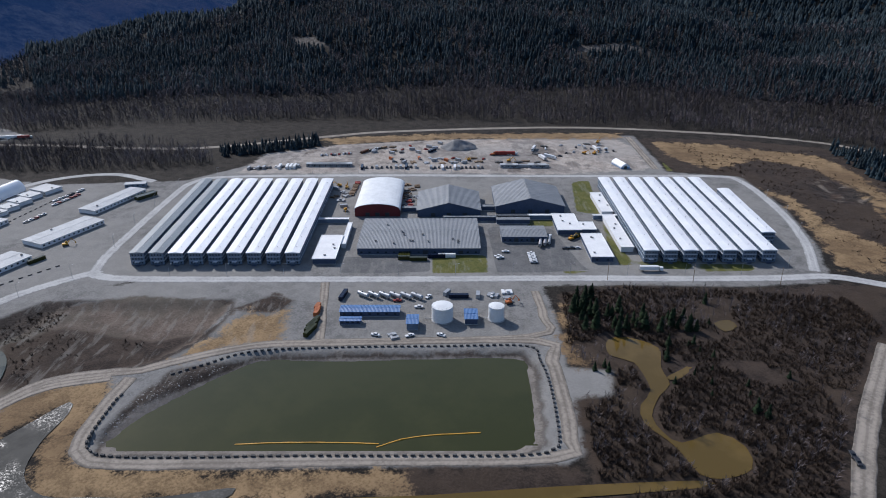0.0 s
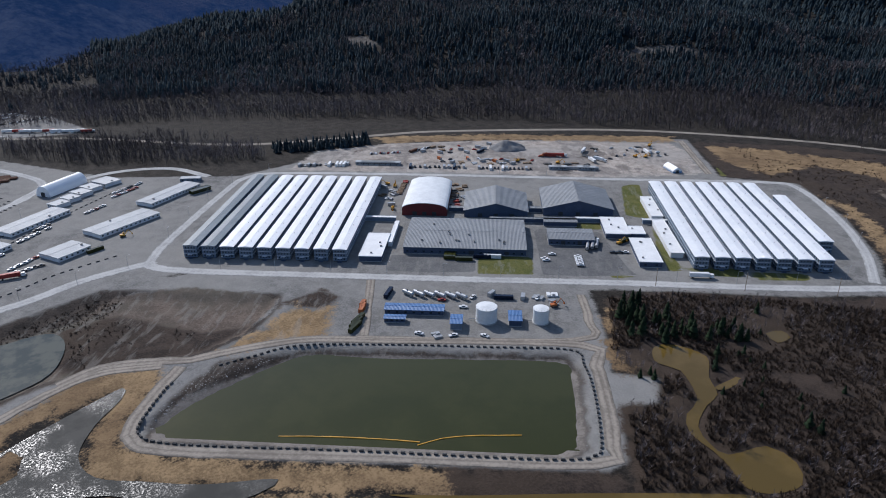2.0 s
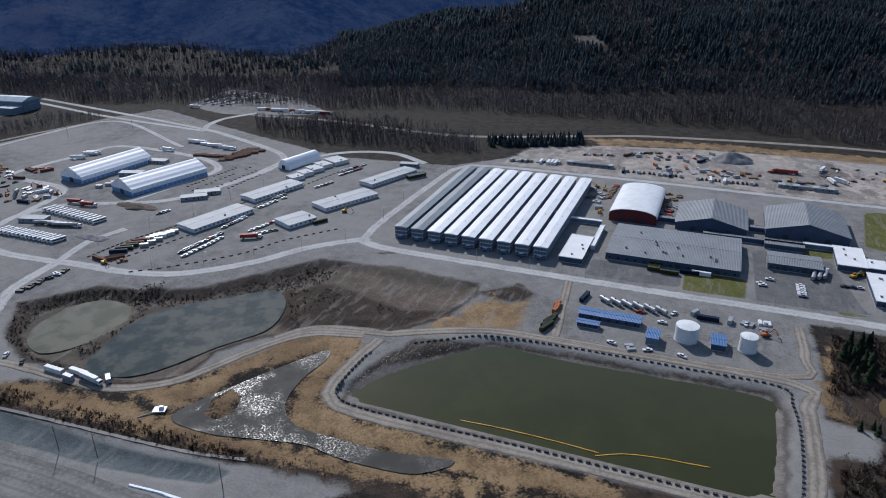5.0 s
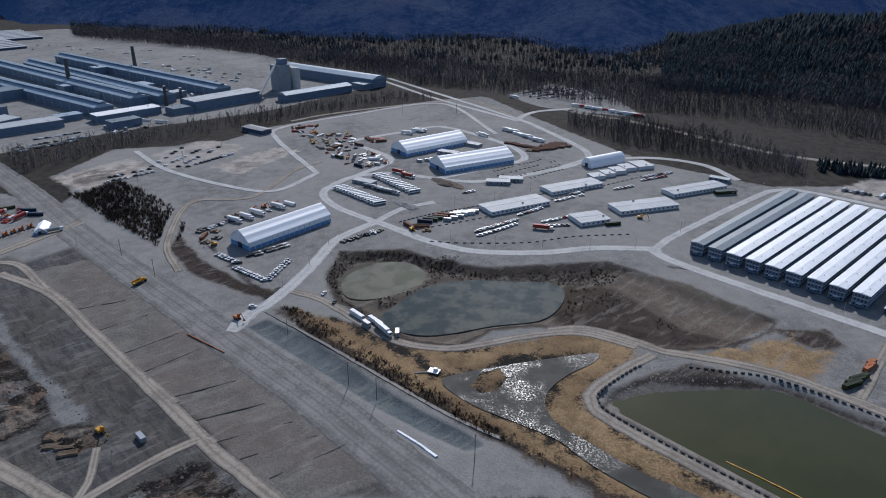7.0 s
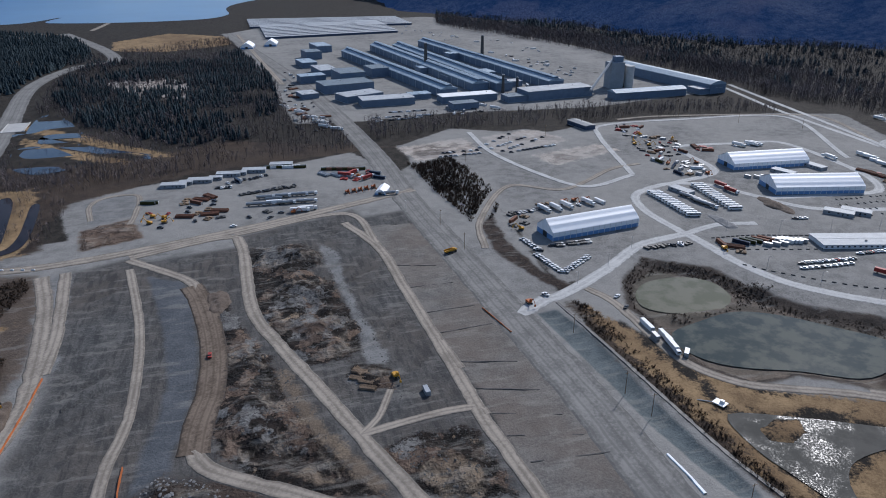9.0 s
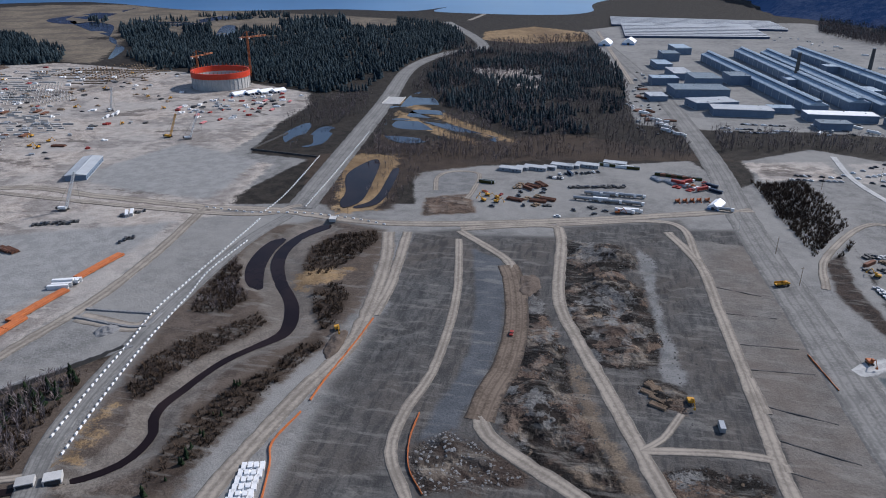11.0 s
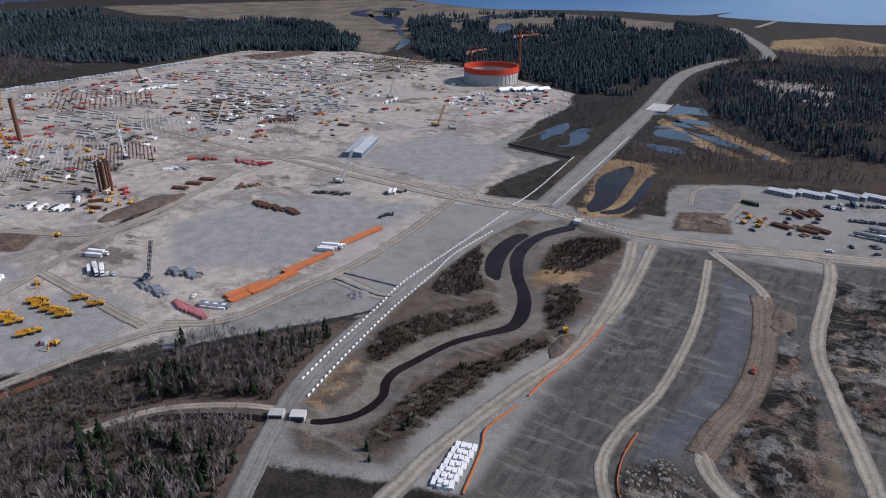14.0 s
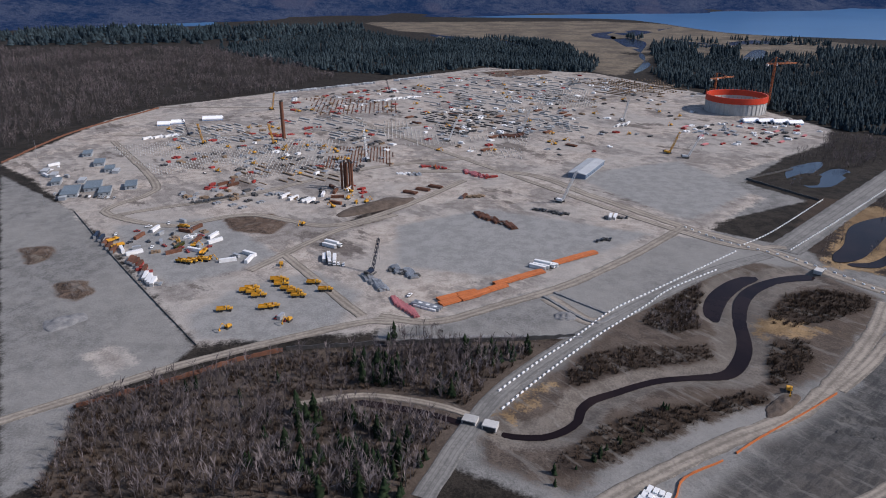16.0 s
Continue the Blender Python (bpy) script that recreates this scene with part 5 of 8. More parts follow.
fabric_hall("fabric_hall", "white and blue fabric storage hall on gravel", -551.5, 493.8, 28.5, 80.5, -5.7, 6.5, 14.0)
fabric_hall("fabric_hall", "white and blue fabric storage hall beside its twin", -476.0, 483.0, 31.4, 79.0, -13.8, 6.5, 14.0)
fabric_hall("fabric_hall", "white fabric storage hall with blue walls by the road bend", -445.4, 248.2, 22.5, 76.4, 6.7, 6.5, 14.0)
qa = [(7.5 * math.cos(a), 9.5 * math.sin(a)) for a in np.linspace(math.pi, 0, 15)]
ob = thing("quonset_hut", "white arched fabric shelter", "tent", pose(-388, 581, 0, 0, 0, -12))
part("membrane", profile_hall(qa, 45.0), "fabric_white", ob)
part("door", box(0, -22.6, 0, 4, 0.3, 4), "door_dark", ob)
shed("store_building", "dark grey store with a light roof", -742, 392, 36, 14, 5.0, 10, "wall_navy", "grey_roof", rise=1.0, windows=6)

# ---- smelter ----
def potroom(label, x0, y0, x1, y1, width, h, wall="wall_grey", roof="pale_roof", step=True):
    ln, turn = math.hypot(x1 - x0, y1 - y0), math.degrees(math.atan2(y1 - y0, x1 - x0))
    ob = thing("potroom", label, "building", pose((x0 + x1) / 2, (y0 + y1) / 2, 0, 0, 0, turn - 90))
    w = width / 2
    part("wall", box(0, 0, 0, width, ln, h * 0.68), wall, ob)
    part("roof", profile_hall([(-w - 0.6, h * 0.66), (-w - 0.6, h * 0.7), (-w * 0.25, h * 0.9), (w * 0.25, h * 0.9), (w + 0.6, h * 0.7), (w + 0.6, h * 0.66)], ln + 1), roof, ob)
    if step:
        mon = part("roof_monitor", box(0, 0, h * 0.88, width * 0.28, ln, h * 0.14), wall, ob)
        part("monitor_roof", profile_hall([(-w * 0.34, h * 1.02), (0, h * 1.1), (w * 0.34, h * 1.02)], ln + 0.6), roof, mon)
    for side in (-1, 1) if step else ():
        for i in range(int(ln / 24)):
            shared_part("pilaster", f"pil{h}", lambda: box(0, 0, 0, 0.6, 0.9, h * 0.66), "pale_roof", ob, pose(side * (w + 0.25), (i + 0.5) * 24 - ln / 2, 0))
    return ob


for a in ((-1383, 220, -954, 293), (-1450, 289, -983, 350), (-1437, 333, -973, 384), (-1485, 399, -969, 465)):
    potroom("very long grey-blue smelter shed with a ridge monitor", *a, 26, 17, "wall_blue", "smelter_roof")
for a in ((-1470, 420, -1000, 487), (-1340, 240, -1010, 300)):
    potroom("long pale shed alongside the smelter halls", *a, 12, 10, "wall_grey", "white_flat", False)
potroom("long sloping storage shed at the edge of the smelter", -1075, 642, -868, 674, 30, 20, "wall_blue", "smelter_roof", False)
potroom("grey storage shed in front of the smelter silo", -877, 507, -879, 621, 22, 14, "wall_blue", "smelter_roof", False)
for cx, cy, lx, ly, h, turn, roof in ((-925, 310, 24, 81, 9, 3, "white_flat"), (-915, 438, 34, 104, 13, 6, "pale_roof"), (-905, 372, 24, 30, 8, 5, "slate_roof"), (-1050, 160, 44, 76, 12, 10, "slate_roof"), (-975, 168, 34, 58, 9, 20, "pale_roof"), (-935, 198, 30, 72, 9, 2, "pale_roof"), (-1110, 175, 50, 40, 18, 9, "slate_roof"), (-1160, 230, 40, 30, 14, 9, "slate_roof"), (-880, 290, 20, 36, 8, 5, "slate_roof"), (-1200, 150, 60, 30, 10, 9, "pale_roof"), (-880, 660, 26, 40, 8, 5, "pale_roof"), (-1160, 310, 26, 20, 10, 8, "smelter_roof"), (-1240, 350, 22, 18, 12, 8, "pale_roof"), (-1080, 330, 30, 14, 8, 8, "pale_roof"), (-1100, 400, 34, 20, 9, 8, "smelter_roof"), (-1290, 400, 24, 20, 12, 8, "smelter_roof"), (-1010, 410, 20, 26, 8, 8, "pale_roof"), (-1010, 100, 30, 24, 7, 12, "pale_roof"), (-960, 250, 20, 30, 7, 5, "smelter_roof"), (-1290, 130, 50, 26, 9, 9, "smelter_roof"), (-1130, 120, 26, 40, 11, 9, "smelter_roof"), (-1380, 150, 40, 30, 14, 9, "slate_roof"), (-1480, 180, 60, 30, 12, 9, "smelter_roof")):
    shed("smelter_building", "blue-grey industrial building of the smelter", cx, cy, lx, ly, h, turn, "wall_blue", roof, windows=14, vents=2)
for x, y, r, h in ((-1183, 321, 3.5, 45), (-1231, 440, 3.5, 48), (-959, 376, 2.5, 26), (-942, 391, 2.5, 24)):
    ob = thing("smoke_stack", "dark steel smelter stack", "chimney", pose(x, y, 0))
    part("shaft", tube((0, 0, 0), (0, 0, h), r, 16, r * 0.7), "dark_steel", ob)
    part("rim", tube((0, 0, h), (0, 0, h + 1.2), r * 0.8, 16), "steel", ob)
ob = thing("silo_tower", "grey concrete silo tower with conveyor", "silo", pose(-953, 552, 0))
part("tower", box(0, 0, 0, 20, 22, 38), "wall_grey", ob)
part("headhouse", box(0, 4, 38, 12, 12, 8), "wall_blue", ob)
for k in (-1, 1):
    part("silo", tube((k * 7, 22, 0), (k * 7, 22, 32), 6.5, 20), "concrete", ob)
bm = bmesh.new()
add_tube(bm, (0, -6, 40), (60, -70, 10), 2.0, 6)
part("conveyor", bm, "wall_grey", ob)
for row, (x0, y0, x1, y1) in enumerate(((-2122, 60, -2090, 478), (-1700, 84, -1745, 401))):
    for k in range(9 if row else 7):
        dx = 34.0 * k
        potroom("far long shed with a white striped roof", x0 - dx * (1 if row else -1) * 0.9, y0, x1 - dx * (1 if row else -1) * 0.9, y1, 13, 7, "wall_navy", "pale_roof", False)
for x, y in ((-1560, 40), (-1590, 90)):
    fabric_hall("fabric_hall", "white fabric dome shelter by the smelter road", x, y, 24, 40, 80, 5, 13)

# ---- round tank under construction ----
ob = thing("gas_tank", "huge round concrete tank shell with an orange rim", "tank", pose(-975, -530, 0))
bm = bmesh.new()
for z0, z1, r in ((0, 17, 41.5),):
    n = 64
    rings = [[bm.verts.new((rr * math.cos(2 * math.pi * i / n), rr * math.sin(2 * math.pi * i / n), z)) for i in range(n)] for rr, z in ((r, z0), (r, z1), (r - 1.2, z1), (r - 1.2, z0))]
    for k in range(4):
        for i in range(n):
            bm.faces.new((rings[k][i], rings[k][(i + 1) % n], rings[(k + 1) % 4][(i + 1) % n], rings[(k + 1) % 4][i]))
part("shell", bm, "concrete", ob)
bm = bmesh.new()
rings = [[bm.verts.new((rr * math.cos(2 * math.pi * i / n), rr * math.sin(2 * math.pi * i / n), z)) for i in range(n)] for rr, z in ((42.6, 16), (42.6, 24), (40.2, 24), (40.2, 16))]
for k in range(4):
    for i in range(n):
        bm.faces.new((rings[k][i], rings[k][(i + 1) % n], rings[(k + 1) % 4][(i + 1) % n], rings[(k + 1) % 4][i]))
fw = part("formwork", bm, "crane_red", ob, "orange-red climbing formwork")
for i in range(40):
    a = 2 * math.pi * i / 40
    shared_part("buttress", "lng_rib", lambda: box(0, 0, 0, 0.6, 1.2, 17), "concrete", ob, pose(41.8 * math.cos(a), 41.8 * math.sin(a), 0, 0, 0, math.degrees(a)))
for i in range(48):
    a = 2 * math.pi * i / 48
    shared_part("guard_post", "lng_post", lambda: box(0, 0, 0, 0.5, 0.5, 3.0), "orange", ob, pose(42.2 * math.cos(a), 42.2 * math.sin(a), 24, 0, 0, math.degrees(a)))

# ---- woods ----
def cone_tier(n, r, z0, z1, jag, rnd):
    v = [(0, 0, z1)]
    for i in range(n):
        a = 2 * math.pi * (i + rnd.uniform(-0.3, 0.3)) / n
        rr = r * rnd.uniform(1 - jag, 1 + jag)
        v.append((rr * math.cos(a), rr * math.sin(a), z0 + rnd.uniform(-0.06, 0.03)))
    return v, [(0, i + 1, (i + 1) % n + 1) for i in range(n)]


def template(kind, seed):
    """A tree 1 high: vertices and triangles."""
    rnd = random.Random(seed)
    vs, fs = [], []

    def put(v, f):
        o = len(vs)
        vs.extend(v)
        fs.extend(tuple(i + o for i in t) for t in f)

    if kind == "conifer":
        for z0, z1, r in ((0.08, 0.62, 0.17), (0.36, 0.84, 0.125), (0.62, 1.0, 0.075)):
            put(*cone_tier(6, r, z0, z1, 0.35, rnd))
    elif kind == "conifer_far":
        for z0, z1, r in ((0.08, 0.72, 0.17), (0.45, 1.0, 0.11)):
            put(*cone_tier(5, r, z0, z1, 0.35, rnd))
    elif kind == "conifer_fine":
        z = 0.1
        while z < 0.93:
            r = 0.17 * (1 - z) ** 0.8 + 0.012
            put(*cone_tier(9, r * rnd.uniform(0.8, 1.15), z - 0.04, min(1.0, z + 0.16), 0.5, rnd))
            z += 0.075
    elif kind == "clod":
        put([(rnd.uniform(0.5, 1.0) * math.cos(k * 1.257), rnd.uniform(0.5, 1.0) * math.sin(k * 1.257), -0.1) for k in range(5)] + [(rnd.uniform(-0.2, 0.2), rnd.uniform(-0.2, 0.2), 0.7)], [(k, (k + 1) % 5, 5) for k in range(5)])
    elif kind == "bare":
        put([(-0.012, 0, 0), (0.012, 0, 0), (0, 0, 0.95)], [(0, 1, 2)])
        put([(0, -0.012, 0), (0, 0.012, 0), (0, 0, 0.95)], [(0, 1, 2)])
        for i in range(13):
            a, z = rnd.uniform(0, 6.28), rnd.uniform(0.22, 0.75)
            r, up = rnd.uniform(0.09, 0.24), rnd.uniform(0.12, 0.34)
            tx, ty, tz = r * math.cos(a), r * math.sin(a), min(1.0, z + up)
            w = 0.011
            put([(0, 0, z - 0.02), (tx * 0.5 - w * math.sin(a), ty * 0.5 + w * math.cos(a), z + up * 0.45), (tx, ty, tz), (tx * 0.5 + w * math.sin(a), ty * 0.5 - w * math.cos(a), z + up * 0.4)], [(0, 1, 2), (0, 2, 3)])
    else:
        for i in range(11):
            a, lean = rnd.uniform(0, 6.28), rnd.uniform(0.1, 0.62)
            h = rnd.uniform(0.55, 1.0)
            tx, ty = lean * math.cos(a), lean * math.sin(a)
            w = 0.045
            put([(tx * 0.1 - w * math.sin(a), ty * 0.1 + w * math.cos(a), 0), (tx * 0.1 + w * math.sin(a), ty * 0.1 - w * math.cos(a), 0), (tx, ty, h)], [(0, 1, 2)])
            put([(tx * 0.5, ty * 0.5, h * 0.4), (tx * 0.75 + 0.2 * math.sin(a + i), ty * 0.75 + 0.2 * math.cos(a + i), h * 0.8), (tx * 0.55, ty * 0.55, h * 0.5)], [(0, 1, 2)])
    return np.array(vs, float), np.array(fs, int)


TEMPLATES = {k: [template(k, s) for s in range(6)] for k in ("conifer", "conifer_far", "conifer_fine", "bare", "scrub", "clod")}


def keep_off(x, y, gap=3.0):
    """True where no road, water or building pad is in the way."""
    ok = np.ones(len(x), bool)
    for k, w, line in ROAD_LINES:
        near = (x > line[:, 0].min() - 20) & (x < line[:, 0].max() + 20) & (y > line[:, 1].min() - 20) & (y < line[:, 1].max() + 20) & ok
        if near.any():
            step = np.vstack([line[::2], line[-1]])
            ok[near] &= seg_dist(x[near], y[near], step) > w / 2 + gap
    for kind, z, pts in WATERS:
        ok &= poly_depth(x, y, pts, 5) < -1.0
    return ok


GLADES = [[(-272, 1271), (-232, 1255), (-196, 1208), (-173, 1190), (-203, 1189), (-242, 1214)], [(193, 1146), (236, 1164), (276, 1164), (334, 1140), (394, 1129), (322, 1125), (245, 1140), (191, 1136)]]


def wood(name, label, kind, mat, poly, spacing, h0, h1, seed, wide=1.0, clump=0.0):
    """Many trees of one kind over a polygon, as one object."""
    rnd = np.random.RandomState(seed)
    p = np.array(poly, float)
    lo, hi = p.min(0), p.max(0)
    n = int((hi - lo).prod() / spacing ** 2)
    x, y = rnd.uniform(lo[0], hi[0], n), rnd.uniform(lo[1], hi[1], n)
    ok = inside(x, y, poly)
    if clump:
        ok &= vnoise(x, y, 45, seed + 50) * 0.65 + vnoise(x, y, 14, seed + 51) * 0.35 > clump
    x, y = x[ok], y[ok]
    ok = keep_off(x, y)
    for glade in GLADES:
        ok &= ~inside(x, y, glade)
    x, y = x[ok], y[ok]
    z = ground_z(x, y) - 0.3
    h = rnd.uniform(h0, h1, len(x)) * (0.75 + 0.5 * vnoise(x, y, 60, seed + 9))
    turn, pick = rnd.uniform(0, 6.283, len(x)), rnd.randint(0, 6, len(x))
    V, F, o = [], [], 0
    for k, (tv, tf) in enumerate(TEMPLATES[kind]):
        s = pick == k
        m = int(s.sum())
        if not m:
            continue
        c, sn, hh = np.cos(turn[s])[:, None], np.sin(turn[s])[:, None], h[s][:, None]
        vx = (tv[None, :, 0] * c - tv[None, :, 1] * sn) * hh * wide + x[s][:, None]
        vy = (tv[None, :, 0] * sn + tv[None, :, 1] * c) * hh * wide + y[s][:, None]
        vz = tv[None, :, 2] * hh + z[s][:, None]
        V.append(np.stack([vx, vy, vz], -1).reshape(-1, 3))
        F.append((tf[None] + (np.arange(m) * len(tv))[:, None, None]).reshape(-1, 3) + o)
        o += m * len(tv)
    if not V:
        return
    V, F = np.vstack(V), np.vstack(F)
    me = bpy.data.meshes.new(name)
    me.vertices.add(len(V))
    me.vertices.foreach_set("co", V.ravel())
    me.loops.add(F.size)
    me.loops.foreach_set("vertex_index", F.ravel())
    me.polygons.add(len(F))
    me.polygons.foreach_set("loop_start", np.arange(0, F.size, 3))
    me.update()
    me.materials.append(MATS[mat])
    return tagged(new(name, me), label, "rubble" if kind == "clod" else "trees", kind="stuff")


def sector(az, near, far):
    pts = [(-math.sin(radians(a)) * d, math.cos(radians(a)) * d) for a, d in zip(az, near)]
    return pts + [(-math.sin(radians(a)) * d, math.cos(radians(a)) * d) for a, d in list(zip(az, far))[::-1]]


AZ = [-48, -40, -20, 0, 15, 22, 30, 38, 50, 62, 74]
EDGE = [880, 870, 880, 890, 905, 930, 960, 1010, 1130, 1500, 1950]
MIDDLE = [1450, 1450, 1500, 1500, 1480, 1450, 1450, 1500, 1600, 1800, 2150]
OUTER = [2700, 2700, 2700, 2700, 2500, 2000, 1780, 1780, 1880, 2050, 2330]
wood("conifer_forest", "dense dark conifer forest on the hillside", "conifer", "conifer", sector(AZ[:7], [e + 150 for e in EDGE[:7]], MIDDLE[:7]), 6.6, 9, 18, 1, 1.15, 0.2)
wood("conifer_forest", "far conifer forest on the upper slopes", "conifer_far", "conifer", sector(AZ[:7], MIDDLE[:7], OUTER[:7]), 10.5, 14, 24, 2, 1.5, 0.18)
wood("bare_forest", "leafless grey-brown woods at the foot of the hill", "bare", "bare_wood", sector(AZ, EDGE, [e + 210 for e in EDGE]), 5.0, 9, 16, 3, 1.25)
wood("bare_forest", "leafless woods between the conifers", "bare", "bare_wood", sector(AZ[:7], [e + 200 for e in EDGE[:7]], [e + 620 for e in EDGE[:7]]), 7, 11, 17, 4, 1.4, 0.44)
wood("valley_forest", "leafless valley woods before the mountains, haze in their colour", "bare", "hazed_wood", sector(AZ[6:], [e + 190 for e in EDGE[6:]], OUTER[6:]), 8.5, 8, 14, 5, 1.7, 0.1)
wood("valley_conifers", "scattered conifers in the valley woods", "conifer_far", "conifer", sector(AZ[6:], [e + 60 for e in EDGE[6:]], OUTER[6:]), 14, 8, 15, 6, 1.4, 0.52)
wood("marsh_scrub", "leafless brown scrub of the marsh", "scrub", "scrub_wood", [(75, 394), (115, 404), (185, 398), (250, 386), (251, 351), (227, 310), (196, 276), (159, 216), (62, 216), (65, 233), (65, 255), (67, 281), (83, 283), (89, 308), (66, 316), (68, 339)], 1.75, 1.6, 4, 21, 1.1, 0.27)
wood("marsh_trees", "thin leafless trees of the marsh", "bare", "bare_wood", [(75, 394), (115, 404), (185, 398), (250, 386), (251, 351), (227, 310), (196, 276), (159, 216), (62, 216), (65, 233), (65, 255), (67, 281), (83, 283), (89, 308), (66, 316), (68, 339)], 6, 5, 9, 22, 1.3, 0.42)
wood("marsh_conifers", "dark spruces at the edge of the marsh", "conifer_fine", "conifer_near", [(74, 376), (88, 394), (120, 396), (182, 390), (179, 365), (142, 345), (106, 342), (72, 345)], 7, 6, 12, 23, 1.2, 0.42)
wood("marsh_conifers", "scattered young spruces in the marsh", "conifer_fine", "conifer_near", [(72, 345), (99, 339), (182, 365), (189, 315), (169, 285), (157, 243), (119, 259), (70, 233), (73, 285)], 13, 4, 10, 24, 1.3, 0.5)
wood("bare_forest", "leafless wood strip below the highway", "bare", "bare_wood", [(-547, 727), (-439, 750), (-360, 748), (-257, 743), (-240, 676), (-281, 668), (-349, 656), (-470, 671), (-499, 664)], 5, 9, 14, 25, 1.2, 0)
wood("conifer_row", "row of dark young conifers by the highway", "conifer", "conifer", [(-245, 734), (-196, 757), (-144, 781), (-135, 752), (-188, 724), (-230, 707)], 5, 8, 13, 26, 1.2, 0)
wood("bare_forest", "leafless wood strip beyond the yard", "bare", "bare_wood", [(-495, 766), (-392, 791), (-256, 748), (-231, 686), (-326, 667), (-427, 649)], 5.5, 8, 13, 27, 1.2, 0.3)
wood("bare_thicket", "leafless thicket beside the rail line", "scrub", "scrub_wood", [(-640, 158), (-659, 203), (-569, 212), (-509, 200), (-472, 175), (-545, 161)], 2.6, 2.5, 6, 28, 1, 0)
wood("bare_forest", "brown leafless tree belt before the smelter", "bare", "bare_wood", [(-835, 145), (-845, 220), (-837, 274), (-835, 465), (-806, 655), (-730, 675), (-760, 486), (-762, 363), (-777, 251), (-747, 144)], 6, 7, 13, 29, 1.3, 0.25)
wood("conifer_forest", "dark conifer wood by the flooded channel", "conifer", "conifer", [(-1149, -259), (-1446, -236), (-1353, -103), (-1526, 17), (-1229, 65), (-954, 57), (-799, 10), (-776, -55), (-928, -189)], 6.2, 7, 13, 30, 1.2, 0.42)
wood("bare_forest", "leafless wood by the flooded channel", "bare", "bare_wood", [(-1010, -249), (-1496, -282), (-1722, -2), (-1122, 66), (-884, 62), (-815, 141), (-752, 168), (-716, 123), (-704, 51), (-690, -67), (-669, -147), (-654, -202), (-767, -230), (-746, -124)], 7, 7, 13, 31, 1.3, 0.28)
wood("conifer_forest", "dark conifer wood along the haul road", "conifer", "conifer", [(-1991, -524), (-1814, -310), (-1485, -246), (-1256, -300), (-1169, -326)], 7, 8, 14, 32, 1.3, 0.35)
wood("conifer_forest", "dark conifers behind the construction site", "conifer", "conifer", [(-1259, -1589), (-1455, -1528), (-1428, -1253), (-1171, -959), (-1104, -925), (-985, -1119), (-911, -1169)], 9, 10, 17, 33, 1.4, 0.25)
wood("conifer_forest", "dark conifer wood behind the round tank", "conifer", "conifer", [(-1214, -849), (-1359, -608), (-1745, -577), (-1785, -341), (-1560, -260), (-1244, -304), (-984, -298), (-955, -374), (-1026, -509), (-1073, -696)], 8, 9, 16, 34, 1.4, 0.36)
wood("conifer_island", "conifer grove on the tidal flats", "conifer", "conifer", [(-1826, -814), (-1951, -662), (-1721, -569), (-1600, -685)], 14, 14, 24, 35, 1.5, 0)
wood("conifer_island", "conifer grove on the tidal flats", "conifer", "conifer", [(-1609, -1135), (-1714, -1099), (-1515, -935), (-1413, -985)], 14, 14, 24, 36, 1.5, 0)
wood("conifer_island", "conifer grove on the tidal flats", "conifer", "conifer", [(-1665, -992), (-1714, -944), (-1499, -824), (-1460, -864)], 14, 14, 24, 37, 1.5, 0)
wood("bare_forest", "leafless shrubs beside the haul road", "bare", "bare_wood", [(-911, -374), (-976, -295), (-839, -268), (-761, -292), (-815, -331)], 6, 5, 10, 38, 1.3, 0.2)
wood("bare_forest", "leafless shrubs by the wetland", "bare", "bare_wood", [(-637, -263), (-686, -212), (-720, 12), (-658, -73), (-633, -139), (-516, -144), (-499, -153), (-494, -204)], 6, 4, 9, 39, 1.4, 0.42)
wood("conifer_forest", "far belt of dark conifers", "conifer", "conifer", [(-703, -1788), (-940, -1883), (-1245, -1946), (-1178, -1564), (-1499, -1411), (-1271, -1023), (-1125, -917), (-1017, -1115), (-797, -1131), (-736, -1241), (-694, -1455)], 10, 10, 18, 40, 1.5, 0.25)
wood("conifer_forest", "distant plain of dark conifers", "conifer", "conifer", [(-352, -2603), (-678, -2589), (-1336, -2088), (-1245, -1946), (-756, -1919), (-296, -2234)], 22, 16, 28, 41, 2.2, 0)
wood("bare_forest", "brown leafless flood plain wood", "bare", "bare_wood", [(-277, -2113), (-703, -1788), (-713, -1439), (-697, -1176), (-526, -1113), (-336, -1106), (-199, -1027), (-100, -940)], 9, 8, 15, 42, 1.7, 0.3)
wood("conifer_forest", "dark conifer wood beyond the round tank", "conifer", "conifer", [(-1630, -1147), (-1489, -879), (-1696, -802), (-1713, -604), (-1027, -344), (-982, -395), (-1053, -501), (-1251, -612), (-1108, -668), (-1161, -791)], 8.5, 9, 16, 43, 1.4, 0.32)
wood("bare_thicket", "grey-brown leafless undergrowth", "scrub", "scrub_wood", [(-40, -337), (-92, -327), (-147, -314), (-214, -267), (-261, -234), (-211, -218), (-185, -209), (-164, -198), (-132, -182), (-12, -279), (-30, -312)], 2.4, 1.8, 4.5, 44, 1.1, 0.2)
wood("bare_forest", "tall leafless alders above scrub", "bare", "bare_wood", [(-40, -337), (-92, -327), (-147, -314), (-214, -267), (-261, -234), (-211, -218), (-185, -209), (-164, -198), (-132, -182), (-12, -279), (-30, -312)], 4, 7, 13, 45, 1.3, 0.25)
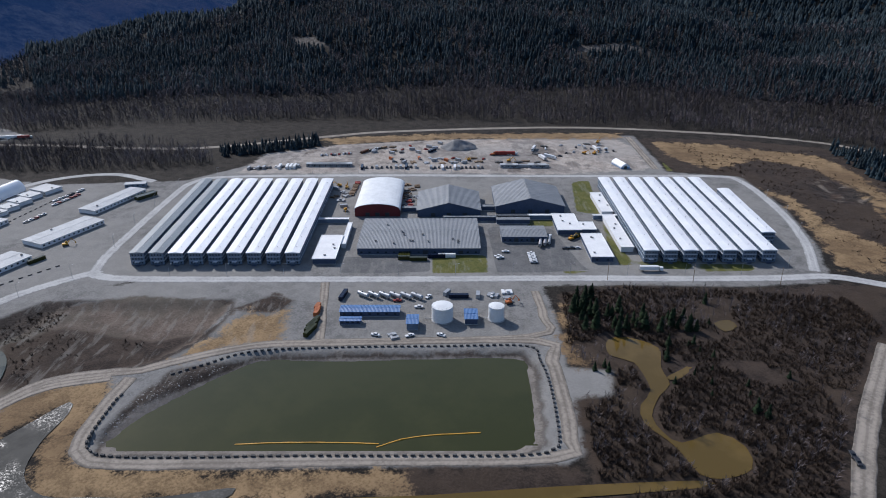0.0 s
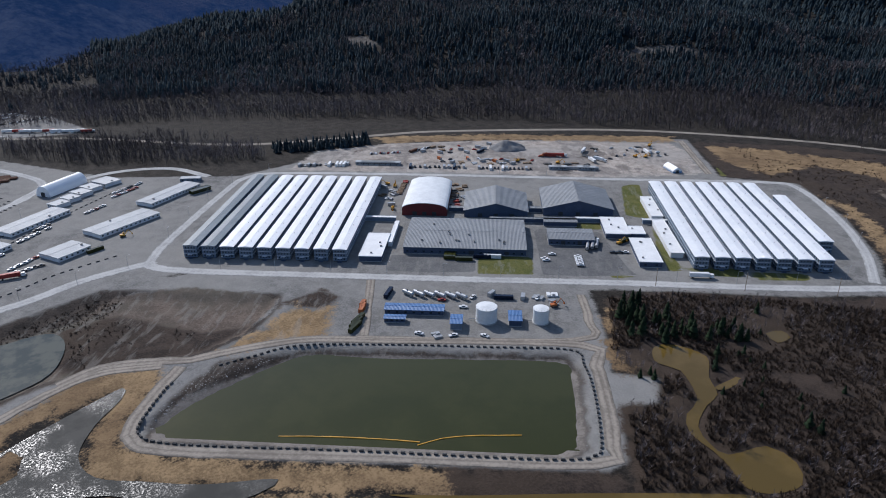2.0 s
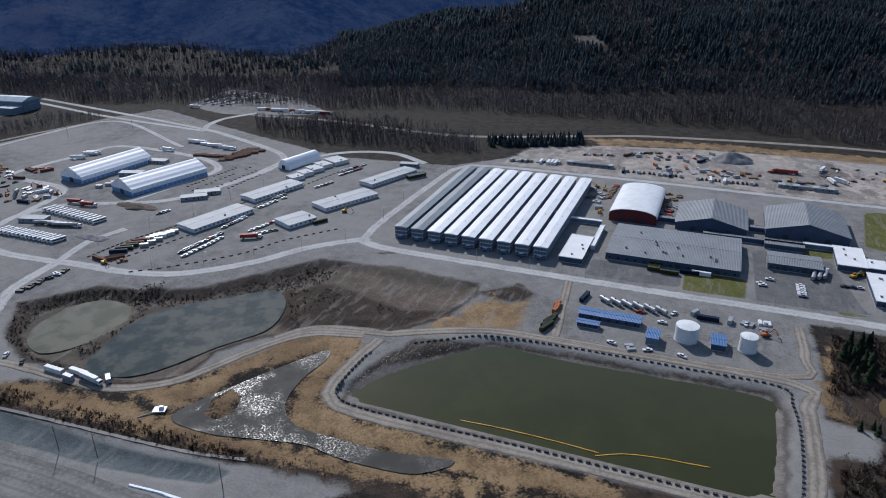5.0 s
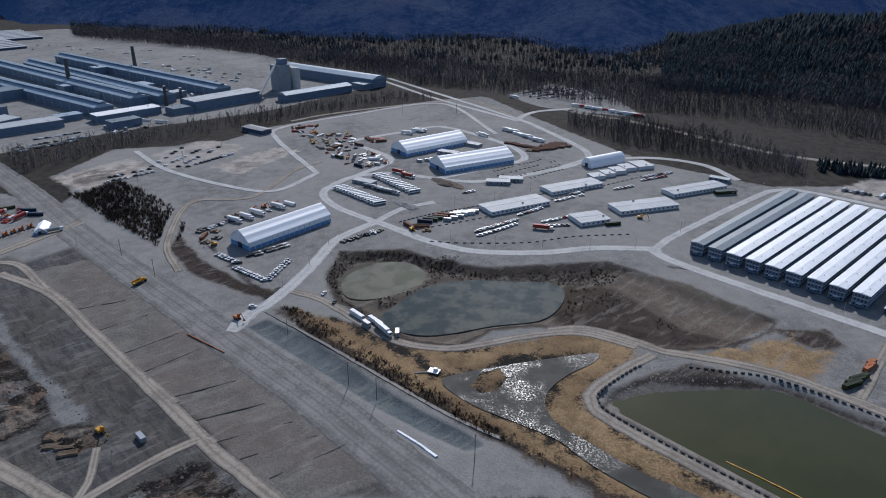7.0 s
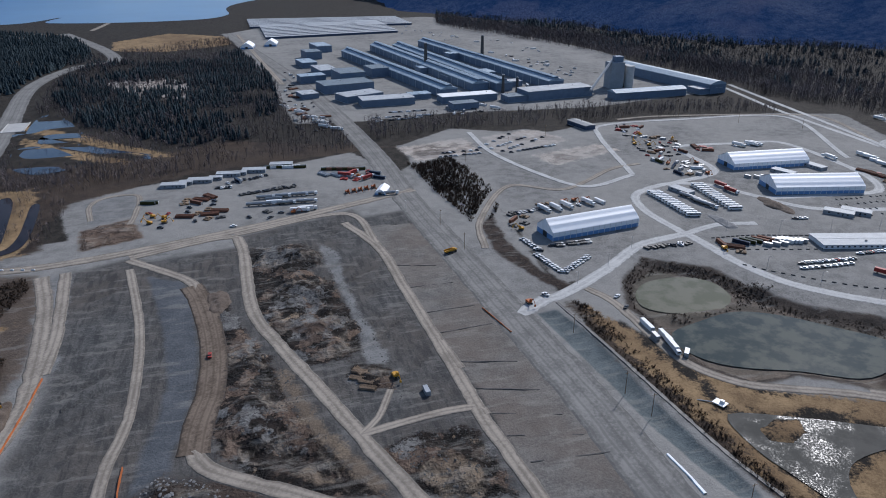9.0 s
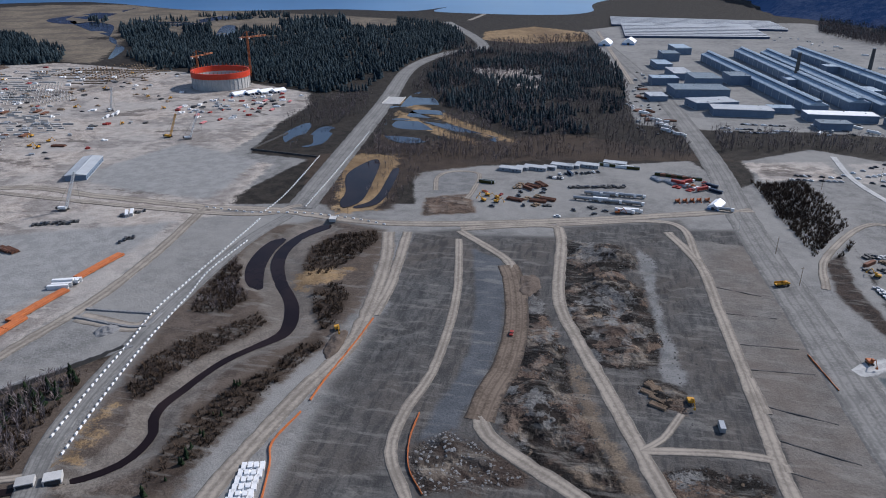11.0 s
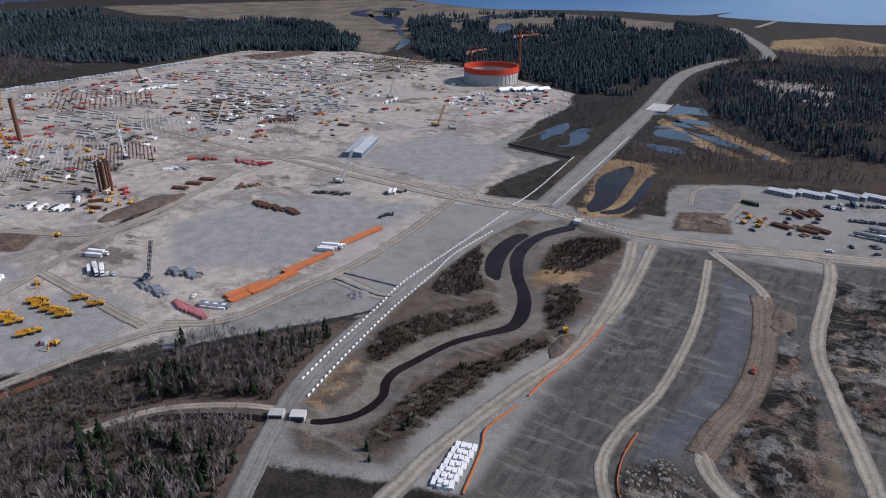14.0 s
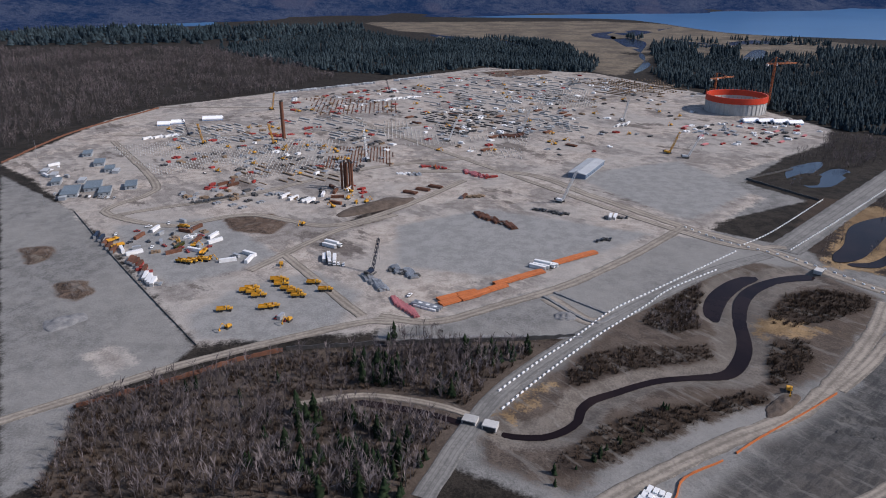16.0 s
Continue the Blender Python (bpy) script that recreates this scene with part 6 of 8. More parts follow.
wood("spruce_grove", "dark green spruces among bare trees", "conifer_fine", "conifer_near", [(-165, -302), (-219, -263), (-257, -235), (-219, -222), (-184, -239), (-154, -271)], 6.5, 6, 12, 46, 1.15, 0.38)
wood("spruce_grove", "dark green spruces by the creek", "conifer_fine", "conifer_near", [(-122, -265), (-137, -250), (-152, -224), (-161, -201), (-131, -182), (-101, -207), (-104, -242)], 6.5, 6, 13, 47, 1.3, 0.4)
wood("spruce_grove", "scattered spruces in the leafless wood", "conifer_fine", "conifer_near", [(-45, -334), (-144, -307), (-132, -263), (-90, -215), (-19, -273)], 24, 5, 10, 48, 1.2, 0.4)
wood("spruce_grove", "dark green spruces below the new road", "conifer_fine", "conifer_near", [(-191, -299), (-223, -286), (-218, -228), (-197, -220), (-169, -240), (-161, -263)], 7.5, 5, 11, 49, 1.15, 0.4)
wood("bare_forest", "leafless alders below the new road", "bare", "bare_wood", [(-191, -299), (-223, -286), (-218, -228), (-197, -220), (-169, -240), (-161, -263)], 4.2, 6, 11, 58, 1.3, 0.2)
wood("creek_scrub", "brown scrub on the creek banks", "scrub", "scrub_wood", [(-327, -216), (-352, -223), (-382, -229), (-406, -229), (-392, -215), (-367, -204), (-348, -189), (-328, -195)], 2.0, 1.2, 3.4, 500, 1.2, 0.3)
wood("creek_scrub", "brown scrub on the creek banks", "scrub", "scrub_wood", [(-251, -206), (-270, -211), (-294, -205), (-316, -188), (-335, -174), (-324, -166), (-308, -171), (-283, -185), (-264, -191), (-243, -194), (-241, -201)], 2.0, 1.2, 3.4, 501, 1.2, 0.3)
wood("creek_scrub", "brown scrub on the creek banks", "scrub", "scrub_wood", [(-399, -175), (-429, -179), (-457, -170), (-471, -143), (-457, -136), (-423, -143), (-393, -154), (-386, -165)], 2.0, 1.2, 3.4, 502, 1.2, 0.3)
wood("creek_scrub", "brown scrub on the creek banks", "scrub", "scrub_wood", [(-343, -146), (-372, -156), (-382, -142), (-364, -130), (-333, -127), (-321, -132)], 2.0, 1.2, 3.4, 503, 1.2, 0.3)
wood("creek_scrub", "brown scrub on the creek banks", "scrub", "scrub_wood", [(-317, -133), (-278, -147), (-255, -160), (-228, -165), (-195, -163), (-186, -155), (-198, -146), (-223, -145), (-255, -140), (-286, -132), (-308, -126)], 2.0, 1.2, 3.4, 504, 1.2, 0.3)
wood("creek_alders", "leafless alders on the creek bank", "bare", "bare_wood", [(-327, -216), (-352, -223), (-382, -229), (-406, -229), (-392, -215), (-367, -204), (-348, -189), (-328, -195)], 4.5, 4, 7, 510, 1.4, 0.2)
wood("spruce_grove", "young spruces along the creek bank", "conifer_fine", "conifer_near", [(-265, -156), (-243, -156), (-215, -156), (-187, -160), (-168, -150), (-193, -152), (-232, -148), (-263, -145)], 5.5, 3, 7, 511, 1.3, 0.3)
wood("bank_scrub", "dark brown dead brush along the railway bank", "scrub", "scrub_wood", [(-343, 184), (-334, 190), (-295, 193), (-249, 192), (-212, 191), (-186, 193), (-165, 194), (-168, 186), (-198, 185), (-237, 183), (-280, 181), (-312, 178)], 1.7, 0.8, 2.2, 520, 1.2, 0.15)
wood("wetland_brush", "leafless brush standing in the wetland", "bare", "bare_wood", [(-767, -251), (-840, -223), (-846, -146), (-748, -73), (-693, -61), (-644, -152), (-670, -206)], 6, 4, 9, 530, 1.5, 0.3)
wood("wetland_brush", "leafless brush beside the haul road", "bare", "bare_wood", [(-804, -361), (-923, -344), (-961, -298), (-800, -284), (-704, -275), (-659, -296)], 6, 4, 9, 531, 1.5, 0.25)
wood("creek_scrub", "dead brush along the pond bank", "scrub", "scrub_wood", [(-339, 184), (-301, 191), (-233, 194), (-161, 197), (-97, 203), (-77, 202), (-97, 192), (-155, 190), (-233, 183), (-285, 179)], 2.6, 1, 2.6, 52, 1.1, 0.35)
wood("creek_scrub", "dead brush on the basin rim", "scrub", "scrub_wood", [(-386, 259), (-357, 292), (-291, 310), (-245, 374), (-227, 375), (-228, 354), (-283, 300), (-315, 285), (-347, 283), (-366, 260), (-354, 233), (-325, 218), (-285, 221), (-258, 219), (-264, 213), (-302, 209), (-354, 225)], 1.8, 0.8, 2.2, 53, 1.2, 0.15)
wood("creek_scrub", "dead brush on the bank between pools", "scrub", "scrub_wood", [(-320, 314), (-332, 306), (-318, 277), (-311, 252), (-314, 232), (-301, 228), (-299, 254), (-307, 282)], 1.8, 0.8, 2, 521, 1.2, 0.1)
wood("creek_scrub", "brown brush in the dry basin", "scrub", "scrub_wood", [(-241, 334), (-221, 356), (-164, 341), (-141, 348), (-154, 321), (-213, 292)], 2.8, 0.8, 2, 54, 1.2, 0.45)
wood("bare_thicket", "brown thicket by the smelter parking", "scrub", "scrub_wood", [(-475, 167), (-652, 157), (-646, 178), (-549, 203), (-491, 177)], 2.6, 2, 5, 55, 1.1, 0.2)
wood("heath", "dry heath of the back field", "scrub", "scrub_wood", [(261, 761), (397, 730), (424, 644), (298, 427), (286, 477), (298, 579), (289, 641), (258, 660)], 5, 0.8, 2.2, 56, 1.6, 0.42)
wood("conifer_row", "dark conifers beyond the back field", "conifer", "conifer", [(421, 768), (465, 714), (404, 610), (407, 703)], 6, 8, 14, 57, 1.2, 0.3)
wood("conifer_island", "conifer grove on the tidal flats", "conifer", "conifer", [(-1740, -1208), (-1864, -1144), (-1763, -999), (-1574, -1024)], 14, 10, 16, 59, 1.5, 0.3)
wood("conifer_island", "conifer grove on the tidal flats", "conifer", "conifer", [(-1924, -1093), (-2067, -891), (-1963, -830), (-1800, -1004)], 14, 10, 16, 60, 1.5, 0.2)
wood("conifer_island", "conifer grove on the tidal flats", "conifer", "conifer", [(-1791, -1385), (-1797, -1287), (-1704, -1238), (-1687, -1293)], 14, 10, 16, 61, 1.5, 0)
wood("rubble_field", "scattered clods and stones on stripped ground", "clod", "soil_dark", [(-351, -7), (-323, 9), (-270, 20), (-224, 32), (-210, 43), (-221, 5), (-257, -21), (-283, -25), (-298, -15)], 2.3, 0.3, 1.3, 70, 1.2, 0.38)
wood("rubble_field", "scattered clods and stones on stripped ground", "clod", "soil_dark", [(-480, -2), (-479, 30), (-455, 47), (-391, 49), (-322, 50), (-318, 26), (-360, 5), (-424, -5)], 2.6, 0.3, 1.3, 71, 1.2, 0.38)
wood("rubble_field", "scattered clods and stones on stripped ground", "clod", "soil_dark", [(-309, 36), (-304, 71), (-273, 69), (-259, 49), (-257, 33)], 2.6, 0.3, 1.3, 72, 1.2, 0.38)
wood("rubble_field", "scattered clods and stones on stripped ground", "clod", "soil_dark", [(-249, 47), (-247, 89), (-223, 96), (-194, 96), (-206, 56), (-218, 50)], 2.3, 0.3, 1.3, 73, 1.2, 0.38)
wood("rubble_field", "scattered clods and stones on stripped ground", "clod", "gravel_heap", [(-232, -61), (-249, -48), (-237, -19), (-224, -6), (-208, -49), (-219, -57)], 1.9, 0.3, 1.3, 76, 1.2, 0.38)
wood("rubble_field", "scattered clods and stones on stripped ground", "clod", "soil_dark", [(-495, -2), (-513, 74), (-280, 87), (-263, 41), (-357, 9)], 3.6, 0.3, 1.3, 77, 1.2, 0.38)
wood("rubble_field", "grey rock armour on the pond bank", "clod", "gravel_heap", [(-163, 291), (-144, 308), (-114, 313), (-99, 322), (-97, 316), (-112, 308), (-134, 287), (-147, 273), (-149, 256), (-149, 246), (-155, 250)], 1.6, 0.5, 1.2, 81, 1.2, 0.2)
wood("rubble_field", "grey rock armour on the pond bank", "clod", "gravel_heap", [(-100, 323), (41, 326), (47, 310), (45, 251), (35, 243), (40, 251), (42, 308), (39, 319), (-94, 317)], 1.9, 0.4, 1, 82, 1.2, 0.25)


# ---- kit of loose things ----
def wheels(ob, xs, y, r, w=0.35):
    """Each axle with its pair of wheels."""
    for x in xs:
        def make():
            bm = tube((0, -y - w / 2, 0), (0, -y + w / 2, 0), r, 10)
            add_tube(bm, (0, y - w / 2, 0), (0, y + w / 2, 0), r, 10)
            add_tube(bm, (0, -y, 0), (0, y, 0), 0.08, 4)
            return bm
        shared_part("wheel_axle", f"axle{r}{y}", make, "rubber", ob, pose(x, 0, r))


def pickup(paint, label):
    ob = thing("pickup_truck", label, "car", group="parked pickups")
    bm = bevelled(box(0.2, 0, 0.55, 5.4, 1.95, 0.65), 0.1)
    add_box(bm, 2.0, 0, 1.15, 1.5, 1.8, 0.12, 0.9)
    add_box(bm, 0.35, 0, 1.76, 1.8, 1.45, 0.12, 0.95)
    part("body", bm, paint, ob)
    part("cabin", box(0.35, 0, 1.18, 2.2, 1.75, 0.6, 0.8), "glass", ob)
    wheels(ob, (-1.55, 1.95), 0.88, 0.4)
    return ob


def plain_car(paint, label):
    ob = thing("car", label, "car", group="cars on the far parking")
    bm = bevelled(box(0, 0, 0.3, 4.9, 1.9, 0.75), 0.12)
    add_box(bm, -0.2, 0, 1.6, 2.0, 1.3, 0.1)
    part("body", bm, paint, ob)
    part("cabin", box(-0.2, 0, 1.04, 2.7, 1.7, 0.62, 0.75), "glass", ob)
    return ob


def bus(label="white crew bus with dark windows"):
    ob = thing("bus", label, "bus", group="crew buses")
    bd = part("body", bevelled(box(0, 0, 0.45, 11.5, 2.55, 2.75), 0.15), "paint_white", ob)
    for s in (-1, 1):
        part("window_band", box(0, s * 1.285, 1.75, 10.4, 0.04, 0.95), "glass", bd)
    part("windscreen", box(5.75, 0, 1.5, 0.06, 2.2, 1.3), "glass", bd)
    part("roof_hatch", box(1.5, 0, 3.19, 1.4, 1.0, 0.14), "paint_silver", bd)
    wheels(ob, (-3.4, 3.9), 1.1, 0.5)
    return ob


def lorry(paint, label, tank=False):
    ob = thing("lorry", label, "truck", group="parked lorries")
    part("chassis", box(-0.5, 0, 0.9, 15.5, 1.0, 0.25), "dark_steel", ob)
    if tank:
        part("tank", tube((-8, 0, 2.35), (4.5, 0, 2.35), 1.2, 14), paint, ob)
    else:
        t = part("trailer", bevelled(box(-1.8, 0, 1.2, 12.6, 2.5, 2.7), 0.06), paint, ob)
        part("trailer_door", box(-8.13, 0, 1.3, 0.06, 2.3, 2.5), "paint_silver", t)
    cb = part("cab", bevelled(box(6.3, 0, 0.7, 2.4, 2.4, 2.4), 0.15), "paint_white", ob)
    part("windscreen", box(7.5, 0, 1.9, 0.08, 2.0, 0.9), "glass", cb)
    wheels(ob, (-5.9, 5.6), 1.0, 0.5)
    return ob


def container(paint, label, ln=12.2, category="container"):
    ob = thing("shipping_container", label, category, group="site containers")
    n = int(ln / 0.8)
    xs = [(-ln / 2 + ln * (i + f) / n, 1.22 - d) for i in range(n) for f, d in ((0.0, 0.0), (0.4, 0.0), (0.5, 0.07), (0.9, 0.07))] + [(ln / 2, 1.22)]
    edge = [(x, -y) for x, y in xs] + [(x, y) for x, y in reversed(xs)]
    bm = bmesh.new()
    lo, hi = [bm.verts.new((x, y, 0.0)) for x, y in edge], [bm.verts.new((x, y, 2.6)) for x, y in edge]
    for i in range(len(edge)):
        j = (i + 1) % len(edge)
        bm.faces.new((lo[i], lo[j], hi[j], hi[i]))
    bm.faces.new(hi)
    bm.faces.new(lo[::-1])
    part("body", bm, paint, ob)
    part("door", bevelled(box(ln / 2 + 0.04, 0, 0.2, 0.08, 2.3, 2.3), 0.02), "paint_silver", ob)
    return ob


def dump_truck():
    ob = thing("dump_truck", "yellow articulated dump truck on gravel", "truck", group="yellow dump trucks")
    bm = box(-1.8, 0, 1.5, 5.6, 3.0, 0.4)
    for s in (-1, 1):
        add_box(bm, -1.8, s * 1.45, 1.8, 5.8, 0.16, 1.2)
    add_box(bm, 1.0, 0, 1.8, 0.16, 3.0, 1.5)
    part("tipper_body", bm, "yellow", ob)
    part("chassis", box(0, 0, 0.9, 9.2, 1.2, 0.55), "dark_steel", ob)
    cb = part("cab", bevelled(box(2.6, 0, 1.4, 1.7, 2.2, 1.9), 0.12), "yellow", ob)
    part("windscreen", box(3.47, 0, 2.2, 0.08, 1.9, 0.8), "glass", cb)
    part("bonnet", bevelled(box(4.3, 0, 1.4, 1.9, 2.0, 1.0), 0.15), "yellow", ob)
    wheels(ob, (-3.3, -1.6, 3.7), 1.35, 0.85, 0.7)
    return ob


def excavator(paint="yellow", label="yellow excavator with its arm folded"):
    ob = thing("excavator", label, "excavator", group="excavators")
    bm = bevelled(box(0, -1.2, 0, 4.2, 0.6, 0.95), 0.2)
    add_box(bm, 0, 1.2, 0, 4.2, 0.6, 0.95, 0.9)
    part("undercarriage", bm, "dark_steel", ob)
    bm = bevelled(box(-0.4, 0, 1.1, 3.6, 2.7, 1.2), 0.15)
    add_box(bm, 0.7, 0.8, 2.2, 1.5, 1.0, 1.2, 0.9)
    up = part("upper_body", bm, paint, ob)
    bm = tube((1.2, 0, 1.6), (4.2, 0, 5.2), 0.32, 6, 0.24)
    add_tube(bm, (4.2, 0, 5.2), (6.6, 0, 2.2), 0.24, 6, 0.18)
    add_box(bm, 6.6, 0, 1.2, 1.0, 1.1, 1.1, 0.6)
    part("arm", bm, paint, up)
    return ob


def lattice(bm, p, q, w, bays, r=0.12):
    p, q = Vector(p), Vector(q)
    m = (q - p).to_track_quat("Z", "Y").to_matrix()
    cs = [m @ Vector((sx * w / 2, sy * w / 2, 0)) for sx, sy in ((-1, -1), (1, -1), (1, 1), (-1, 1))]
    for c in cs:
        add_tube(bm, p + c, q + c, r, 4)
    for b in range(bays):
        u, v = p.lerp(q, b / bays), p.lerp(q, (b + 1) / bays)
        for k in range(4):
            add_tube(bm, u + cs[k], v + cs[(k + 1) % 4], r * 0.6, 3)


def tower_crane(h, jib, turn_to):
    ob = thing("tower_crane", "orange tower crane beside the round tank", "crane")
    bm = bmesh.new()
    lattice(bm, (0, 0, 0), (0, 0, h), 2.2, int(h / 3.5), 0.28)
    part("mast", bm, "orange", ob)
    bm = bmesh.new()
    a = radians(turn_to)
    d = Vector((math.cos(a), math.sin(a), 0))
    lattice(bm, Vector((0, 0, h)) - d * 14, Vector((0, 0, h)) + d * jib, 1.6, int(jib / 4), 0.24)
    part("jib", bm, "orange", ob)
    bm = bmesh.new()
    lattice(bm, (0, 0, h), (0, 0, h + 9), 1.2, 3, 0.2)
    add_tube(bm, (0, 0, h + 9), Vector((0, 0, h + 0.8)) + d * jib * 0.7, 0.12, 4)
    add_tube(bm, (0, 0, h + 9), Vector((0, 0, h + 0.8)) - d * 12, 0.12, 4)
    part("tower_head", bm, "orange", ob)
    part("counterweight", box(-d.x * 12, -d.y * 12, h - 3, 3, 3, 3), "concrete", ob)
    part("operator_cab", box(d.x * 2.5, d.y * 2.5, h - 2.6, 2, 2, 2.4), "paint_white", ob)
    part("footing", box(0, 0, 0, 7, 7, 0.8), "concrete", ob)
    return ob


def crawler_crane(boom=36, paint="paint_white", label="white crawler crane with raised lattice boom"):
    ob = thing("crawler_crane", label, "crane", group="crawler cranes")
    for s in (-1, 1):
        part("crawler", bevelled(box(0, s * 2.3, 0, 7.5, 1.0, 1.3), 0.3), "dark_steel", ob)
    up = part("upper_body", bevelled(box(-1.2, 0, 1.4, 7.5, 3.2, 1.9), 0.15), paint, ob)
    part("counterweight", box(-4.6, 0, 1.5, 1.4, 4.0, 2.0), "dark_steel", up)
    part("cab", box(2.0, 1.9, 1.6, 2.0, 1.1, 1.9), "glass", up)
    bm = bmesh.new()
    tip = (boom * 0.42, 0, boom * 0.9)
    lattice(bm, (2.4, 0, 2.2), tip, 1.5, int(boom / 3), 0.2)
    part("boom", bm, paint, up)
    bm = tube(tip, (-4.0, 0, 3.4), 0.08, 4)
    add_tube(bm, tip, (tip[0], 0, 5), 0.06, 4)
    part("cable", bm, "dark_steel", up)
    return ob


def pipe_stack(paint, label, ln=14.0, n=7, layers=2, r=0.45, name="pipe_stack"):
    ob = thing(name, label, "pipes", group=name + "s")
    bm = box(-0.35 * ln, 0, 0, 0.3, n * 2 * r, 0.25)
    add_box(bm, 0.35 * ln, 0, 0, 0.3, n * 2 * r, 0.25)
    part("sleepers", bm, "timber", ob)
    for j in range(layers):
        bm = bmesh.new()
        for i in range(n - j):
            y, z, e = (i - (n - j - 1) / 2) * 2 * r, 0.25 + r + j * r * 1.73, 0.25 * ((i * 7) % 3)
            add_tube(bm, (-ln / 2 - e, y, z), (ln / 2 - e, y, z), r, 8)
        tagged(part("pipe_layer", bm, paint, ob), kind="stuff")
    return ob


STACK_PAINT = {"matr": "red", "mats": "steel", "matt": "timber", "matw": "paint_white", "matd": "dark_steel"}


def material_stack(paint, label, lx=5.0, ly=2.4, h=1.3, n=3):
    """Wrapped bundles side by side, one laid on top."""
    ob = thing("material_stack", label, "building material", group="stacked materials")
    for i in range(n):
        part("crate", box(0.12 * (i % 2), (i - (n - 1) / 2) * ly, 0.0, lx * (1 - 0.12 * (i % 2)), ly * 0.86, h * (1 - 0.2 * ((i * 2) % 3)), 0.97), paint, ob)
    part("crate", box(0.6, 0.2, h, lx * 0.5, ly * 0.8, h * 0.5, 0.95), paint, ob)
    return ob


def spread_stacks():
    """The many far stacks of material, joined by colour."""
    for kind, paint in STACK_PAINT.items():
        bm, rnd = bmesh.new(), random.Random(9)
        for q, x, y, turn in HEAPED:
            if q != kind:
                continue
            first = len(bm.verts)
            lx, ly = rnd.uniform(3, 9), rnd.uniform(2, 4)
            for i in range(3):
                add_box(bm, rnd.uniform(-1.5, 1.5), (i - 1) * ly * 0.8, 0.0, lx * rnd.uniform(0.6, 1), ly * 0.75, rnd.uniform(0.7, 2.2), 0.97)
            bm.verts.ensure_lookup_table()
            bmesh.ops.transform(bm, matrix=pose(x, y, 0, 0, 0, turn), verts=bm.verts[first:])
        me = bpy.data.meshes.new("stacked_materials")
        bm.to_mesh(me)
        bm.free()
        me.materials.append(MATS[paint])
        tagged(new("stacked_materials", me), "far scattered stacks of building material", "building material", kind="stuff")


def spread_cars():
    """The many cars of the far parking lots, joined by colour."""
    for paint in sorted(set(FAR_CAR.values())):
        bm = bmesh.new()
        for q, x, y, turn in FAR_CARS:
            if q == paint:
                first = len(bm.verts)
                add_box(bm, 0, 0, 0.25, 4.9, 1.9, 0.8, 0.95)
                add_box(bm, -0.3, 0, 1.05, 2.7, 1.7, 0.6, 0.75)
                bm.verts.ensure_lookup_table()
                z = float(hill(np.array([x]), np.array([y]))[0])
                bmesh.ops.transform(bm, matrix=pose(x, y, z, 0, 0, turn), verts=bm.verts[first:])
        me = bpy.data.meshes.new("parked_cars")
        bm.to_mesh(me)
        bm.free()
        me.materials.append(MATS[paint])
        tagged(new("parked_cars", me), "many small cars on far parking lots", "cars", kind="stuff")


def foundations(label, poly, gap, length, seed, mat="concrete", turn=0.18):
    """Rows of low foundation walls in a building grid."""
    rnd = random.Random(seed)
    p = np.array(poly, float)
    c, r = p.mean(0), np.abs(p - p.mean(0)).max() * 1.4
    ca, sa = math.cos(turn), math.sin(turn)
    V, F = [], []
    for u in np.arange(-r, r, gap):
        v = -r
        while v < r:
            ln = length * rnd.uniform(0.5, 1.3)
            x, y = c[0] + u * ca - (v + ln / 2) * sa, c[1] + u * sa + (v + ln / 2) * ca
            if rnd.random() < 0.65 and inside(np.array([x]), np.array([y]), poly)[0]:
                o, h, w = len(V), rnd.uniform(0.6, 1.8), rnd.uniform(0.8, 2.2)
                for zz in (0, h):
                    for a, b in ((-w / 2, -ln / 2), (w / 2, -ln / 2), (w / 2, ln / 2), (-w / 2, ln / 2)):
                        V.append((x + a * ca - b * sa, y + a * sa + b * ca, zz))
                F += [(o + 4, o + 5, o + 6, o + 7)] + [(o + i, o + (i + 1) % 4, o + 4 + (i + 1) % 4, o + 4 + i) for i in range(4)]
            v += ln + rnd.uniform(2, 10)
    tagged(new("foundation_walls", mesh_of("foundation_walls", V, F, MATS[mat])), label, "foundations", kind="stuff")


def site_cabin(label="grey site cabin block", lx=12.0, ly=6.0):
    ob = thing("site_cabin", label, "cabin", group="site cabins")
    part("wall", box(0, 0, 0, lx, ly, 2.9), "wall_grey", ob)
    part("roof", box(0, 0, 2.9, lx + 0.3, ly + 0.3, 0.25), "pale_roof", ob)
    for k in (-0.3, 0, 0.3):
        for s in (-1, 1):
            shared_part("window", "cab_win", lambda: box(0, 0, 0, 1.4, 0.1, 1.0), "glass", ob, pose(k * lx, s * (ly / 2 + 0.02), 1.2))
    part("door", box(lx * 0.15, -ly / 2 - 0.03, 0.2, 1.0, 0.1, 2.1), "door_dark", ob)
    return ob


def lamp_post(h=9.0):
    ob = thing("street_lamp", "galvanised street lamp on a tall pole", "lamp", group="street lamps")
    part("pole", tube((0, 0, 0), (0, 0, h), 0.13, 6, 0.08), "paint_silver", ob)
    part("arm", tube((0, 0, h - 0.1), (2.0, 0, h + 0.2), 0.06, 4), "paint_silver", ob)
    part("lamp_head", box(2.2, 0, h + 0.08, 0.8, 0.35, 0.16), "paint_silver", ob)
    return ob


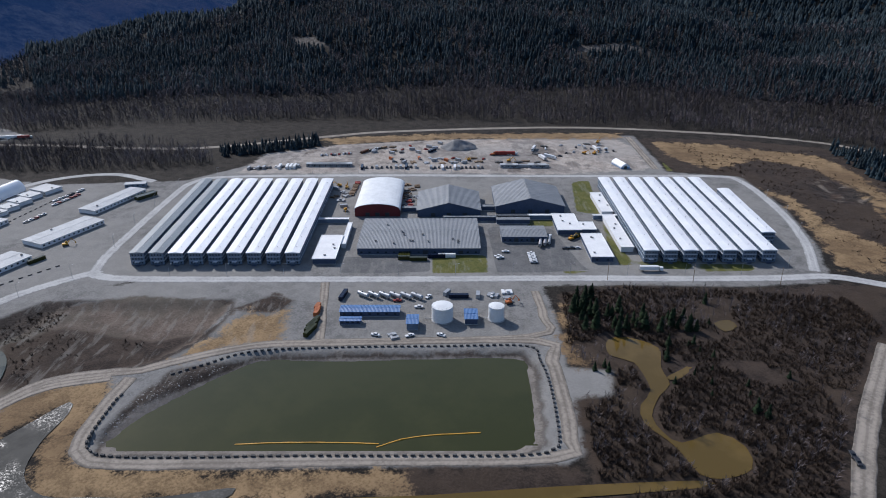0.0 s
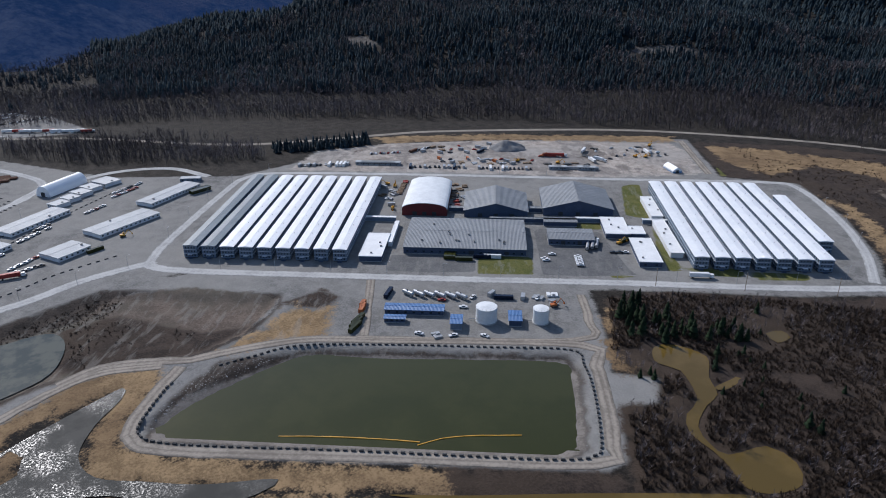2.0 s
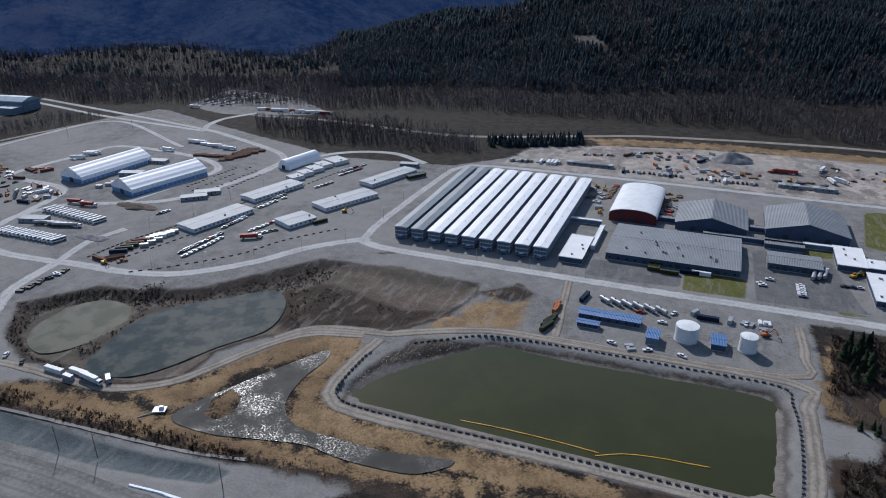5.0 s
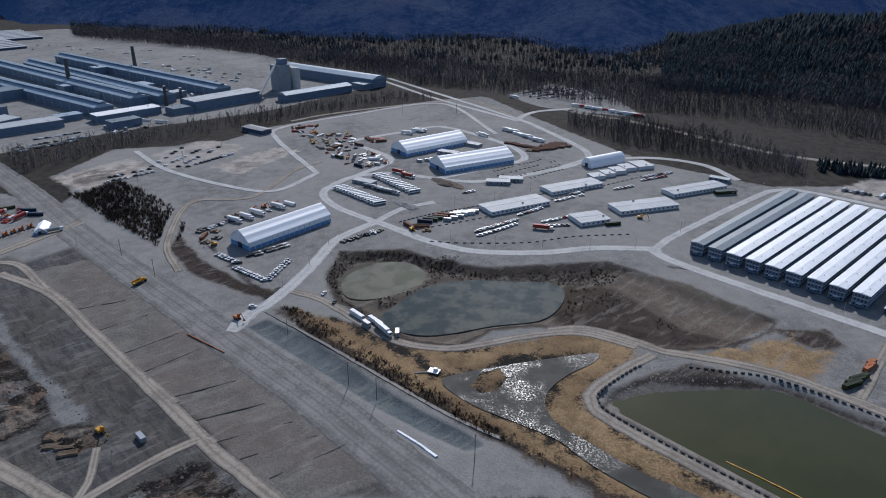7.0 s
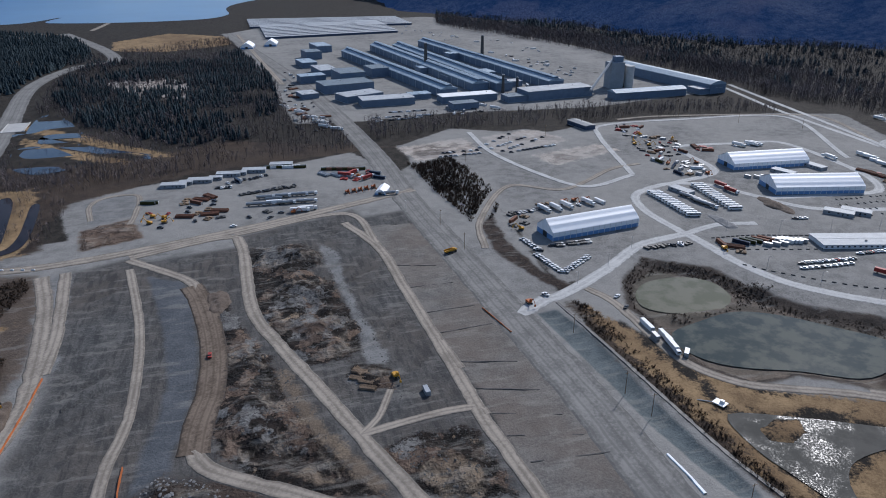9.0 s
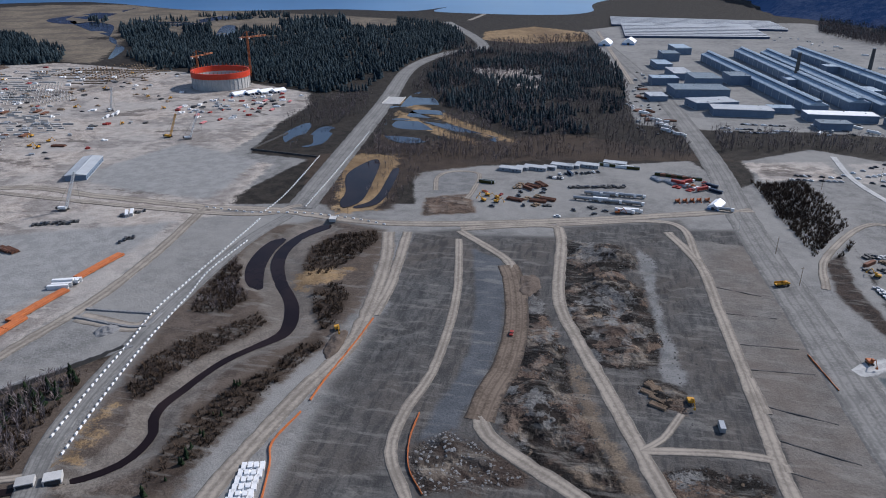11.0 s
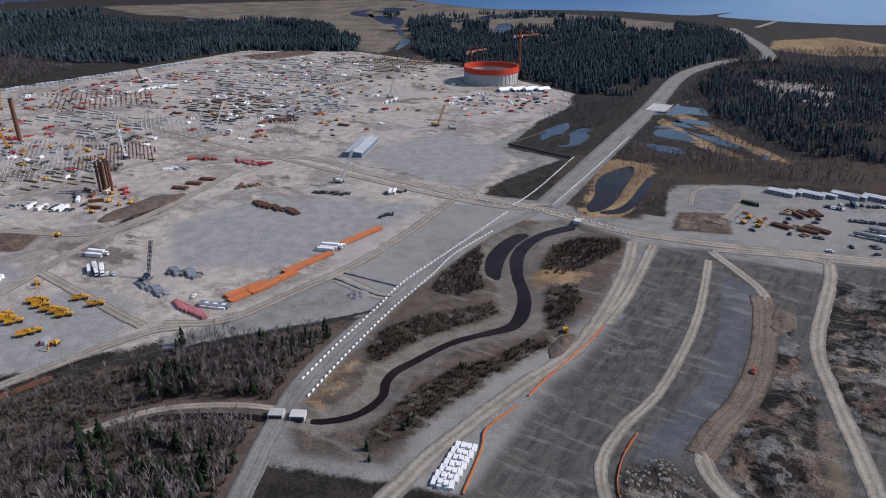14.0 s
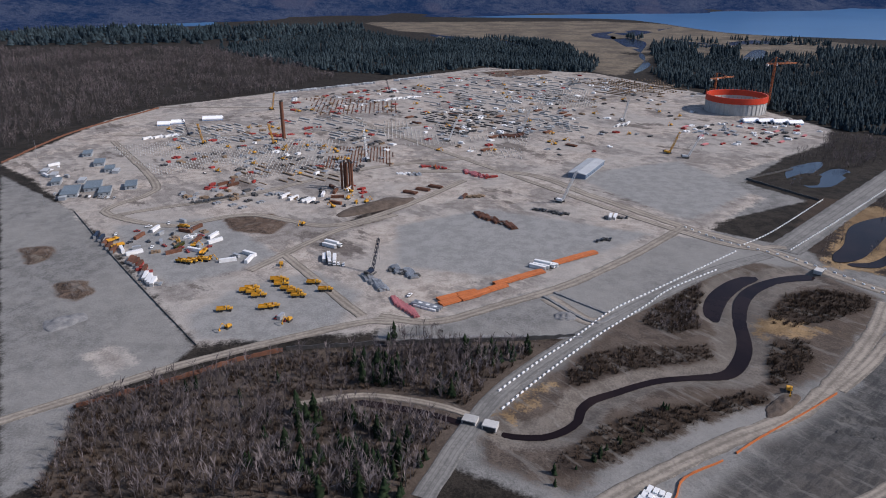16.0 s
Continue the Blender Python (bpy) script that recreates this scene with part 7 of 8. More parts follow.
def utility_pole(h=13.0):
    ob = thing("utility_pole", "weathered wooden utility pole with crossarm", "pole", group="utility poles")
    part("pole", tube((0, 0, 0), (0, 0, h), 0.2, 7, 0.13), "timber", ob)
    arm = part("crossarm", box(0, 0, h - 1.2, 0.16, 2.6, 0.18), "timber", ob)
    for s in (-1.1, 0, 1.1):
        part("insulator", tube((0, s, h - 1.02), (0, s, h - 0.7), 0.08, 6), "paint_silver", arm)
    return ob


def single(name, label, category, group, bm, mat):
    me = bpy.data.meshes.new(name)
    bm.to_mesh(me)
    bm.free()
    me.materials.append(MATS[mat])
    return tagged(new(name, me), label, category, group)


MAKERS = {
    "pw": lambda: pickup("paint_white", "white pickup truck parked on gravel"),
    "pb": lambda: pickup("paint_black", "dark pickup truck parked on gravel"),
    "ps": lambda: pickup("paint_silver", "silver pickup truck parked on gravel"),
    "pr": lambda: pickup("red", "red pickup truck parked on gravel"),
    "cw": lambda: plain_car("paint_white", "white car on the far parking"),
    "cb": lambda: plain_car("paint_black", "dark car on the far parking"),
    "cs": lambda: plain_car("paint_silver", "grey car on the far parking"),
    "bus": bus,
    "lw": lambda: lorry("paint_white", "white box trailer lorry"),
    "lr": lambda: lorry("red", "red box trailer lorry"),
    "ls": lambda: lorry("steel", "silver tank lorry parked on gravel", True),
    "conw": lambda: container("paint_white", "white corrugated site container"),
    "conb": lambda: container("blue", "blue corrugated site container"),
    "cong": lambda: container("green", "green corrugated site container"),
    "conr": lambda: container("rust", "rust red corrugated site container"),
    "cono": lambda: container("orange", "orange corrugated site container", 6.1),
    "cons": lambda: container("paint_silver", "grey corrugated site container", 6.1),
    "dump": dump_truck,
    "exc": excavator,
    "exo": lambda: excavator("orange", "orange excavator with its arm folded"),
    "crane": crawler_crane,
    "craney": lambda: crawler_crane(30, "yellow", "yellow crawler crane with raised lattice boom"),
    "craneb": lambda: crawler_crane(26, "blue", "blue crawler crane with raised lattice boom"),
    "pipeo": lambda: pipe_stack("orange", "stack of orange steel pipes on sleepers"),
    "pipeg": lambda: pipe_stack("steel", "stack of grey steel pipes on sleepers"),
    "piper": lambda: pipe_stack("rust", "stack of rusty pipes on sleepers"),
    "pipep": lambda: pipe_stack("pink", "stack of pink coated pipes on sleepers", 12, 6, 2, 0.35),
    "logs": lambda: pipe_stack("timber", "pile of felled brown tree logs", 8, 7, 2, 0.28, "log_pile"),
    "matr": lambda: material_stack("red", "red bundled building material on dunnage"),
    "mats": lambda: material_stack("steel", "grey steel bundles on dunnage"),
    "matt": lambda: material_stack("timber", "brown timber bundles on dunnage"),
    "matw": lambda: material_stack("paint_white", "white wrapped bundles on dunnage"),
    "matd": lambda: material_stack("dark_steel", "dark scaffold bundles on dunnage"),
    "cabin": site_cabin,
    "cabinb": lambda: site_cabin("long pale site cabin block", 22.0, 9.0),
    "lamp": lamp_post,
    "pole": utility_pole,
    "block": lambda: single("concrete_block", "dark concrete block along the pond road", "concrete block", "blocks along the pond road", bevelled(box(0, 0, -0.1, 1.9, 0.95, 0.95), 0.06), "block_dark"),
    "kerb": lambda: single("road_barrier", "white concrete road barrier", "barrier", "barriers along the new road", bevelled(box(0, 0, -0.1, 2.6, 0.8, 0.95, 0.75), 0.05), "paint_white"),
    "stop": lambda: single("parking_block", "dark kerb block of the parking lot", "barrier", "blocks of the parking lot", bevelled(box(0, 0, -0.05, 2.6, 0.7, 0.65), 0.05), "block_dark"),
}
MADE, HEAPED, FAR_CARS = {}, [], []
FAR_CAR = {"pw": "paint_white", "cw": "paint_white", "pb": "paint_black", "cb": "paint_black", "ps": "paint_silver", "cs": "paint_silver", "pr": "red"}
TALLY = random.Random(5)


def put(kind, x, y, turn=0.0):
    if kind.startswith("mat") and math.hypot(x, y) > 640:
        HEAPED.append((kind, x, y, turn))
        return None
    if kind in FAR_CAR and math.hypot(x, y) > 700:
        FAR_CARS.append((FAR_CAR[kind], x, y, turn))
        return None
    z = road_top(x, y)
    m = pose(x, y, z if math.hypot(x, y) < 820 else z + float(hill(np.array([x]), np.array([y]))[0]), 0, 0, turn)
    if kind not in MADE:
        ob = MAKERS[kind]()
        ob.matrix_basis = m
        MADE[kind] = [(ob, None)] + [(o, o.parent) for o in ob.children_recursive]
        return ob
    made = {}
    for o, up in MADE[kind]:
        made[o] = o.copy()
        scene.collection.objects.link(made[o])
        if up is None:
            made[o].matrix_basis = m
        else:
            made[o].parent = made[up]
    return made[MADE[kind][0][0]]


def row(kinds, x0, y0, x1, y1, n, turn, shake=0.3, gaps=0.0):
    """n things from one point to another, all turned the same way; kinds is a text of kinds to choose from."""
    for i in range(n):
        if TALLY.random() < gaps:
            continue
        f = i / max(1, n - 1)
        put(TALLY.choice(kinds.split()), x0 + (x1 - x0) * f + TALLY.uniform(-shake, shake), y0 + (y1 - y0) * f + TALLY.uniform(-shake, shake), turn + TALLY.uniform(-3, 3) * (shake > 0))


def yard(kinds, poly, n, seed, turn=None):
    """Loose things over a polygon, none upon another."""
    rnd = random.Random(seed)
    p = np.array(poly, float)
    lo, hi = p.min(0), p.max(0)
    placed = []
    for _ in range(n * 12):
        if len(placed) >= n:
            break
        x, y = rnd.uniform(lo[0], hi[0]), rnd.uniform(lo[1], hi[1])
        if not inside(np.array([x]), np.array([y]), poly)[0] or any((x - a) ** 2 + (y - b) ** 2 < 80 for a, b in placed):
            continue
        placed.append((x, y))
        put(rnd.choice(kinds.split()), x, y, (rnd.choice((0, 90)) + turn + rnd.uniform(-8, 8)) if turn is not None else rnd.uniform(0, 360))


def along(kind, line, gap, off=0.0):
    """Things at even steps along a line of points, turned with it."""
    pts = smooth_line(line, False, 1.0)
    seg = np.r_[0, np.cumsum(np.linalg.norm(np.diff(pts, axis=0), axis=1))]
    for s in np.arange(gap / 2, seg[-1], gap):
        x, y = np.interp(s, seg, pts[:, 0]), np.interp(s, seg, pts[:, 1])
        x2, y2 = np.interp(min(s + 1, seg[-1]), seg, pts[:, 0]), np.interp(min(s + 1, seg[-1]), seg, pts[:, 1])
        x1, y1 = np.interp(max(s - 1, 0), seg, pts[:, 0]), np.interp(max(s - 1, 0), seg, pts[:, 1])
        a = math.atan2(y2 - y1, x2 - x1)
        put(kind, x - math.sin(a) * off, y + math.cos(a) * off, math.degrees(a))


def strip(name, label, category, mat, line, width, height, kind="", base=-0.5):
    """A raised band along a line: a berm, fence or bank."""
    pts = smooth_line(line, False, 3.0)
    t = np.gradient(pts, axis=0)
    t /= np.linalg.norm(t, axis=1)[:, None] + 1e-9
    nr = np.stack([-t[:, 1], t[:, 0]], 1)
    rnd = np.random.RandomState(len(pts))
    bm = bmesh.new()
    prev = None
    for q, nn in zip(pts, nr):
        w, h = width / 2 * rnd.uniform(0.8, 1.2), height + abs(height - base) * 0.3 * rnd.uniform(-0.5, 0.5)
        cur = [bm.verts.new((*(q + nn * w * s), zz)) for s, zz in ((1, base), (0.6, h), (-0.6, h), (-1, base))]
        if prev:
            for k in range(3):
                bm.faces.new((prev[k], cur[k], cur[k + 1], prev[k + 1]))
        prev = cur
    bmesh.ops.recalc_face_normals(bm, faces=bm.faces[:])
    me = bpy.data.meshes.new(name)
    bm.to_mesh(me)
    bm.free()
    me.materials.append(MATS[mat])
    return tagged(new(name, me), label, category, kind=kind)


def heap(label, x, y, rx, ry, h, seed, mat="gravel_heap"):
    """A tipped mound with an uneven crest and foot."""
    n, rings, bm = 40, [], bmesh.new()
    for f in np.linspace(1.0, 0.06, 11):
        a = np.linspace(0, 2 * math.pi, n, endpoint=False)
        px, py = rx * f * np.cos(a), ry * f * np.sin(a)
        k = 0.75 + 0.5 * vnoise(px, py, 0.35 * rx, seed)
        px, py = x + px * k, y + py * k
        z = h * (1 - f) ** 0.8 * (0.6 + 0.7 * vnoise(px, py, 0.3 * rx, seed + 1)) + 0.9 * (vnoise(px, py, 2.5, seed + 2) - 0.5) * (f < 0.95) - (0.5 if f == 1 else 0)
        rings.append([bm.verts.new(v) for v in zip(px, py, z)])
    for a, b in zip(rings, rings[1:]):
        for i in range(n):
            bm.faces.new((a[i], a[(i + 1) % n], b[(i + 1) % n], b[i]))
    bm.faces.new(rings[-1])
    for face in bm.faces:
        face.smooth = True
    return single("mound", label, "heap", "", bm, mat)


def pile_field(label, poly, gap, h, seed, mat="concrete", turn=0.3, w=0.9):
    """A field of driven pile heads in a regular grid."""
    rnd = random.Random(seed)
    p = np.array(poly, float)
    c = p.mean(0)
    r = np.abs(p - c).max() * 1.5
    V, F = [], []
    ca, sa = math.cos(turn), math.sin(turn)
    steps = np.arange(-r, r, gap)
    gx, gy = np.meshgrid(steps, steps)
    x, y = c[0] + gx.ravel() * ca - gy.ravel() * sa, c[1] + gx.ravel() * sa + gy.ravel() * ca
    ok = inside(x, y, poly) & (vnoise(x, y, 30, seed) > 0.3)
    for a, b in zip(x[ok], y[ok]):
        hh, o, q = h * rnd.uniform(0.5, 1.3), len(V), w / 2
        V += [(a + sx * q, b + sy * q, zz) for zz in (0, hh) for sx, sy in ((-1, -1), (1, -1), (1, 1), (-1, 1))]
        F += [(o + 4, o + 5, o + 6, o + 7)] + [(o + k, o + (k + 1) % 4, o + 4 + (k + 1) % 4, o + 4 + k) for k in range(4)]
    tagged(new("pile_field", mesh_of("pile_field", V, F, MATS[mat])), label, "piles", kind="stuff")



def column(x, y, h, r):
    ob = thing("steel_column", "rust brown upright steel pile", "pile", pose(x, y, 0))
    part("shaft", tube((0, 0, 0), (0, 0, h), r, 12), "rust", ob)
    part("collar", tube((0, 0, h - 1), (0, 0, h), r + 0.2, 12), "dark_steel", ob)
    return ob


def culvert(x, y, turn):
    ob = thing("culvert", "concrete box culvert under the road", "culvert", pose(x, y, -0.5, 0, 0, turn))
    for s in (-1, 1):
        part("wing_wall", bevelled(box(0, s * 3.2, 0, 5.5, 0.5, 2.4), 0.05), "concrete", ob)
    part("deck", bevelled(box(0, 0, 2.2, 5.5, 7.0, 0.5), 0.05), "concrete", ob)
    # a solid dark block stands in for the shade inside the passage
    part("opening", box(0, 0, 0, 5.2, 5.8, 2.2), "door_dark", ob)
    return ob



# blocks along the pond road and barriers
along("block", [(-140, 303), (-125, 313), (-102, 326), (-57, 330), (-1, 331), (45, 331), (51, 316), (53, 290), (51, 251), (46, 244)], 3.6, 0)
along("block", [(46, 243), (28, 241), (-20, 241), (-69, 241), (-117, 240), (-144, 241), (-155, 246), (-158, 256), (-158, 279), (-157, 286)], 3.6, 0)
along("kerb", [(-209, -216), (-245, -223), (-289, -230), (-326, -237), (-375, -238), (-477, -240)], 4.2, 0)
along("kerb", [(-200, -204), (-242, -213), (-295, -222), (-344, -227), (-380, -232), (-432, -230)], 4.2, 0)
along("kerb", [(-490, -243), (-540, -244), (-651, -256)], 4.5, 0)
along("kerb", [(-507, -215), (-631, -224), (-759, -235)], 4.5, 0)
along("kerb", [(-491, -297), (-487, -252), (-493, -214), (-491, -174), (-482, -138)], 7, 0)
along("stop", [(-357, 317), (-337, 334), (-305, 370), (-289, 404), (-261, 441)], 6, 0)
along("stop", [(-402, 326), (-398, 359), (-388, 391), (-373, 442), (-362, 502)], 4, 0)
along("stop", [(-381, 325), (-365, 377), (-357, 423), (-348, 509), (-337, 573)], 6, 0)
row("stop", -432.7, 473.5, -426.6, 551.6, 14, 176, 0.6, 0.15)
row("stop", -420.3, 466.6, -414.4, 544.3, 14, 176, 0.6, 0.15)
row("stop", -407.1, 462.3, -403.9, 534.5, 14, 177, 0.6, 0.15)
row("stop", -444.1, 481.2, -439.6, 545.5, 14, 176, 0.6, 0.15)

# camp: vehicles
row("pw pw ps", 61.9, 456.7, 62.5, 441.1, 7, 0, 0.2, 0)
row("pw", 38.2, 451.8, 39.6, 448.8, 2, 10, 0.3, 0)
put("pw", 44.1, 459.8, 0)
put("lw", 140.1, 427.9, 0)
row("ls", 71.1, 475.3, 78.8, 479.6, 3, 80, 0.3, 0)
put("exc", 95.3, 482.8, 30)
put("cong", 99.4, 487.2, 40)
row("cong", -30.4, 453.0, -24.8, 453.0, 4, 90, 0.1, 0)
put("cong", -17.4, 446.2, 0)
put("conb", -4.8, 451.0, 0)
put("conw", 2.4, 451.9, 0)
row("pw pb", 88.3, 465.7, 96.7, 466.7, 3, 0, 0.3, 0)
row("matt matr mats", -79.5, 620.4, -80.8, 588.0, 5, 0, 0.3, 0)
row("matd matr", -32.2, 595.6, -28.1, 558.2, 4, 0, 0.3, 0)
yard("matd mats matt exc cons", [(-100, 612), (-85, 612), (-79, 545), (-91, 545)], 9, 3, None)
yard("matd mats matt pb", [(-36, 620), (-23, 612), (-23, 551), (-33, 558)], 8, 4, None)

# camp: tank yard
put("conb", -62.6, 391.0, 80)
put("pw", -9.6, 389.3, 60)
put("exo", 40.1, 380.8, 20)
put("pw", 30.3, 390.7, 80)
put("conb", 9.5, 389.3, 0)
put("pr", -28.6, 384.1, 0)
put("pw", -15.1, 375.9, 0)
put("cons", 2.1, 393.9, 60)
row("cono exo cono", -75.9, 375.4, -75.5, 368.2, 3, 80, 0.3, 0)
row("cong cong exc", -75.4, 356.0, -75.8, 346.8, 3, 70, 0.3, 0)
yard("mats cons pw matw", [(22, 399), (45, 399), (42, 383), (21, 387)], 6, 6, None)
yard("pw exo matt mats", [(-46, 345), (37, 345), (37, 341), (-46, 341)], 4, 7, None)

# back lot
row("cabin", -130.6, 677.6, -97.2, 677.4, 7, 0, 0, 0)
row("conw cons pb pw", -166.1, 671.8, -144.0, 673.7, 7, 90, 0.3, 0)
row("pw pb cons", -191.6, 666.2, -171.3, 669.9, 8, 90, 0.3, 0)
row("pb cons conb pb", -80.5, 669.4, -27.4, 671.1, 12, 90, 0.5, 0.1)
row("cons pb conw", -12.2, 669.1, 38.2, 668.8, 14, 90, 0.3, 0)
row("cabin cons", 62.5, 672.5, 101.8, 672.3, 8, 0, 0.3, 0)
row("pw pb pr ps", -128.1, 715.0, -97.0, 723.6, 14, 90, 1.5, 0)
row("pw pb conr matt", -86.7, 728.0, -68.5, 741.7, 9, 60, 2, 0)
row("pr lr exo pr", 50.1, 716.1, 74.1, 718.2, 9, 0, 1, 0)
yard("pw pb pr matt mats cono exc cons", [(-55, 702), (45, 705), (44, 685), (-54, 685)], 22, 8, None)
yard("pw pb ps exc lw matt matd", [(90, 745), (175, 769), (177, 722), (102, 695)], 20, 9, None)
yard("pw pr conb matt cons matd", [(-76, 746), (-2, 763), (-2, 728), (-74, 719)], 16, 10, None)
yard("matt conr exc matd", [(56, 695), (102, 695), (100, 680), (55, 681)], 6, 11, None)
row("pb cons", 145.5, 745.1, 182.4, 731.0, 6, 90, 1, 0)

# yard of offices: vehicles
row("pw pw ps pb pw pr", -345.5, 357.0, -341.7, 396.4, 16, 60, 0.5, 0.15)
row("pw pw ps pb pw pr", -338.3, 352.4, -335.7, 388.9, 9, 60, 0.5, 0.15)
row("pw pw ps pb pw pr", -347.5, 408.5, -346.0, 432.2, 9, 60, 0.5, 0.15)
row("pw pw ps pb pw pr", -323.6, 410.5, -317.7, 434.2, 6, 60, 0.5, 0.15)
row("pw pw ps pb pw pr", -350.7, 475.7, -347.8, 490.8, 5, 60, 0.5, 0.15)
row("pw pw ps pb pw pr", -332.7, 515.9, -325.3, 542.0, 7, 60, 0.5, 0.15)
row("pw pw ps pb pw pr", -334.5, 571.8, -325.2, 600.1, 9, 60, 0.5, 0.15)
row("pw pw ps pb pw pr", -330.4, 561.4, -322.2, 586.2, 7, 60, 0.5, 0.15)
row("pw pw ps pb pw pr", -348.2, 457.3, -343.4, 484.3, 6, 60, 0.5, 0.15)
row("pw pb", -319.0, 402.1, -308.0, 418.0, 6, 40, 1, 0)
put("lr", -314.3, 397.9, 30)
put("pb", -310.6, 402.3, 10)
put("cong", -283.2, 445.1, 60)
put("exc", -276.8, 473.0, 30)
row("conw conw cons", -383.5, 368.4, -376.9, 386.1, 7, 35, 0.3, 0)
row("cong conr conb conb", -387.8, 341.4, -387.3, 362.7, 5, 35, 0.3, 0)
row("conb cons", -378.3, 356.9, -376.8, 369.1, 3, 35, 0.3, 0)
yard("matt conr piper exc", [(-393, 327), (-380, 338), (-371, 329), (-382, 321)], 9, 12, None)
row("bus", -509.3, 389.5, -448.6, 382.8, 13, 75, 0.1, 0)
row("bus", -502.7, 340.8, -445.3, 341.2, 14, 75, 0.1, 0)
row("lw lw pw ls", -486.4, 363.2, -459.3, 367.4, 7, 20, 1, 0)
row("lr", -501.9, 409.9, -486.8, 408.7, 2, 10, 0.3, 0)
put("cabinb", -500.3, 367.0, 15)
put("cabinb", -416.1, 456.3, 40)
put("cabinb", -414.0, 471.5, 40)
row("pb pw", -417.2, 414.6, -415.1, 421.9, 3, 60, 0.3, 0)
row("cons conw", -517.9, 449.8, -511.4, 464.7, 3, 20, 0.3, 0)
put("cabinb", -519.9, 491.7, 20)
put("cabinb", -527.2, 533.7, 10)
row("piper piper matr", -502.1, 570.2, -479.6, 573.4, 7, 20, 1, 0)
row("piper matt", -468.5, 564.1, -455.0, 605.4, 10, 20, 2, 0)
row("piper", -465.9, 579.9, -466.3, 610.5, 6, 20, 2, 0)
row("pw lw conw pb", -613.8, 509.5, -613.5, 540.5, 7, 20, 1, 0)
yard("pr matr piper conr", [(-629, 469), (-624, 485), (-603, 472), (-607, 457)], 8, 13, None)
row("lw conw", -545.0, 611.9, -487.7, 600.3, 7, 10, 1, 0)
row("pw lw", -559.1, 574.5, -546.6, 572.4, 2, 0, 0.3, 0)
yard("pb matd mats conr pr matt cons exc", [(-709, 428), (-660, 463), (-607, 444), (-587, 394), (-643, 406)], 46, 14, None)
yard("mats conb conw matt cons exo", [(-592, 401), (-570, 436), (-530, 421), (-547, 387)], 18, 15, None)
yard("pb pw matr conr", [(-741, 437), (-723, 463), (-688, 438), (-710, 416)], 10, 16, None)
put("cong", -585.0, 398.6, 10)

# far parking
row("cw cb cs cw cb", -674.5, 787.1, -654.6, 882.1, 20, 80, 0.5, 0.12)
row("cw cb cs cw cb", -658.3, 785.8, -637.4, 880.0, 20, 80, 0.5, 0.12)
row("cw cb cs cw cb", -642.4, 784.6, -619.5, 873.5, 20, 80, 0.5, 0.12)
row("cw cb cs cw cb", -662.2, 829.5, -623.1, 896.8, 20, 80, 0.5, 0.12)
row("cw cb cs cw cb", -685.6, 781.9, -678.2, 871.1, 20, 80, 0.5, 0.12)
row("cw cb cs cw cb", -608.4, 818.1, -574.3, 861.3, 20, 80, 0.5, 0.12)
row("lw lr lw", -573.9, 783.3, -478.5, 788.8, 9, 20, 2, 0)
put("lw", -669.8, 763.2, 10)
row("cw cb", -526.8, 781.5, -475.1, 790.4, 8, 60, 0.3, 0)

# road bend: fabric hall yard
row("pw pw ps pw", -410.3, 190.5, -380.3, 194.5, 12, 60, 0.4, 0)
row("pw ps", -379.5, 197.3, -397.5, 223.2, 10, 20, 0.4, 0)
row("pw pb ps", -438.6, 191.6, -416.0, 195.2, 11, 60, 1, 0)
row("matd mats pb", -422.1, 206.7, -422.1, 235.9, 16, 80, 0.3, 0)
yard("piper matd matt conr exc", [(-498, 201), (-497, 218), (-458, 204), (-456, 190)], 14, 17, None)
row("lw conw lw pw", -491.2, 231.8, -496.7, 284.9, 6, 15, 1, 0)
row("exo matt", -504.6, 234.1, -504.0, 275.5, 5, 15, 1, 0)
row("pb matd mats", -490.2, 203.2, -496.3, 238.1, 10, 30, 1, 0)
row("pb pw matd", -400.0, 273.8, -397.8, 302.8, 10, 20, 1.5, 0)

# trailers by the basin
row("lw conw", -300.0, 210.5, -287.0, 213.5, 2, -3, 0.3, 0)
put("cons", -288.0, 208.0, -5)
put("lw", -275.0, 210.5, -8)
put("cons", -268.2, 214.5, -40)
put("pw", -337.8, 212.5, -60)
put("pb", -323.8, 210.7, -50)
put("exo", -345.0, 156.9, 10)
put("pw", -352.5, 171.0, 30)
put("pb", -429.5, 132.7, 110)
put("dump", -431.3, 133.7, 110)

# smelter parking
row("cw cb cs cb", -676.9, 201.9, -678.3, 242.8, 12, 60, 0.5, 0.25)
row("cw cb cs cb", -686.8, 245.8, -732.3, 295.9, 10, 60, 0.5, 0.25)
row("cw cb cs cb", -679.1, 255.8, -720.1, 318.7, 12, 60, 0.5, 0.25)
row("cw cb cs cb", -667.4, 264.1, -707.2, 326.8, 12, 60, 0.5, 0.25)
row("cw cb cs cb", -660.8, 271.0, -672.8, 324.8, 12, 60, 0.5, 0.25)
row("cw cb cs cb", -663.7, 195.0, -666.4, 237.4, 9, 60, 0.5, 0.25)
row("cw cb cs", -854.2, 163.0, -852.2, 235.5, 18, 80, 1, 0.2)
row("cw cb cs", -835.4, 162.7, -842.1, 225.3, 18, 80, 1, 0.2)
row("cw cb cs", -879.3, 190.1, -878.6, 239.0, 18, 80, 1, 0.2)
row("cw cb cs lw", -971.5, 62.0, -810.6, 107.2, 26, 60, 5, 0.1)
yard("cw cb cons matd piper", [(-1283, 88), (-996, 111), (-795, 111), (-808, 68), (-953, 60)], 36, 18, None)
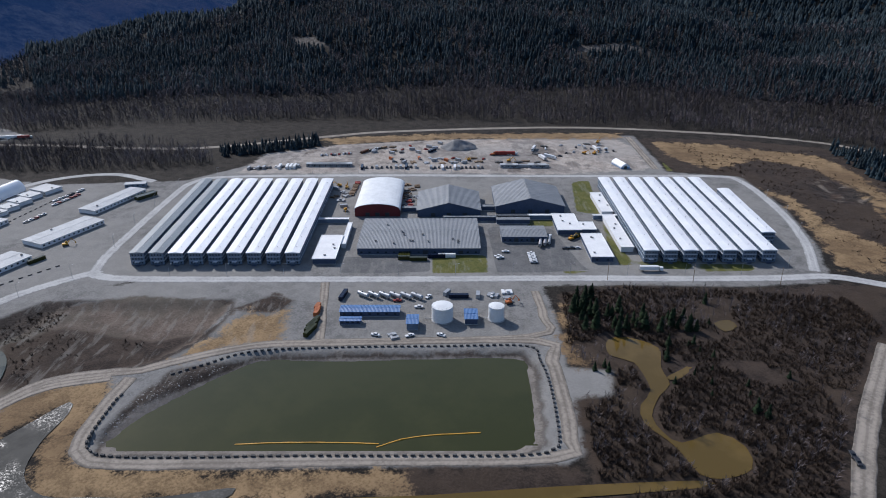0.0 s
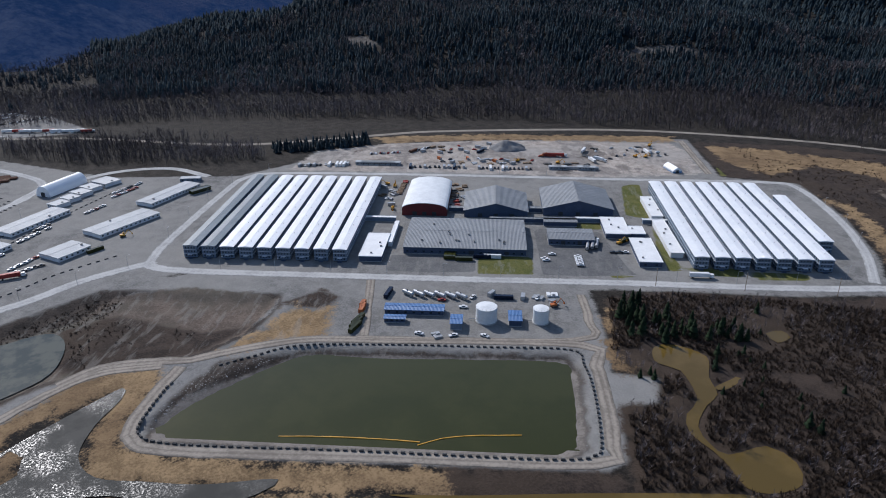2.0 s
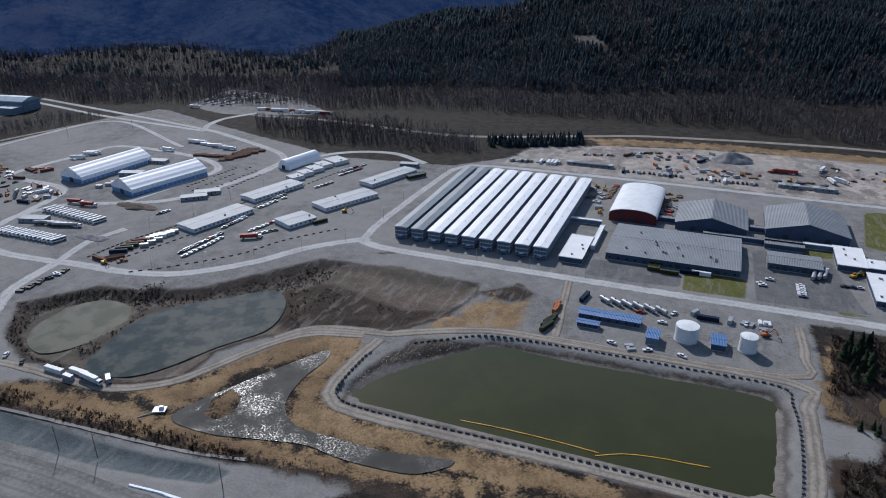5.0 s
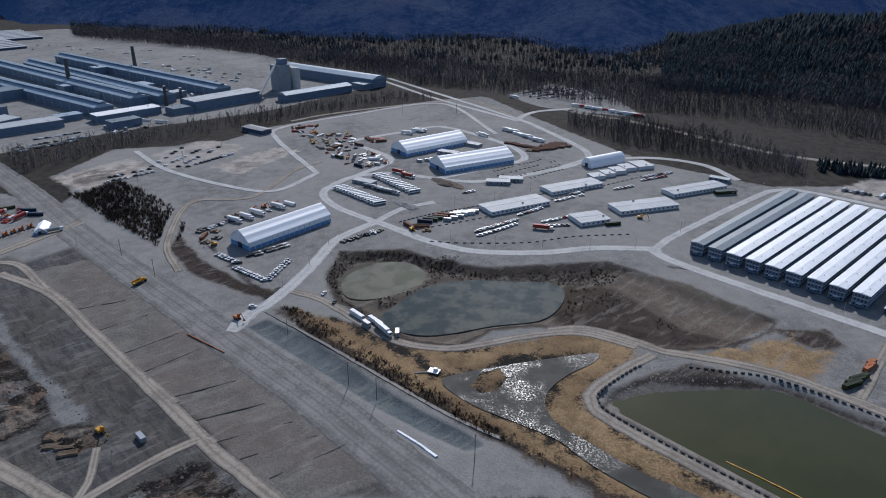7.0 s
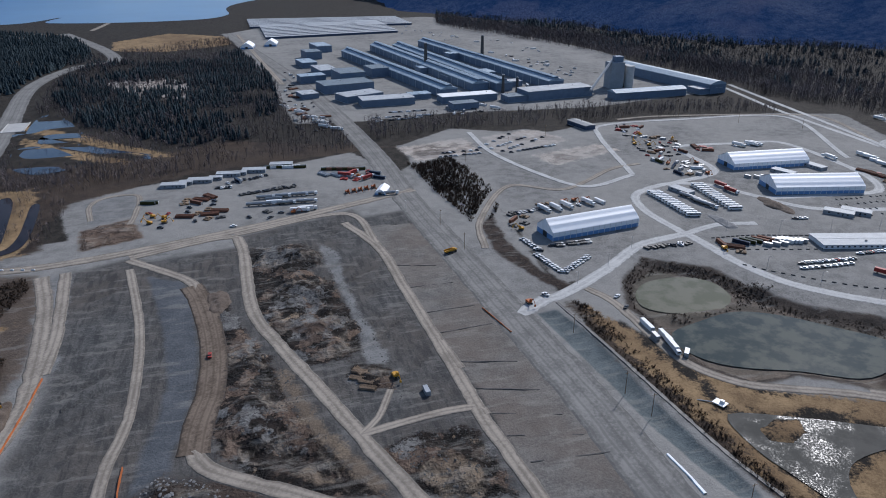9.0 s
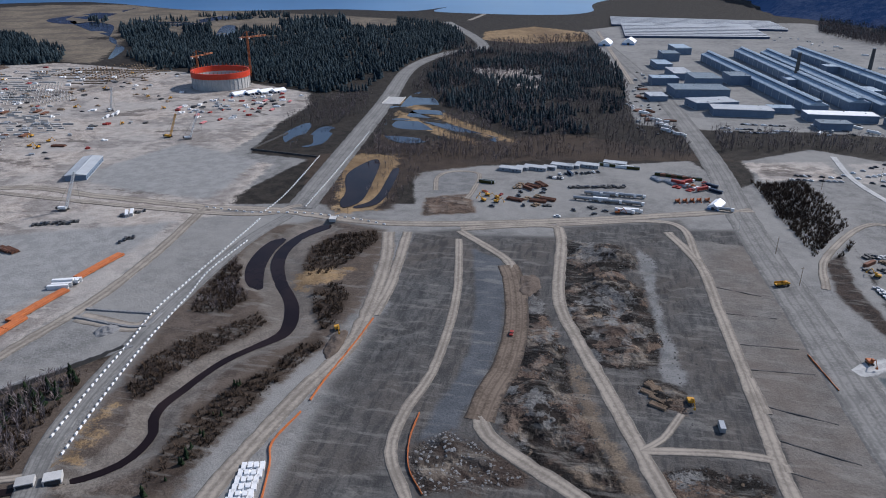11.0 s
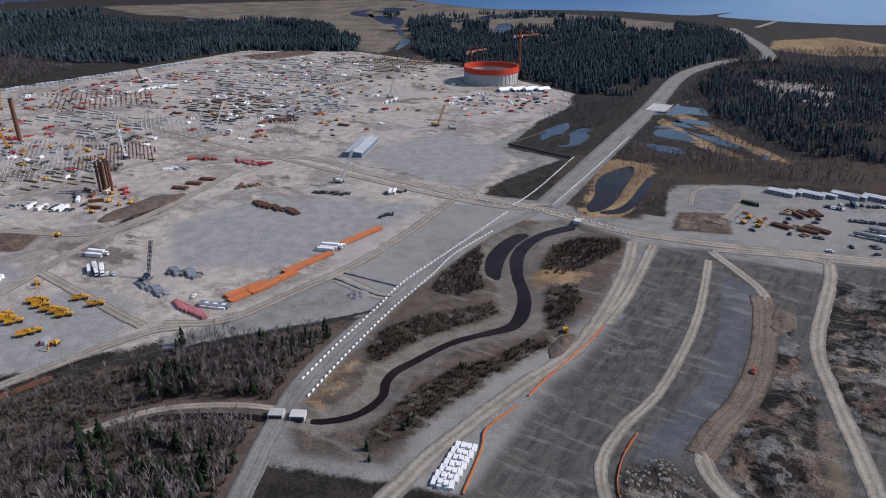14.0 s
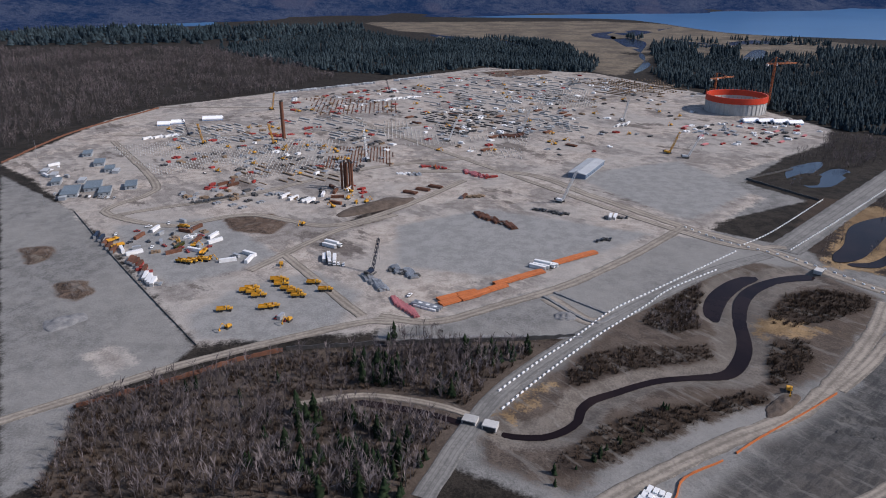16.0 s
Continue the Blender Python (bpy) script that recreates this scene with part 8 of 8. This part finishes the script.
yard("conw cons mats matd lw cw", [(-891, 270), (-906, 347), (-853, 336), (-841, 262)], 14, 19, None)
yard("conw cons mats cw matd", [(-1170, 265), (-995, 493), (-996, 571), (-932, 545), (-977, 392), (-1064, 258)], 20, 10, None)
yard("conw cons mats matd cs", [(-1381, 502), (-1170, 577), (-1072, 592), (-1040, 514), (-1230, 492)], 26, 21, None)
yard("cs cw conw mats", [(-2164, 391), (-1539, 613), (-1231, 606), (-1414, 539), (-1718, 391)], 30, 22, None)

# equipment yard
put("cabinb", -641.7, -60.7, 80)
put("cabinb", -650.2, -38.1, 80)
put("cabinb", -662.3, -13.0, 80)
put("cabinb", -668.3, 10.5, 80)
put("cabin", -647.0, -50.3, 80)
put("cabin", -653.2, -24.7, 80)
put("cabin", -662.9, -2.7, 80)
row("cong conw cong conb", -674.9, 26.8, -669.0, 53.3, 6, 85, 0.5, 0)
put("cabinb", -679.8, 36.9, 80)
put("cong", -599.2, -79.1, 75)
put("cong", -599.9, -76.5, 75)
row("pb matd pw", -625.6, -23.3, -625.3, -11.2, 7, 0, 1, 0)
row("pw pb conb", -637.7, -13.4, -650.7, 20.0, 10, 20, 1, 0)
yard("matd pb conr piper matt exc", [(-602, -53), (-609, -28), (-550, -19), (-545, -47)], 36, 23, None)
yard("pr exc conr pb", [(-581, -79), (-569, -60), (-538, -63), (-537, -74)], 9, 24, None)
row("ls pipeg ls", -585.7, 16.0, -585.7, 51.9, 6, 85, 1, 0)
row("ls lw ls", -569.0, 8.1, -566.7, 49.7, 6, 85, 1, 0)
row("exo ls lw", -542.7, 35.6, -547.4, 47.5, 3, 85, 0.3, 0)
yard("pb exc pw matd cons", [(-551, -2), (-553, 28), (-537, 28), (-535, 0)], 11, 25, None)
row("pb matd", -601.8, -2.2, -612.7, 42.4, 14, 20, 2, 0)
yard("pr matr exo lr", [(-633, 81), (-640, 120), (-616, 118), (-613, 88)], 10, 26, None)
row("exo pr exo", -580.4, 85.5, -587.7, 109.6, 5, 10, 0.3, 0)
row("matw pipeg", -638.3, 73.8, -621.6, 105.6, 4, 30, 0.3, 0)
put("ls", -565.4, 120.1, 85)
put("conb", -628.3, 119.9, 50)
put("conb", -613.4, 121.1, 50)
row("cong conr", -653.7, 78.6, -645.2, 107.3, 7, 85, 0.3, 0)
put("pw", -526.1, -11.8, 80)

# construction site
put("dump", -161.0, -405.7, 150)
put("dump", -163.4, -400.5, 150)
put("dump", -163.8, -393.7, 150)
put("dump", -184.8, -409.3, 150)
put("dump", -183.1, -400.2, 150)
put("dump", -183.0, -391.1, 140)
put("dump", -184.5, -384.4, 140)
put("dump", -183.7, -377.5, 140)
put("dump", -201.2, -388.9, 140)
put("dump", -201.6, -373.8, 140)
put("dump", -138.4, -388.7, 150)
put("dump", -159.9, -375.1, 150)
put("dump", -163.4, -374.3, 150)
put("dump", -165.1, -406.9, 150)
put("dump", -186.0, -405.9, 150)
put("exc", -131.3, -366.2, 20)
put("exc", -198.9, -431.4, 60)
put("exc", -251.2, -496.1, 30)
row("dump exc dump", -145.4, -480.4, -163.1, -474.1, 7, 120, 1, 0)
row("pipeo", -254.6, -309.1, -269.1, -306.7, 2, 171, 0.15, 0)
row("pipeo", -257.1, -314.4, -271.3, -311.4, 2, 168, 0.15, 0)
row("pipeo", -301.7, -309.2, -329.0, -306.1, 4, 174, 0.15, 0)
row("pipeo", -359.0, -308.7, -384.6, -305.6, 4, 173, 0.15, 0)
row("pipeo", -278.7, -306.4, -293.2, -305.7, 2, 177, 0.15, 0)
row("conw lw", -337.3, -312.0, -347.2, -310.4, 4, 112, 0.5, 0)
row("pipep", -228.4, -332.5, -227.7, -311.0, 7, 70, 0.3, 0)
row("pipeg matw", -237.8, -318.6, -241.7, -308.4, 5, 110, 0.3, 0)
row("mats pipeg mats", -235.7, -378.6, -233.9, -351.9, 11, 70, 1.2, 0)
row("pipeg matd", -256.4, -374.1, -263.0, -356.3, 8, 70, 1, 0)
put("craneb", -240.3, -378.5, 200)
put("crane", -460.8, -402.9, 100)
row("matd pb", -427.2, -402.1, -439.2, -376.8, 9, 30, 2, 0)
row("pb conw matd", -459.8, -350.6, -471.6, -339.1, 5, 30, 1.5, 0)
row("pb matd", -411.1, -317.8, -421.7, -315.4, 4, 30, 1, 0)
row("matd piper", -380.1, -421.4, -382.0, -383.9, 9, 70, 0.3, 0)
put("lw", -247.8, -440.6, 110)
put("conw", -243.9, -440.8, 110)
put("pw", -240.6, -333.2, 30)
row("pw lw conw", -228.8, -423.1, -232.8, -403.7, 6, 60, 1, 0)
yard("pw conw cons exc matt conr pb dump pr", [(-120, -576), (-181, -569), (-184, -516), (-164, -487), (-112, -530)], 44, 27, None)
yard("conw matw cong pr exc", [(-160, -536), (-192, -523), (-177, -491), (-151, -498)], 16, 28, None)
row("piper conr matr", -118.2, -508.0, -119.9, -480.5, 9, 60, 1, 0)
row("conw mats", -117.2, -475.4, -118.0, -454.4, 6, 60, 1, 0)
row("conb conr", -112.1, -578.0, -113.3, -535.8, 5, 60, 1, 0)
yard("conw pw cons", [(-172, -474), (-192, -471), (-190, -452), (-171, -461)], 9, 29, None)
row("pr exc cons", -160.2, -360.2, -162.8, -350.5, 4, 30, 1, 0)
yard("conr pr matr pb conw exc matd", [(-310, -577), (-354, -566), (-324, -510), (-289, -519)], 24, 30, None)
row("conw pb pw matd", -274.5, -577.1, -288.9, -539.5, 12, 20, 1.5, 0)
row("matd", -203.9, -609.2, -234.4, -605.5, 10, 70, 0.5, 0)
yard("matr conr mats", [(-232, -654), (-257, -652), (-249, -627), (-227, -634)], 9, 31, None)
row("piper", -372.0, -510.6, -401.7, -509.5, 3, 112, 0.3, 0)
row("matr pr pipep", -457.5, -532.8, -466.1, -499.1, 16, 60, 4, 0)
row("exo pr matr", -436.8, -578.1, -451.2, -557.6, 6, 60, 2, 0)
row("mats matw", -403.1, -569.3, -415.0, -554.2, 4, 70, 0.5, 0)
row("matt conr", -402.2, -468.1, -416.6, -460.7, 5, 30, 1, 0)
column(-329.2, -561.9, 27, 1.1)
column(-334.2, -564.9, 27, 1.1)
column(-332.0, -557.2, 27, 1.1)
column(-337.0, -560.2, 27, 1.1)
column(-335.8, -554.1, 27, 1.1)

# site offices
shed("site_office", "grey flat-roofed modular site office", -123.7, -711.8, 14, 30, 3.6, -20, "wall_grey", "slate_roof", windows=4, group="site offices")
shed("site_office", "grey flat-roofed modular site office", -145.1, -717.5, 14, 26, 3.6, -20, "wall_grey", "slate_roof", windows=4, group="site offices")
shed("site_office", "grey flat-roofed modular site office", -149.5, -693.0, 10, 20, 3.6, -20, "wall_grey", "slate_roof", windows=4, group="site offices")
shed("site_office", "grey flat-roofed modular site office", -174.6, -698.1, 10, 20, 3.6, -20, "wall_grey", "slate_roof", windows=4, group="site offices")
shed("site_office", "grey flat-roofed modular site office", -174.0, -855.7, 9, 18, 3.6, -20, "wall_grey", "slate_roof", windows=4, group="site offices")
shed("site_office", "grey flat-roofed modular site office", -173.7, -805.9, 10, 20, 3.6, -20, "wall_grey", "slate_roof", windows=4, group="site offices")
shed("site_office", "grey flat-roofed modular site office", -175.2, -772.9, 9, 16, 3.6, -20, "wall_grey", "slate_roof", windows=4, group="site offices")
shed("site_office", "grey flat-roofed modular site office", -121.1, -756.7, 8, 16, 3.6, -20, "wall_grey", "slate_roof", windows=4, group="site offices")
put("cabin", -114.7, -699.3, 62)
put("cabin", -142.0, -747.0, 62)
put("cabin", -124.8, -787.0, 62)
put("cabin", -121.3, -808.8, 62)
put("cabin", -178.3, -762.0, 62)
row("pw pb ps", -110.5, -718.1, -150.3, -670.1, 14, 60, 1, 0)
yard("conw pw cons", [(-119, -825), (-138, -838), (-135, -771), (-117, -760)], 8, 32, None)

# far part of the site
yard("matw matr mats matd pb matr mats exc matw", [(-465, -987), (-733, -1042), (-951, -1042), (-1075, -890), (-859, -753), (-610, -785), (-486, -888)], 130, 33, 10)
yard("matd matt matr mats exc mats pb matr", [(-280, -938), (-442, -873), (-502, -693), (-375, -643), (-255, -634), (-221, -741)], 80, 34, 10)
yard("matd mats matr matw exc pb matt piper", [(-561, -800), (-806, -705), (-791, -517), (-650, -481), (-517, -527), (-481, -620)], 80, 35, 10)
yard("matd mats exc matw pb matt", [(-1048, -866), (-1065, -651), (-813, -499), (-805, -650)], 40, 36, 10)
yard("matr pr matw mats mats matw matd pipep", [(-817, -518), (-937, -465), (-942, -384), (-829, -386), (-749, -434)], 64, 37, 10)
row("conw conw cons", -526.0, -1091.3, -709.0, -1078.5, 26, 110, 0.5, 0)
row("conw", -759.6, -1079.3, -833.5, -1072.2, 8, 110, 1, 0)
row("matw conw", -609.1, -928.5, -688.0, -915.4, 14, 20, 2, 0)
row("pr matr", -382.4, -820.0, -386.2, -796.6, 7, 60, 3, 0)
row("matr pr", -427.2, -821.3, -449.4, -816.2, 7, 60, 3, 0)
row("conw matw", -252.1, -895.2, -284.6, -888.3, 9, 20, 1, 0)
row("piper conr piper", -595.6, -624.1, -626.6, -610.6, 9, 60, 3, 0)
put("craney", -361.8, -770.7, 40)
put("crane", -405.4, -633.8, 250)
put("crane", -530.8, -650.3, 120)
put("crane", -788.5, -587.5, 60)
put("crane", -684.2, -420.3, 120)
put("craney", -685.8, -444.8, 90)
put("craneb", -674.3, -975.5, 20)
put("craney", -296.1, -824.7, 50)
put("craneb", -299.6, -880.0, 30)
put("crane", -632.4, -626.5, 90)
put("craney", -454.6, -967.0, 90)
column(-380.3, -781.9, 48, 2.2)
row("conb cons conw matw", -920.5, -464.4, -950.2, -421.3, 14, 60, 3, 0)
row("pw lw conw", -750.9, -572.1, -773.8, -566.8, 4, 20, 1, 0)

# loose things on the fill and by the creek
row("matw", -185.4, -118.9, -209.0, -122.8, 7, 20, 0.4, 0)
row("matw", -186.3, -116.4, -210.0, -120.1, 7, 20, 0.4, 0)
row("logs", -300.4, 42.7, -286.6, 49.3, 4, 60, 3, 0)
row("logs", -300.5, 46.2, -292.2, 52.7, 3, 20, 2, 0)
row("pw pb", 174.9, 240.4, 174.6, 235.4, 2, 80, 0.3, 0)
put("exc", -323.7, -124.3, 30)
put("exc", -291.6, 61.8, 10)
row("pr", -337.9, -27.7, -336.6, -27.1, 1, 0, 0.3, 0)
row("cons", -274.5, 73.3, -271.9, 74.0, 1, 0, 0.3, 0)
tower_crane(65.2, 34, 150).matrix_basis = pose(-1025.5, -506.5, 0)
tower_crane(29.5, 40, 170).matrix_basis = pose(-1054.6, -611.8, 0)
fabric_hall("fabric_shelter", "small white fabric shelter on gravel", 176.8, 675.8, 9, 20, 15, 2.5, 5.5, 3.0)
fabric_hall("fabric_shelter", "small white fabric shelter on gravel", -574.6, 115.5, 9, 18, 65, 2.5, 5.5, 3.0)
fabric_hall("fabric_shelter", "small white fabric shelter on gravel", -360.2, -955.5, 12, 26, 60, 2.5, 5.5, 3.0)
fabric_hall("fabric_shelter", "small white fabric shelter on gravel", -295.3, -961.4, 9, 16, 60, 2.5, 5.5, 3.0)
fabric_hall("fabric_shelter", "small white fabric shelter on gravel", -313.3, -960.5, 9, 16, 60, 2.5, 5.5, 3.0)
fabric_hall("fabric_shelter", "small white fabric shelter on gravel", -918.5, -475.4, 12, 22, 60, 2.5, 5.5, 3.0)
fabric_hall("fabric_shelter", "small white fabric shelter on gravel", -931.0, -460.4, 12, 22, 60, 2.5, 5.5, 3.0)
fabric_hall("fabric_shelter", "small white fabric shelter on gravel", -942.7, -446.0, 12, 22, 60, 2.5, 5.5, 3.0)
fabric_hall("fabric_shelter", "small white fabric shelter on gravel", -950.9, -430.0, 12, 20, 60, 2.5, 5.5, 3.0)
shed("long_store", "long pale blue-green store on the gravel pad", -558.9, -455.2, 62, 18, 5, 22, "wall_blue", "pale_roof", rise=1.5, windows=6)
ob = thing("pump_platform", "white concrete pump platform by the creek", "platform", pose(-226, 204, 0, 0, 0, 25))
part("deck", bevelled(box(0, 0, 0.6, 6.0, 4.5, 0.4), 0.05), "paint_white", ob)
for sx in (-2.4, 2.4):
    for sy in (-1.7, 1.7):
        part("leg", box(sx, sy, -1.0, 0.35, 0.35, 1.6), "concrete", ob)
part("pump_box", bevelled(box(0.8, 0.4, 1.0, 2.0, 1.6, 1.3), 0.05), "paint_white", ob)
part("pipe", tube((-3, -2, 0.7), (-9, -5, 0.1), 0.3, 8), "steel", ob)
ob = thing("road_bridge", "pale concrete bridge deck carrying the haul road", "bridge", pose(-926, -251, 0.32, 0, 0, -177.0))
part("deck", bevelled(box(0, 0, -0.5, 46, 24, 0.75), 0.05), "concrete", ob)
for side in (-1, 1):
    part("parapet", box(0, side * 11.8, 0.25, 46, 0.4, 0.9), "concrete", ob)
culvert(-484, -183, 100)
culvert(-182.5, -206.3, 30)
culvert(-187.0, -197.2, 30)

# lamps and poles
along("lamp", [(-201, 421), (-107, 421), (-9, 420), (81, 421), (194, 421), (246, 437)], 38, 0)
along("lamp", [(-361, 321), (-291, 365), (-247, 416), (-238, 435)], 34, 0)
along("lamp", [(-414, 276), (-368, 211), (-357, 183)], 38, 0)
along("lamp", [(-239, 448), (-242, 589), (-198, 649), (-46, 652), (118, 649)], 45, 0)
along("lamp", [(270, 634), (280, 553), (265, 466)], 40, 0)
along("lamp", [(-417, 327), (-392, 409), (-373, 519)], 40, 0)
along("pole", [(-258, 166), (-194, 170), (-131, 175)], 62, 0)
along("pole", [(-509, 140), (-387, 148)], 50, 0)
along("pole", [(-336, 169), (-255, 165), (-190, 169)], 60, 0)
along("pole", [(-624, 183), (-766, 460), (-654, 633)], 70, 0)
along("lamp", [(-495, 122), (-571, 126)], 50, 0)
along("pole", [(80, 416), (171, 410), (231, 405)], 55, 0)
along("lamp", [(-92, -661), (-141, -971)], 60, 0)
yard("matd mats matt mats exc mats matw", [(-340, -827), (-492, -702), (-405, -590), (-263, -653)], 70, 40, 10)
yard("matd mats matt matw", [(-597, -822), (-756, -776), (-638, -602), (-533, -687)], 60, 41, 10)
yard("matd mats matw matt", [(-873, -926), (-1080, -839), (-992, -677), (-773, -676), (-710, -728)], 70, 42, 10)
yard("matd matt mats matr matw mats", [(-511, -1042), (-715, -1017), (-584, -832), (-461, -908)], 60, 43, 10)
yard("matd matt mats", [(-195, -649), (-272, -620), (-297, -554), (-227, -570)], 24, 44, 10)
pile_field("grid of short concrete pile heads", [(-201, -878), (-333, -844), (-290, -713), (-208, -719)], 6, 1.6, 61, "concrete", 0.18, 0.9)
pile_field("grid of concrete pile heads", [(-340, -827), (-430, -734), (-385, -636), (-272, -645), (-285, -717)], 6, 1.8, 62, "concrete", 0.18, 0.9)
pile_field("dense rows of rusty pile heads", [(-412, -704), (-463, -662), (-411, -599), (-345, -639)], 5, 2.2, 63, "rust", 0.18, 0.9)
pile_field("grid of concrete pile heads", [(-502, -824), (-586, -755), (-553, -613), (-477, -658)], 7, 1.6, 64, "concrete", 0.18, 1)
pile_field("rows of concrete pile heads", [(-572, -656), (-621, -595), (-534, -528), (-516, -591)], 8, 1.8, 65, "concrete", 0.18, 1)
pile_field("far rows of pale pile heads", [(-812, -861), (-950, -784), (-845, -673), (-710, -728)], 9, 2, 66, "concrete", 0.18, 1.3)
pile_field("dark rows of foundation walls", [(-1015, -893), (-1133, -777), (-1065, -651), (-971, -729)], 10, 2, 67, "timber", 0.18, 2)
pile_field("far rows of rusty pile heads", [(-539, -1019), (-636, -906), (-584, -832), (-486, -888)], 9, 2, 68, "rust", 0.18, 1.3)
heap("grey crushed stone heap on the back lot", 16, 746, 22, 14, 9, 1, "gravel_heap")
heap("low brown soil heap on the site", -326, -499, 40, 14, 4, 2, "soil_heap")
heap("grey gravel mound on the bare pad", -58, -436, 14, 10, 2.5, 3, "gravel_heap")
heap("pale stone heap by the creek", -298, -250, 8, 6, 2, 7, "gravel_heap")
heap("gravel mound among the roads", -428, 356, 18, 6, 2, 8, "gravel_heap")
heap("soil mound beside the fabric halls", -448, 422, 22, 8, 3, 9, "soil_heap")
heap("brown earth mound between two tracks", -402, -23, 18, 7, 1.5, 10, "soil_heap")
heap("dark earth mound by the creek track", -309, -120, 14, 5, 3, 11, "soil_heap")
strip("silt_fence", "orange plastic silt fence along the fill", "fence", "orange", [(-340, -108), (-313, -110), (-276, -114), (-258, -115)], 0.8, 0.9, "")
strip("silt_fence", "orange plastic silt fence along the fill", "fence", "orange", [(-249, -116), (-226, -120), (-212, -115), (-185, -108)], 0.9, 0.9, "")
strip("silt_fence", "orange plastic silt fence below the track", "fence", "orange", [(-259, -62), (-240, -62), (-222, -58), (-208, -49)], 0.7, 0.8, "")
strip("silt_fence", "orange plastic silt fence beside the haul road", "fence", "orange", [(-348, 128), (-316, 134)], 0.5, 0.8, "")
strip("snow_bank", "strip of leftover white snow beside the haul road", "snow", "snow", [(-202, 160), (-189, 161), (-177, 161)], 1.8, 0.5, "")
strip("sheet_pile_wall", "rust brown sheet pile wall below the site", "wall", "rust", [(-41, -336), (-68, -332), (-93, -329), (-120, -327), (-144, -321)], 0.7, 2.4, "")
strip("sheet_pile_wall", "dark sheet pile wall along the wood", "wall", "dark_steel", [(-146, -321), (-198, -288), (-250, -250), (-282, -229)], 0.8, 2.4, "")
strip("perimeter_fence", "rust coloured perimeter fence of the site", "fence", "rust", [(-91, -877), (-190, -991), (-330, -1087)], 0.6, 2, "")
strip("drain_wall", "dark lined drain edge", "wall", "dark_steel", [(-113, -654), (-110, -538), (-109, -445), (-109, -358)], 0.7, 0.8, "")
strip("drain_wall", "dark drain edge of the gravel pad", "wall", "dark_steel", [(-658, -334), (-645, -257)], 0.9, 1.6, "")
strip("drain_wall", "dark pond kerb beside the gravel pad", "wall", "dark_steel", [(-658, -334), (-730, -323)], 0.8, 1.6, "")
strip("earth_bank", "low grey earth bank", "bank", "gravel_heap", [(-317, -277), (-320, -236)], 3, 0.9, "")
strip("earth_bank", "low grey earth bank", "bank", "gravel_heap", [(-307, -277), (-304, -235), (-321, -231)], 3, 0.9, "")
strip("earth_bank", "low grey earth bank", "bank", "gravel_heap", [(-188, -295), (-217, -280), (-248, -257), (-285, -226)], 3, 0.9, "")
strip("floating_boom", "yellow floating boom on the pond", "boom", "yellow", [(-92.8, 251.8), (-71.7, 252.9), (-46.5, 252.9), (-28.8, 252.0)], 0.8, -2.15, "", -2.7)
strip("floating_boom", "yellow floating boom on the pond", "boom", "yellow", [(-29.8, 249.7), (-18.9, 255.1), (-6.3, 257.9), (16.8, 259.8)], 0.8, -2.15, "", -2.7)
strip("rail_track", "dark ballast rail track beside the ditch", "rail", "dark_steel", [(-342, 174), (-296, 178), (-265, 180), (-232, 182), (-194, 185), (-166, 190)], 3, 0.35, "structure")
strip("drain_berm", "shallow dark drain berm across the fill", "berm", "soil_dark", [(-423, 88), (-414, 118)], 1.1, 0.22, "structure")
strip("drain_berm", "shallow dark drain berm across the fill", "berm", "soil_dark", [(-387, 89), (-386, 121)], 1.1, 0.22, "structure")
strip("drain_berm", "shallow dark drain berm across the fill", "berm", "soil_dark", [(-352, 91), (-353, 125)], 1.1, 0.22, "structure")
strip("drain_berm", "shallow dark drain berm across the fill", "berm", "soil_dark", [(-327, 92), (-329, 127)], 1.1, 0.22, "structure")
strip("drain_berm", "shallow dark drain berm across the fill", "berm", "soil_dark", [(-297, 93), (-288, 126)], 1.1, 0.22, "structure")
strip("drain_berm", "shallow dark drain berm across the fill", "berm", "soil_dark", [(-272, 94), (-261, 127)], 1.1, 0.22, "structure")
strip("drain_berm", "shallow dark drain berm across the fill", "berm", "soil_dark", [(-250, 98), (-240, 129)], 1.1, 0.22, "structure")
strip("drain_berm", "shallow dark drain berm across the fill", "berm", "soil_dark", [(-233, 99), (-224, 132)], 1.1, 0.22, "structure")
strip("drain_berm", "shallow dark drain berm across the fill", "berm", "soil_dark", [(-214, 102), (-210, 139)], 1.1, 0.22, "structure")
foundations("far rows of concrete foundation walls", [(-698, -993), (-926, -1014), (-1048, -866), (-841, -737), (-622, -801)], 16, 26, 91, "concrete")
foundations("rows of dark formwork walls", [(-290, -713), (-385, -636), (-337, -580), (-260, -631)], 9, 14, 92, "timber")
foundations("rows of concrete foundation strips", [(-427, -910), (-523, -857), (-521, -718), (-430, -734)], 10, 18, 93, "concrete")
foundations("rows of low foundation walls", [(-298, -946), (-398, -886), (-367, -804), (-260, -837)], 9, 16, 94, "concrete")
foundations("long dark foundation trenches", [(-998, -864), (-1133, -777), (-1062, -654), (-944, -731)], 14, 60, 95, "timber")
foundations("rows of steel framing", [(-610, -812), (-712, -754), (-621, -636), (-544, -678)], 10, 16, 96, "dark_steel")
foundations("rows of concrete footings", [(-684, -724), (-796, -685), (-712, -582), (-600, -613)], 10, 12, 97, "concrete")
spread_stacks()
spread_cars()
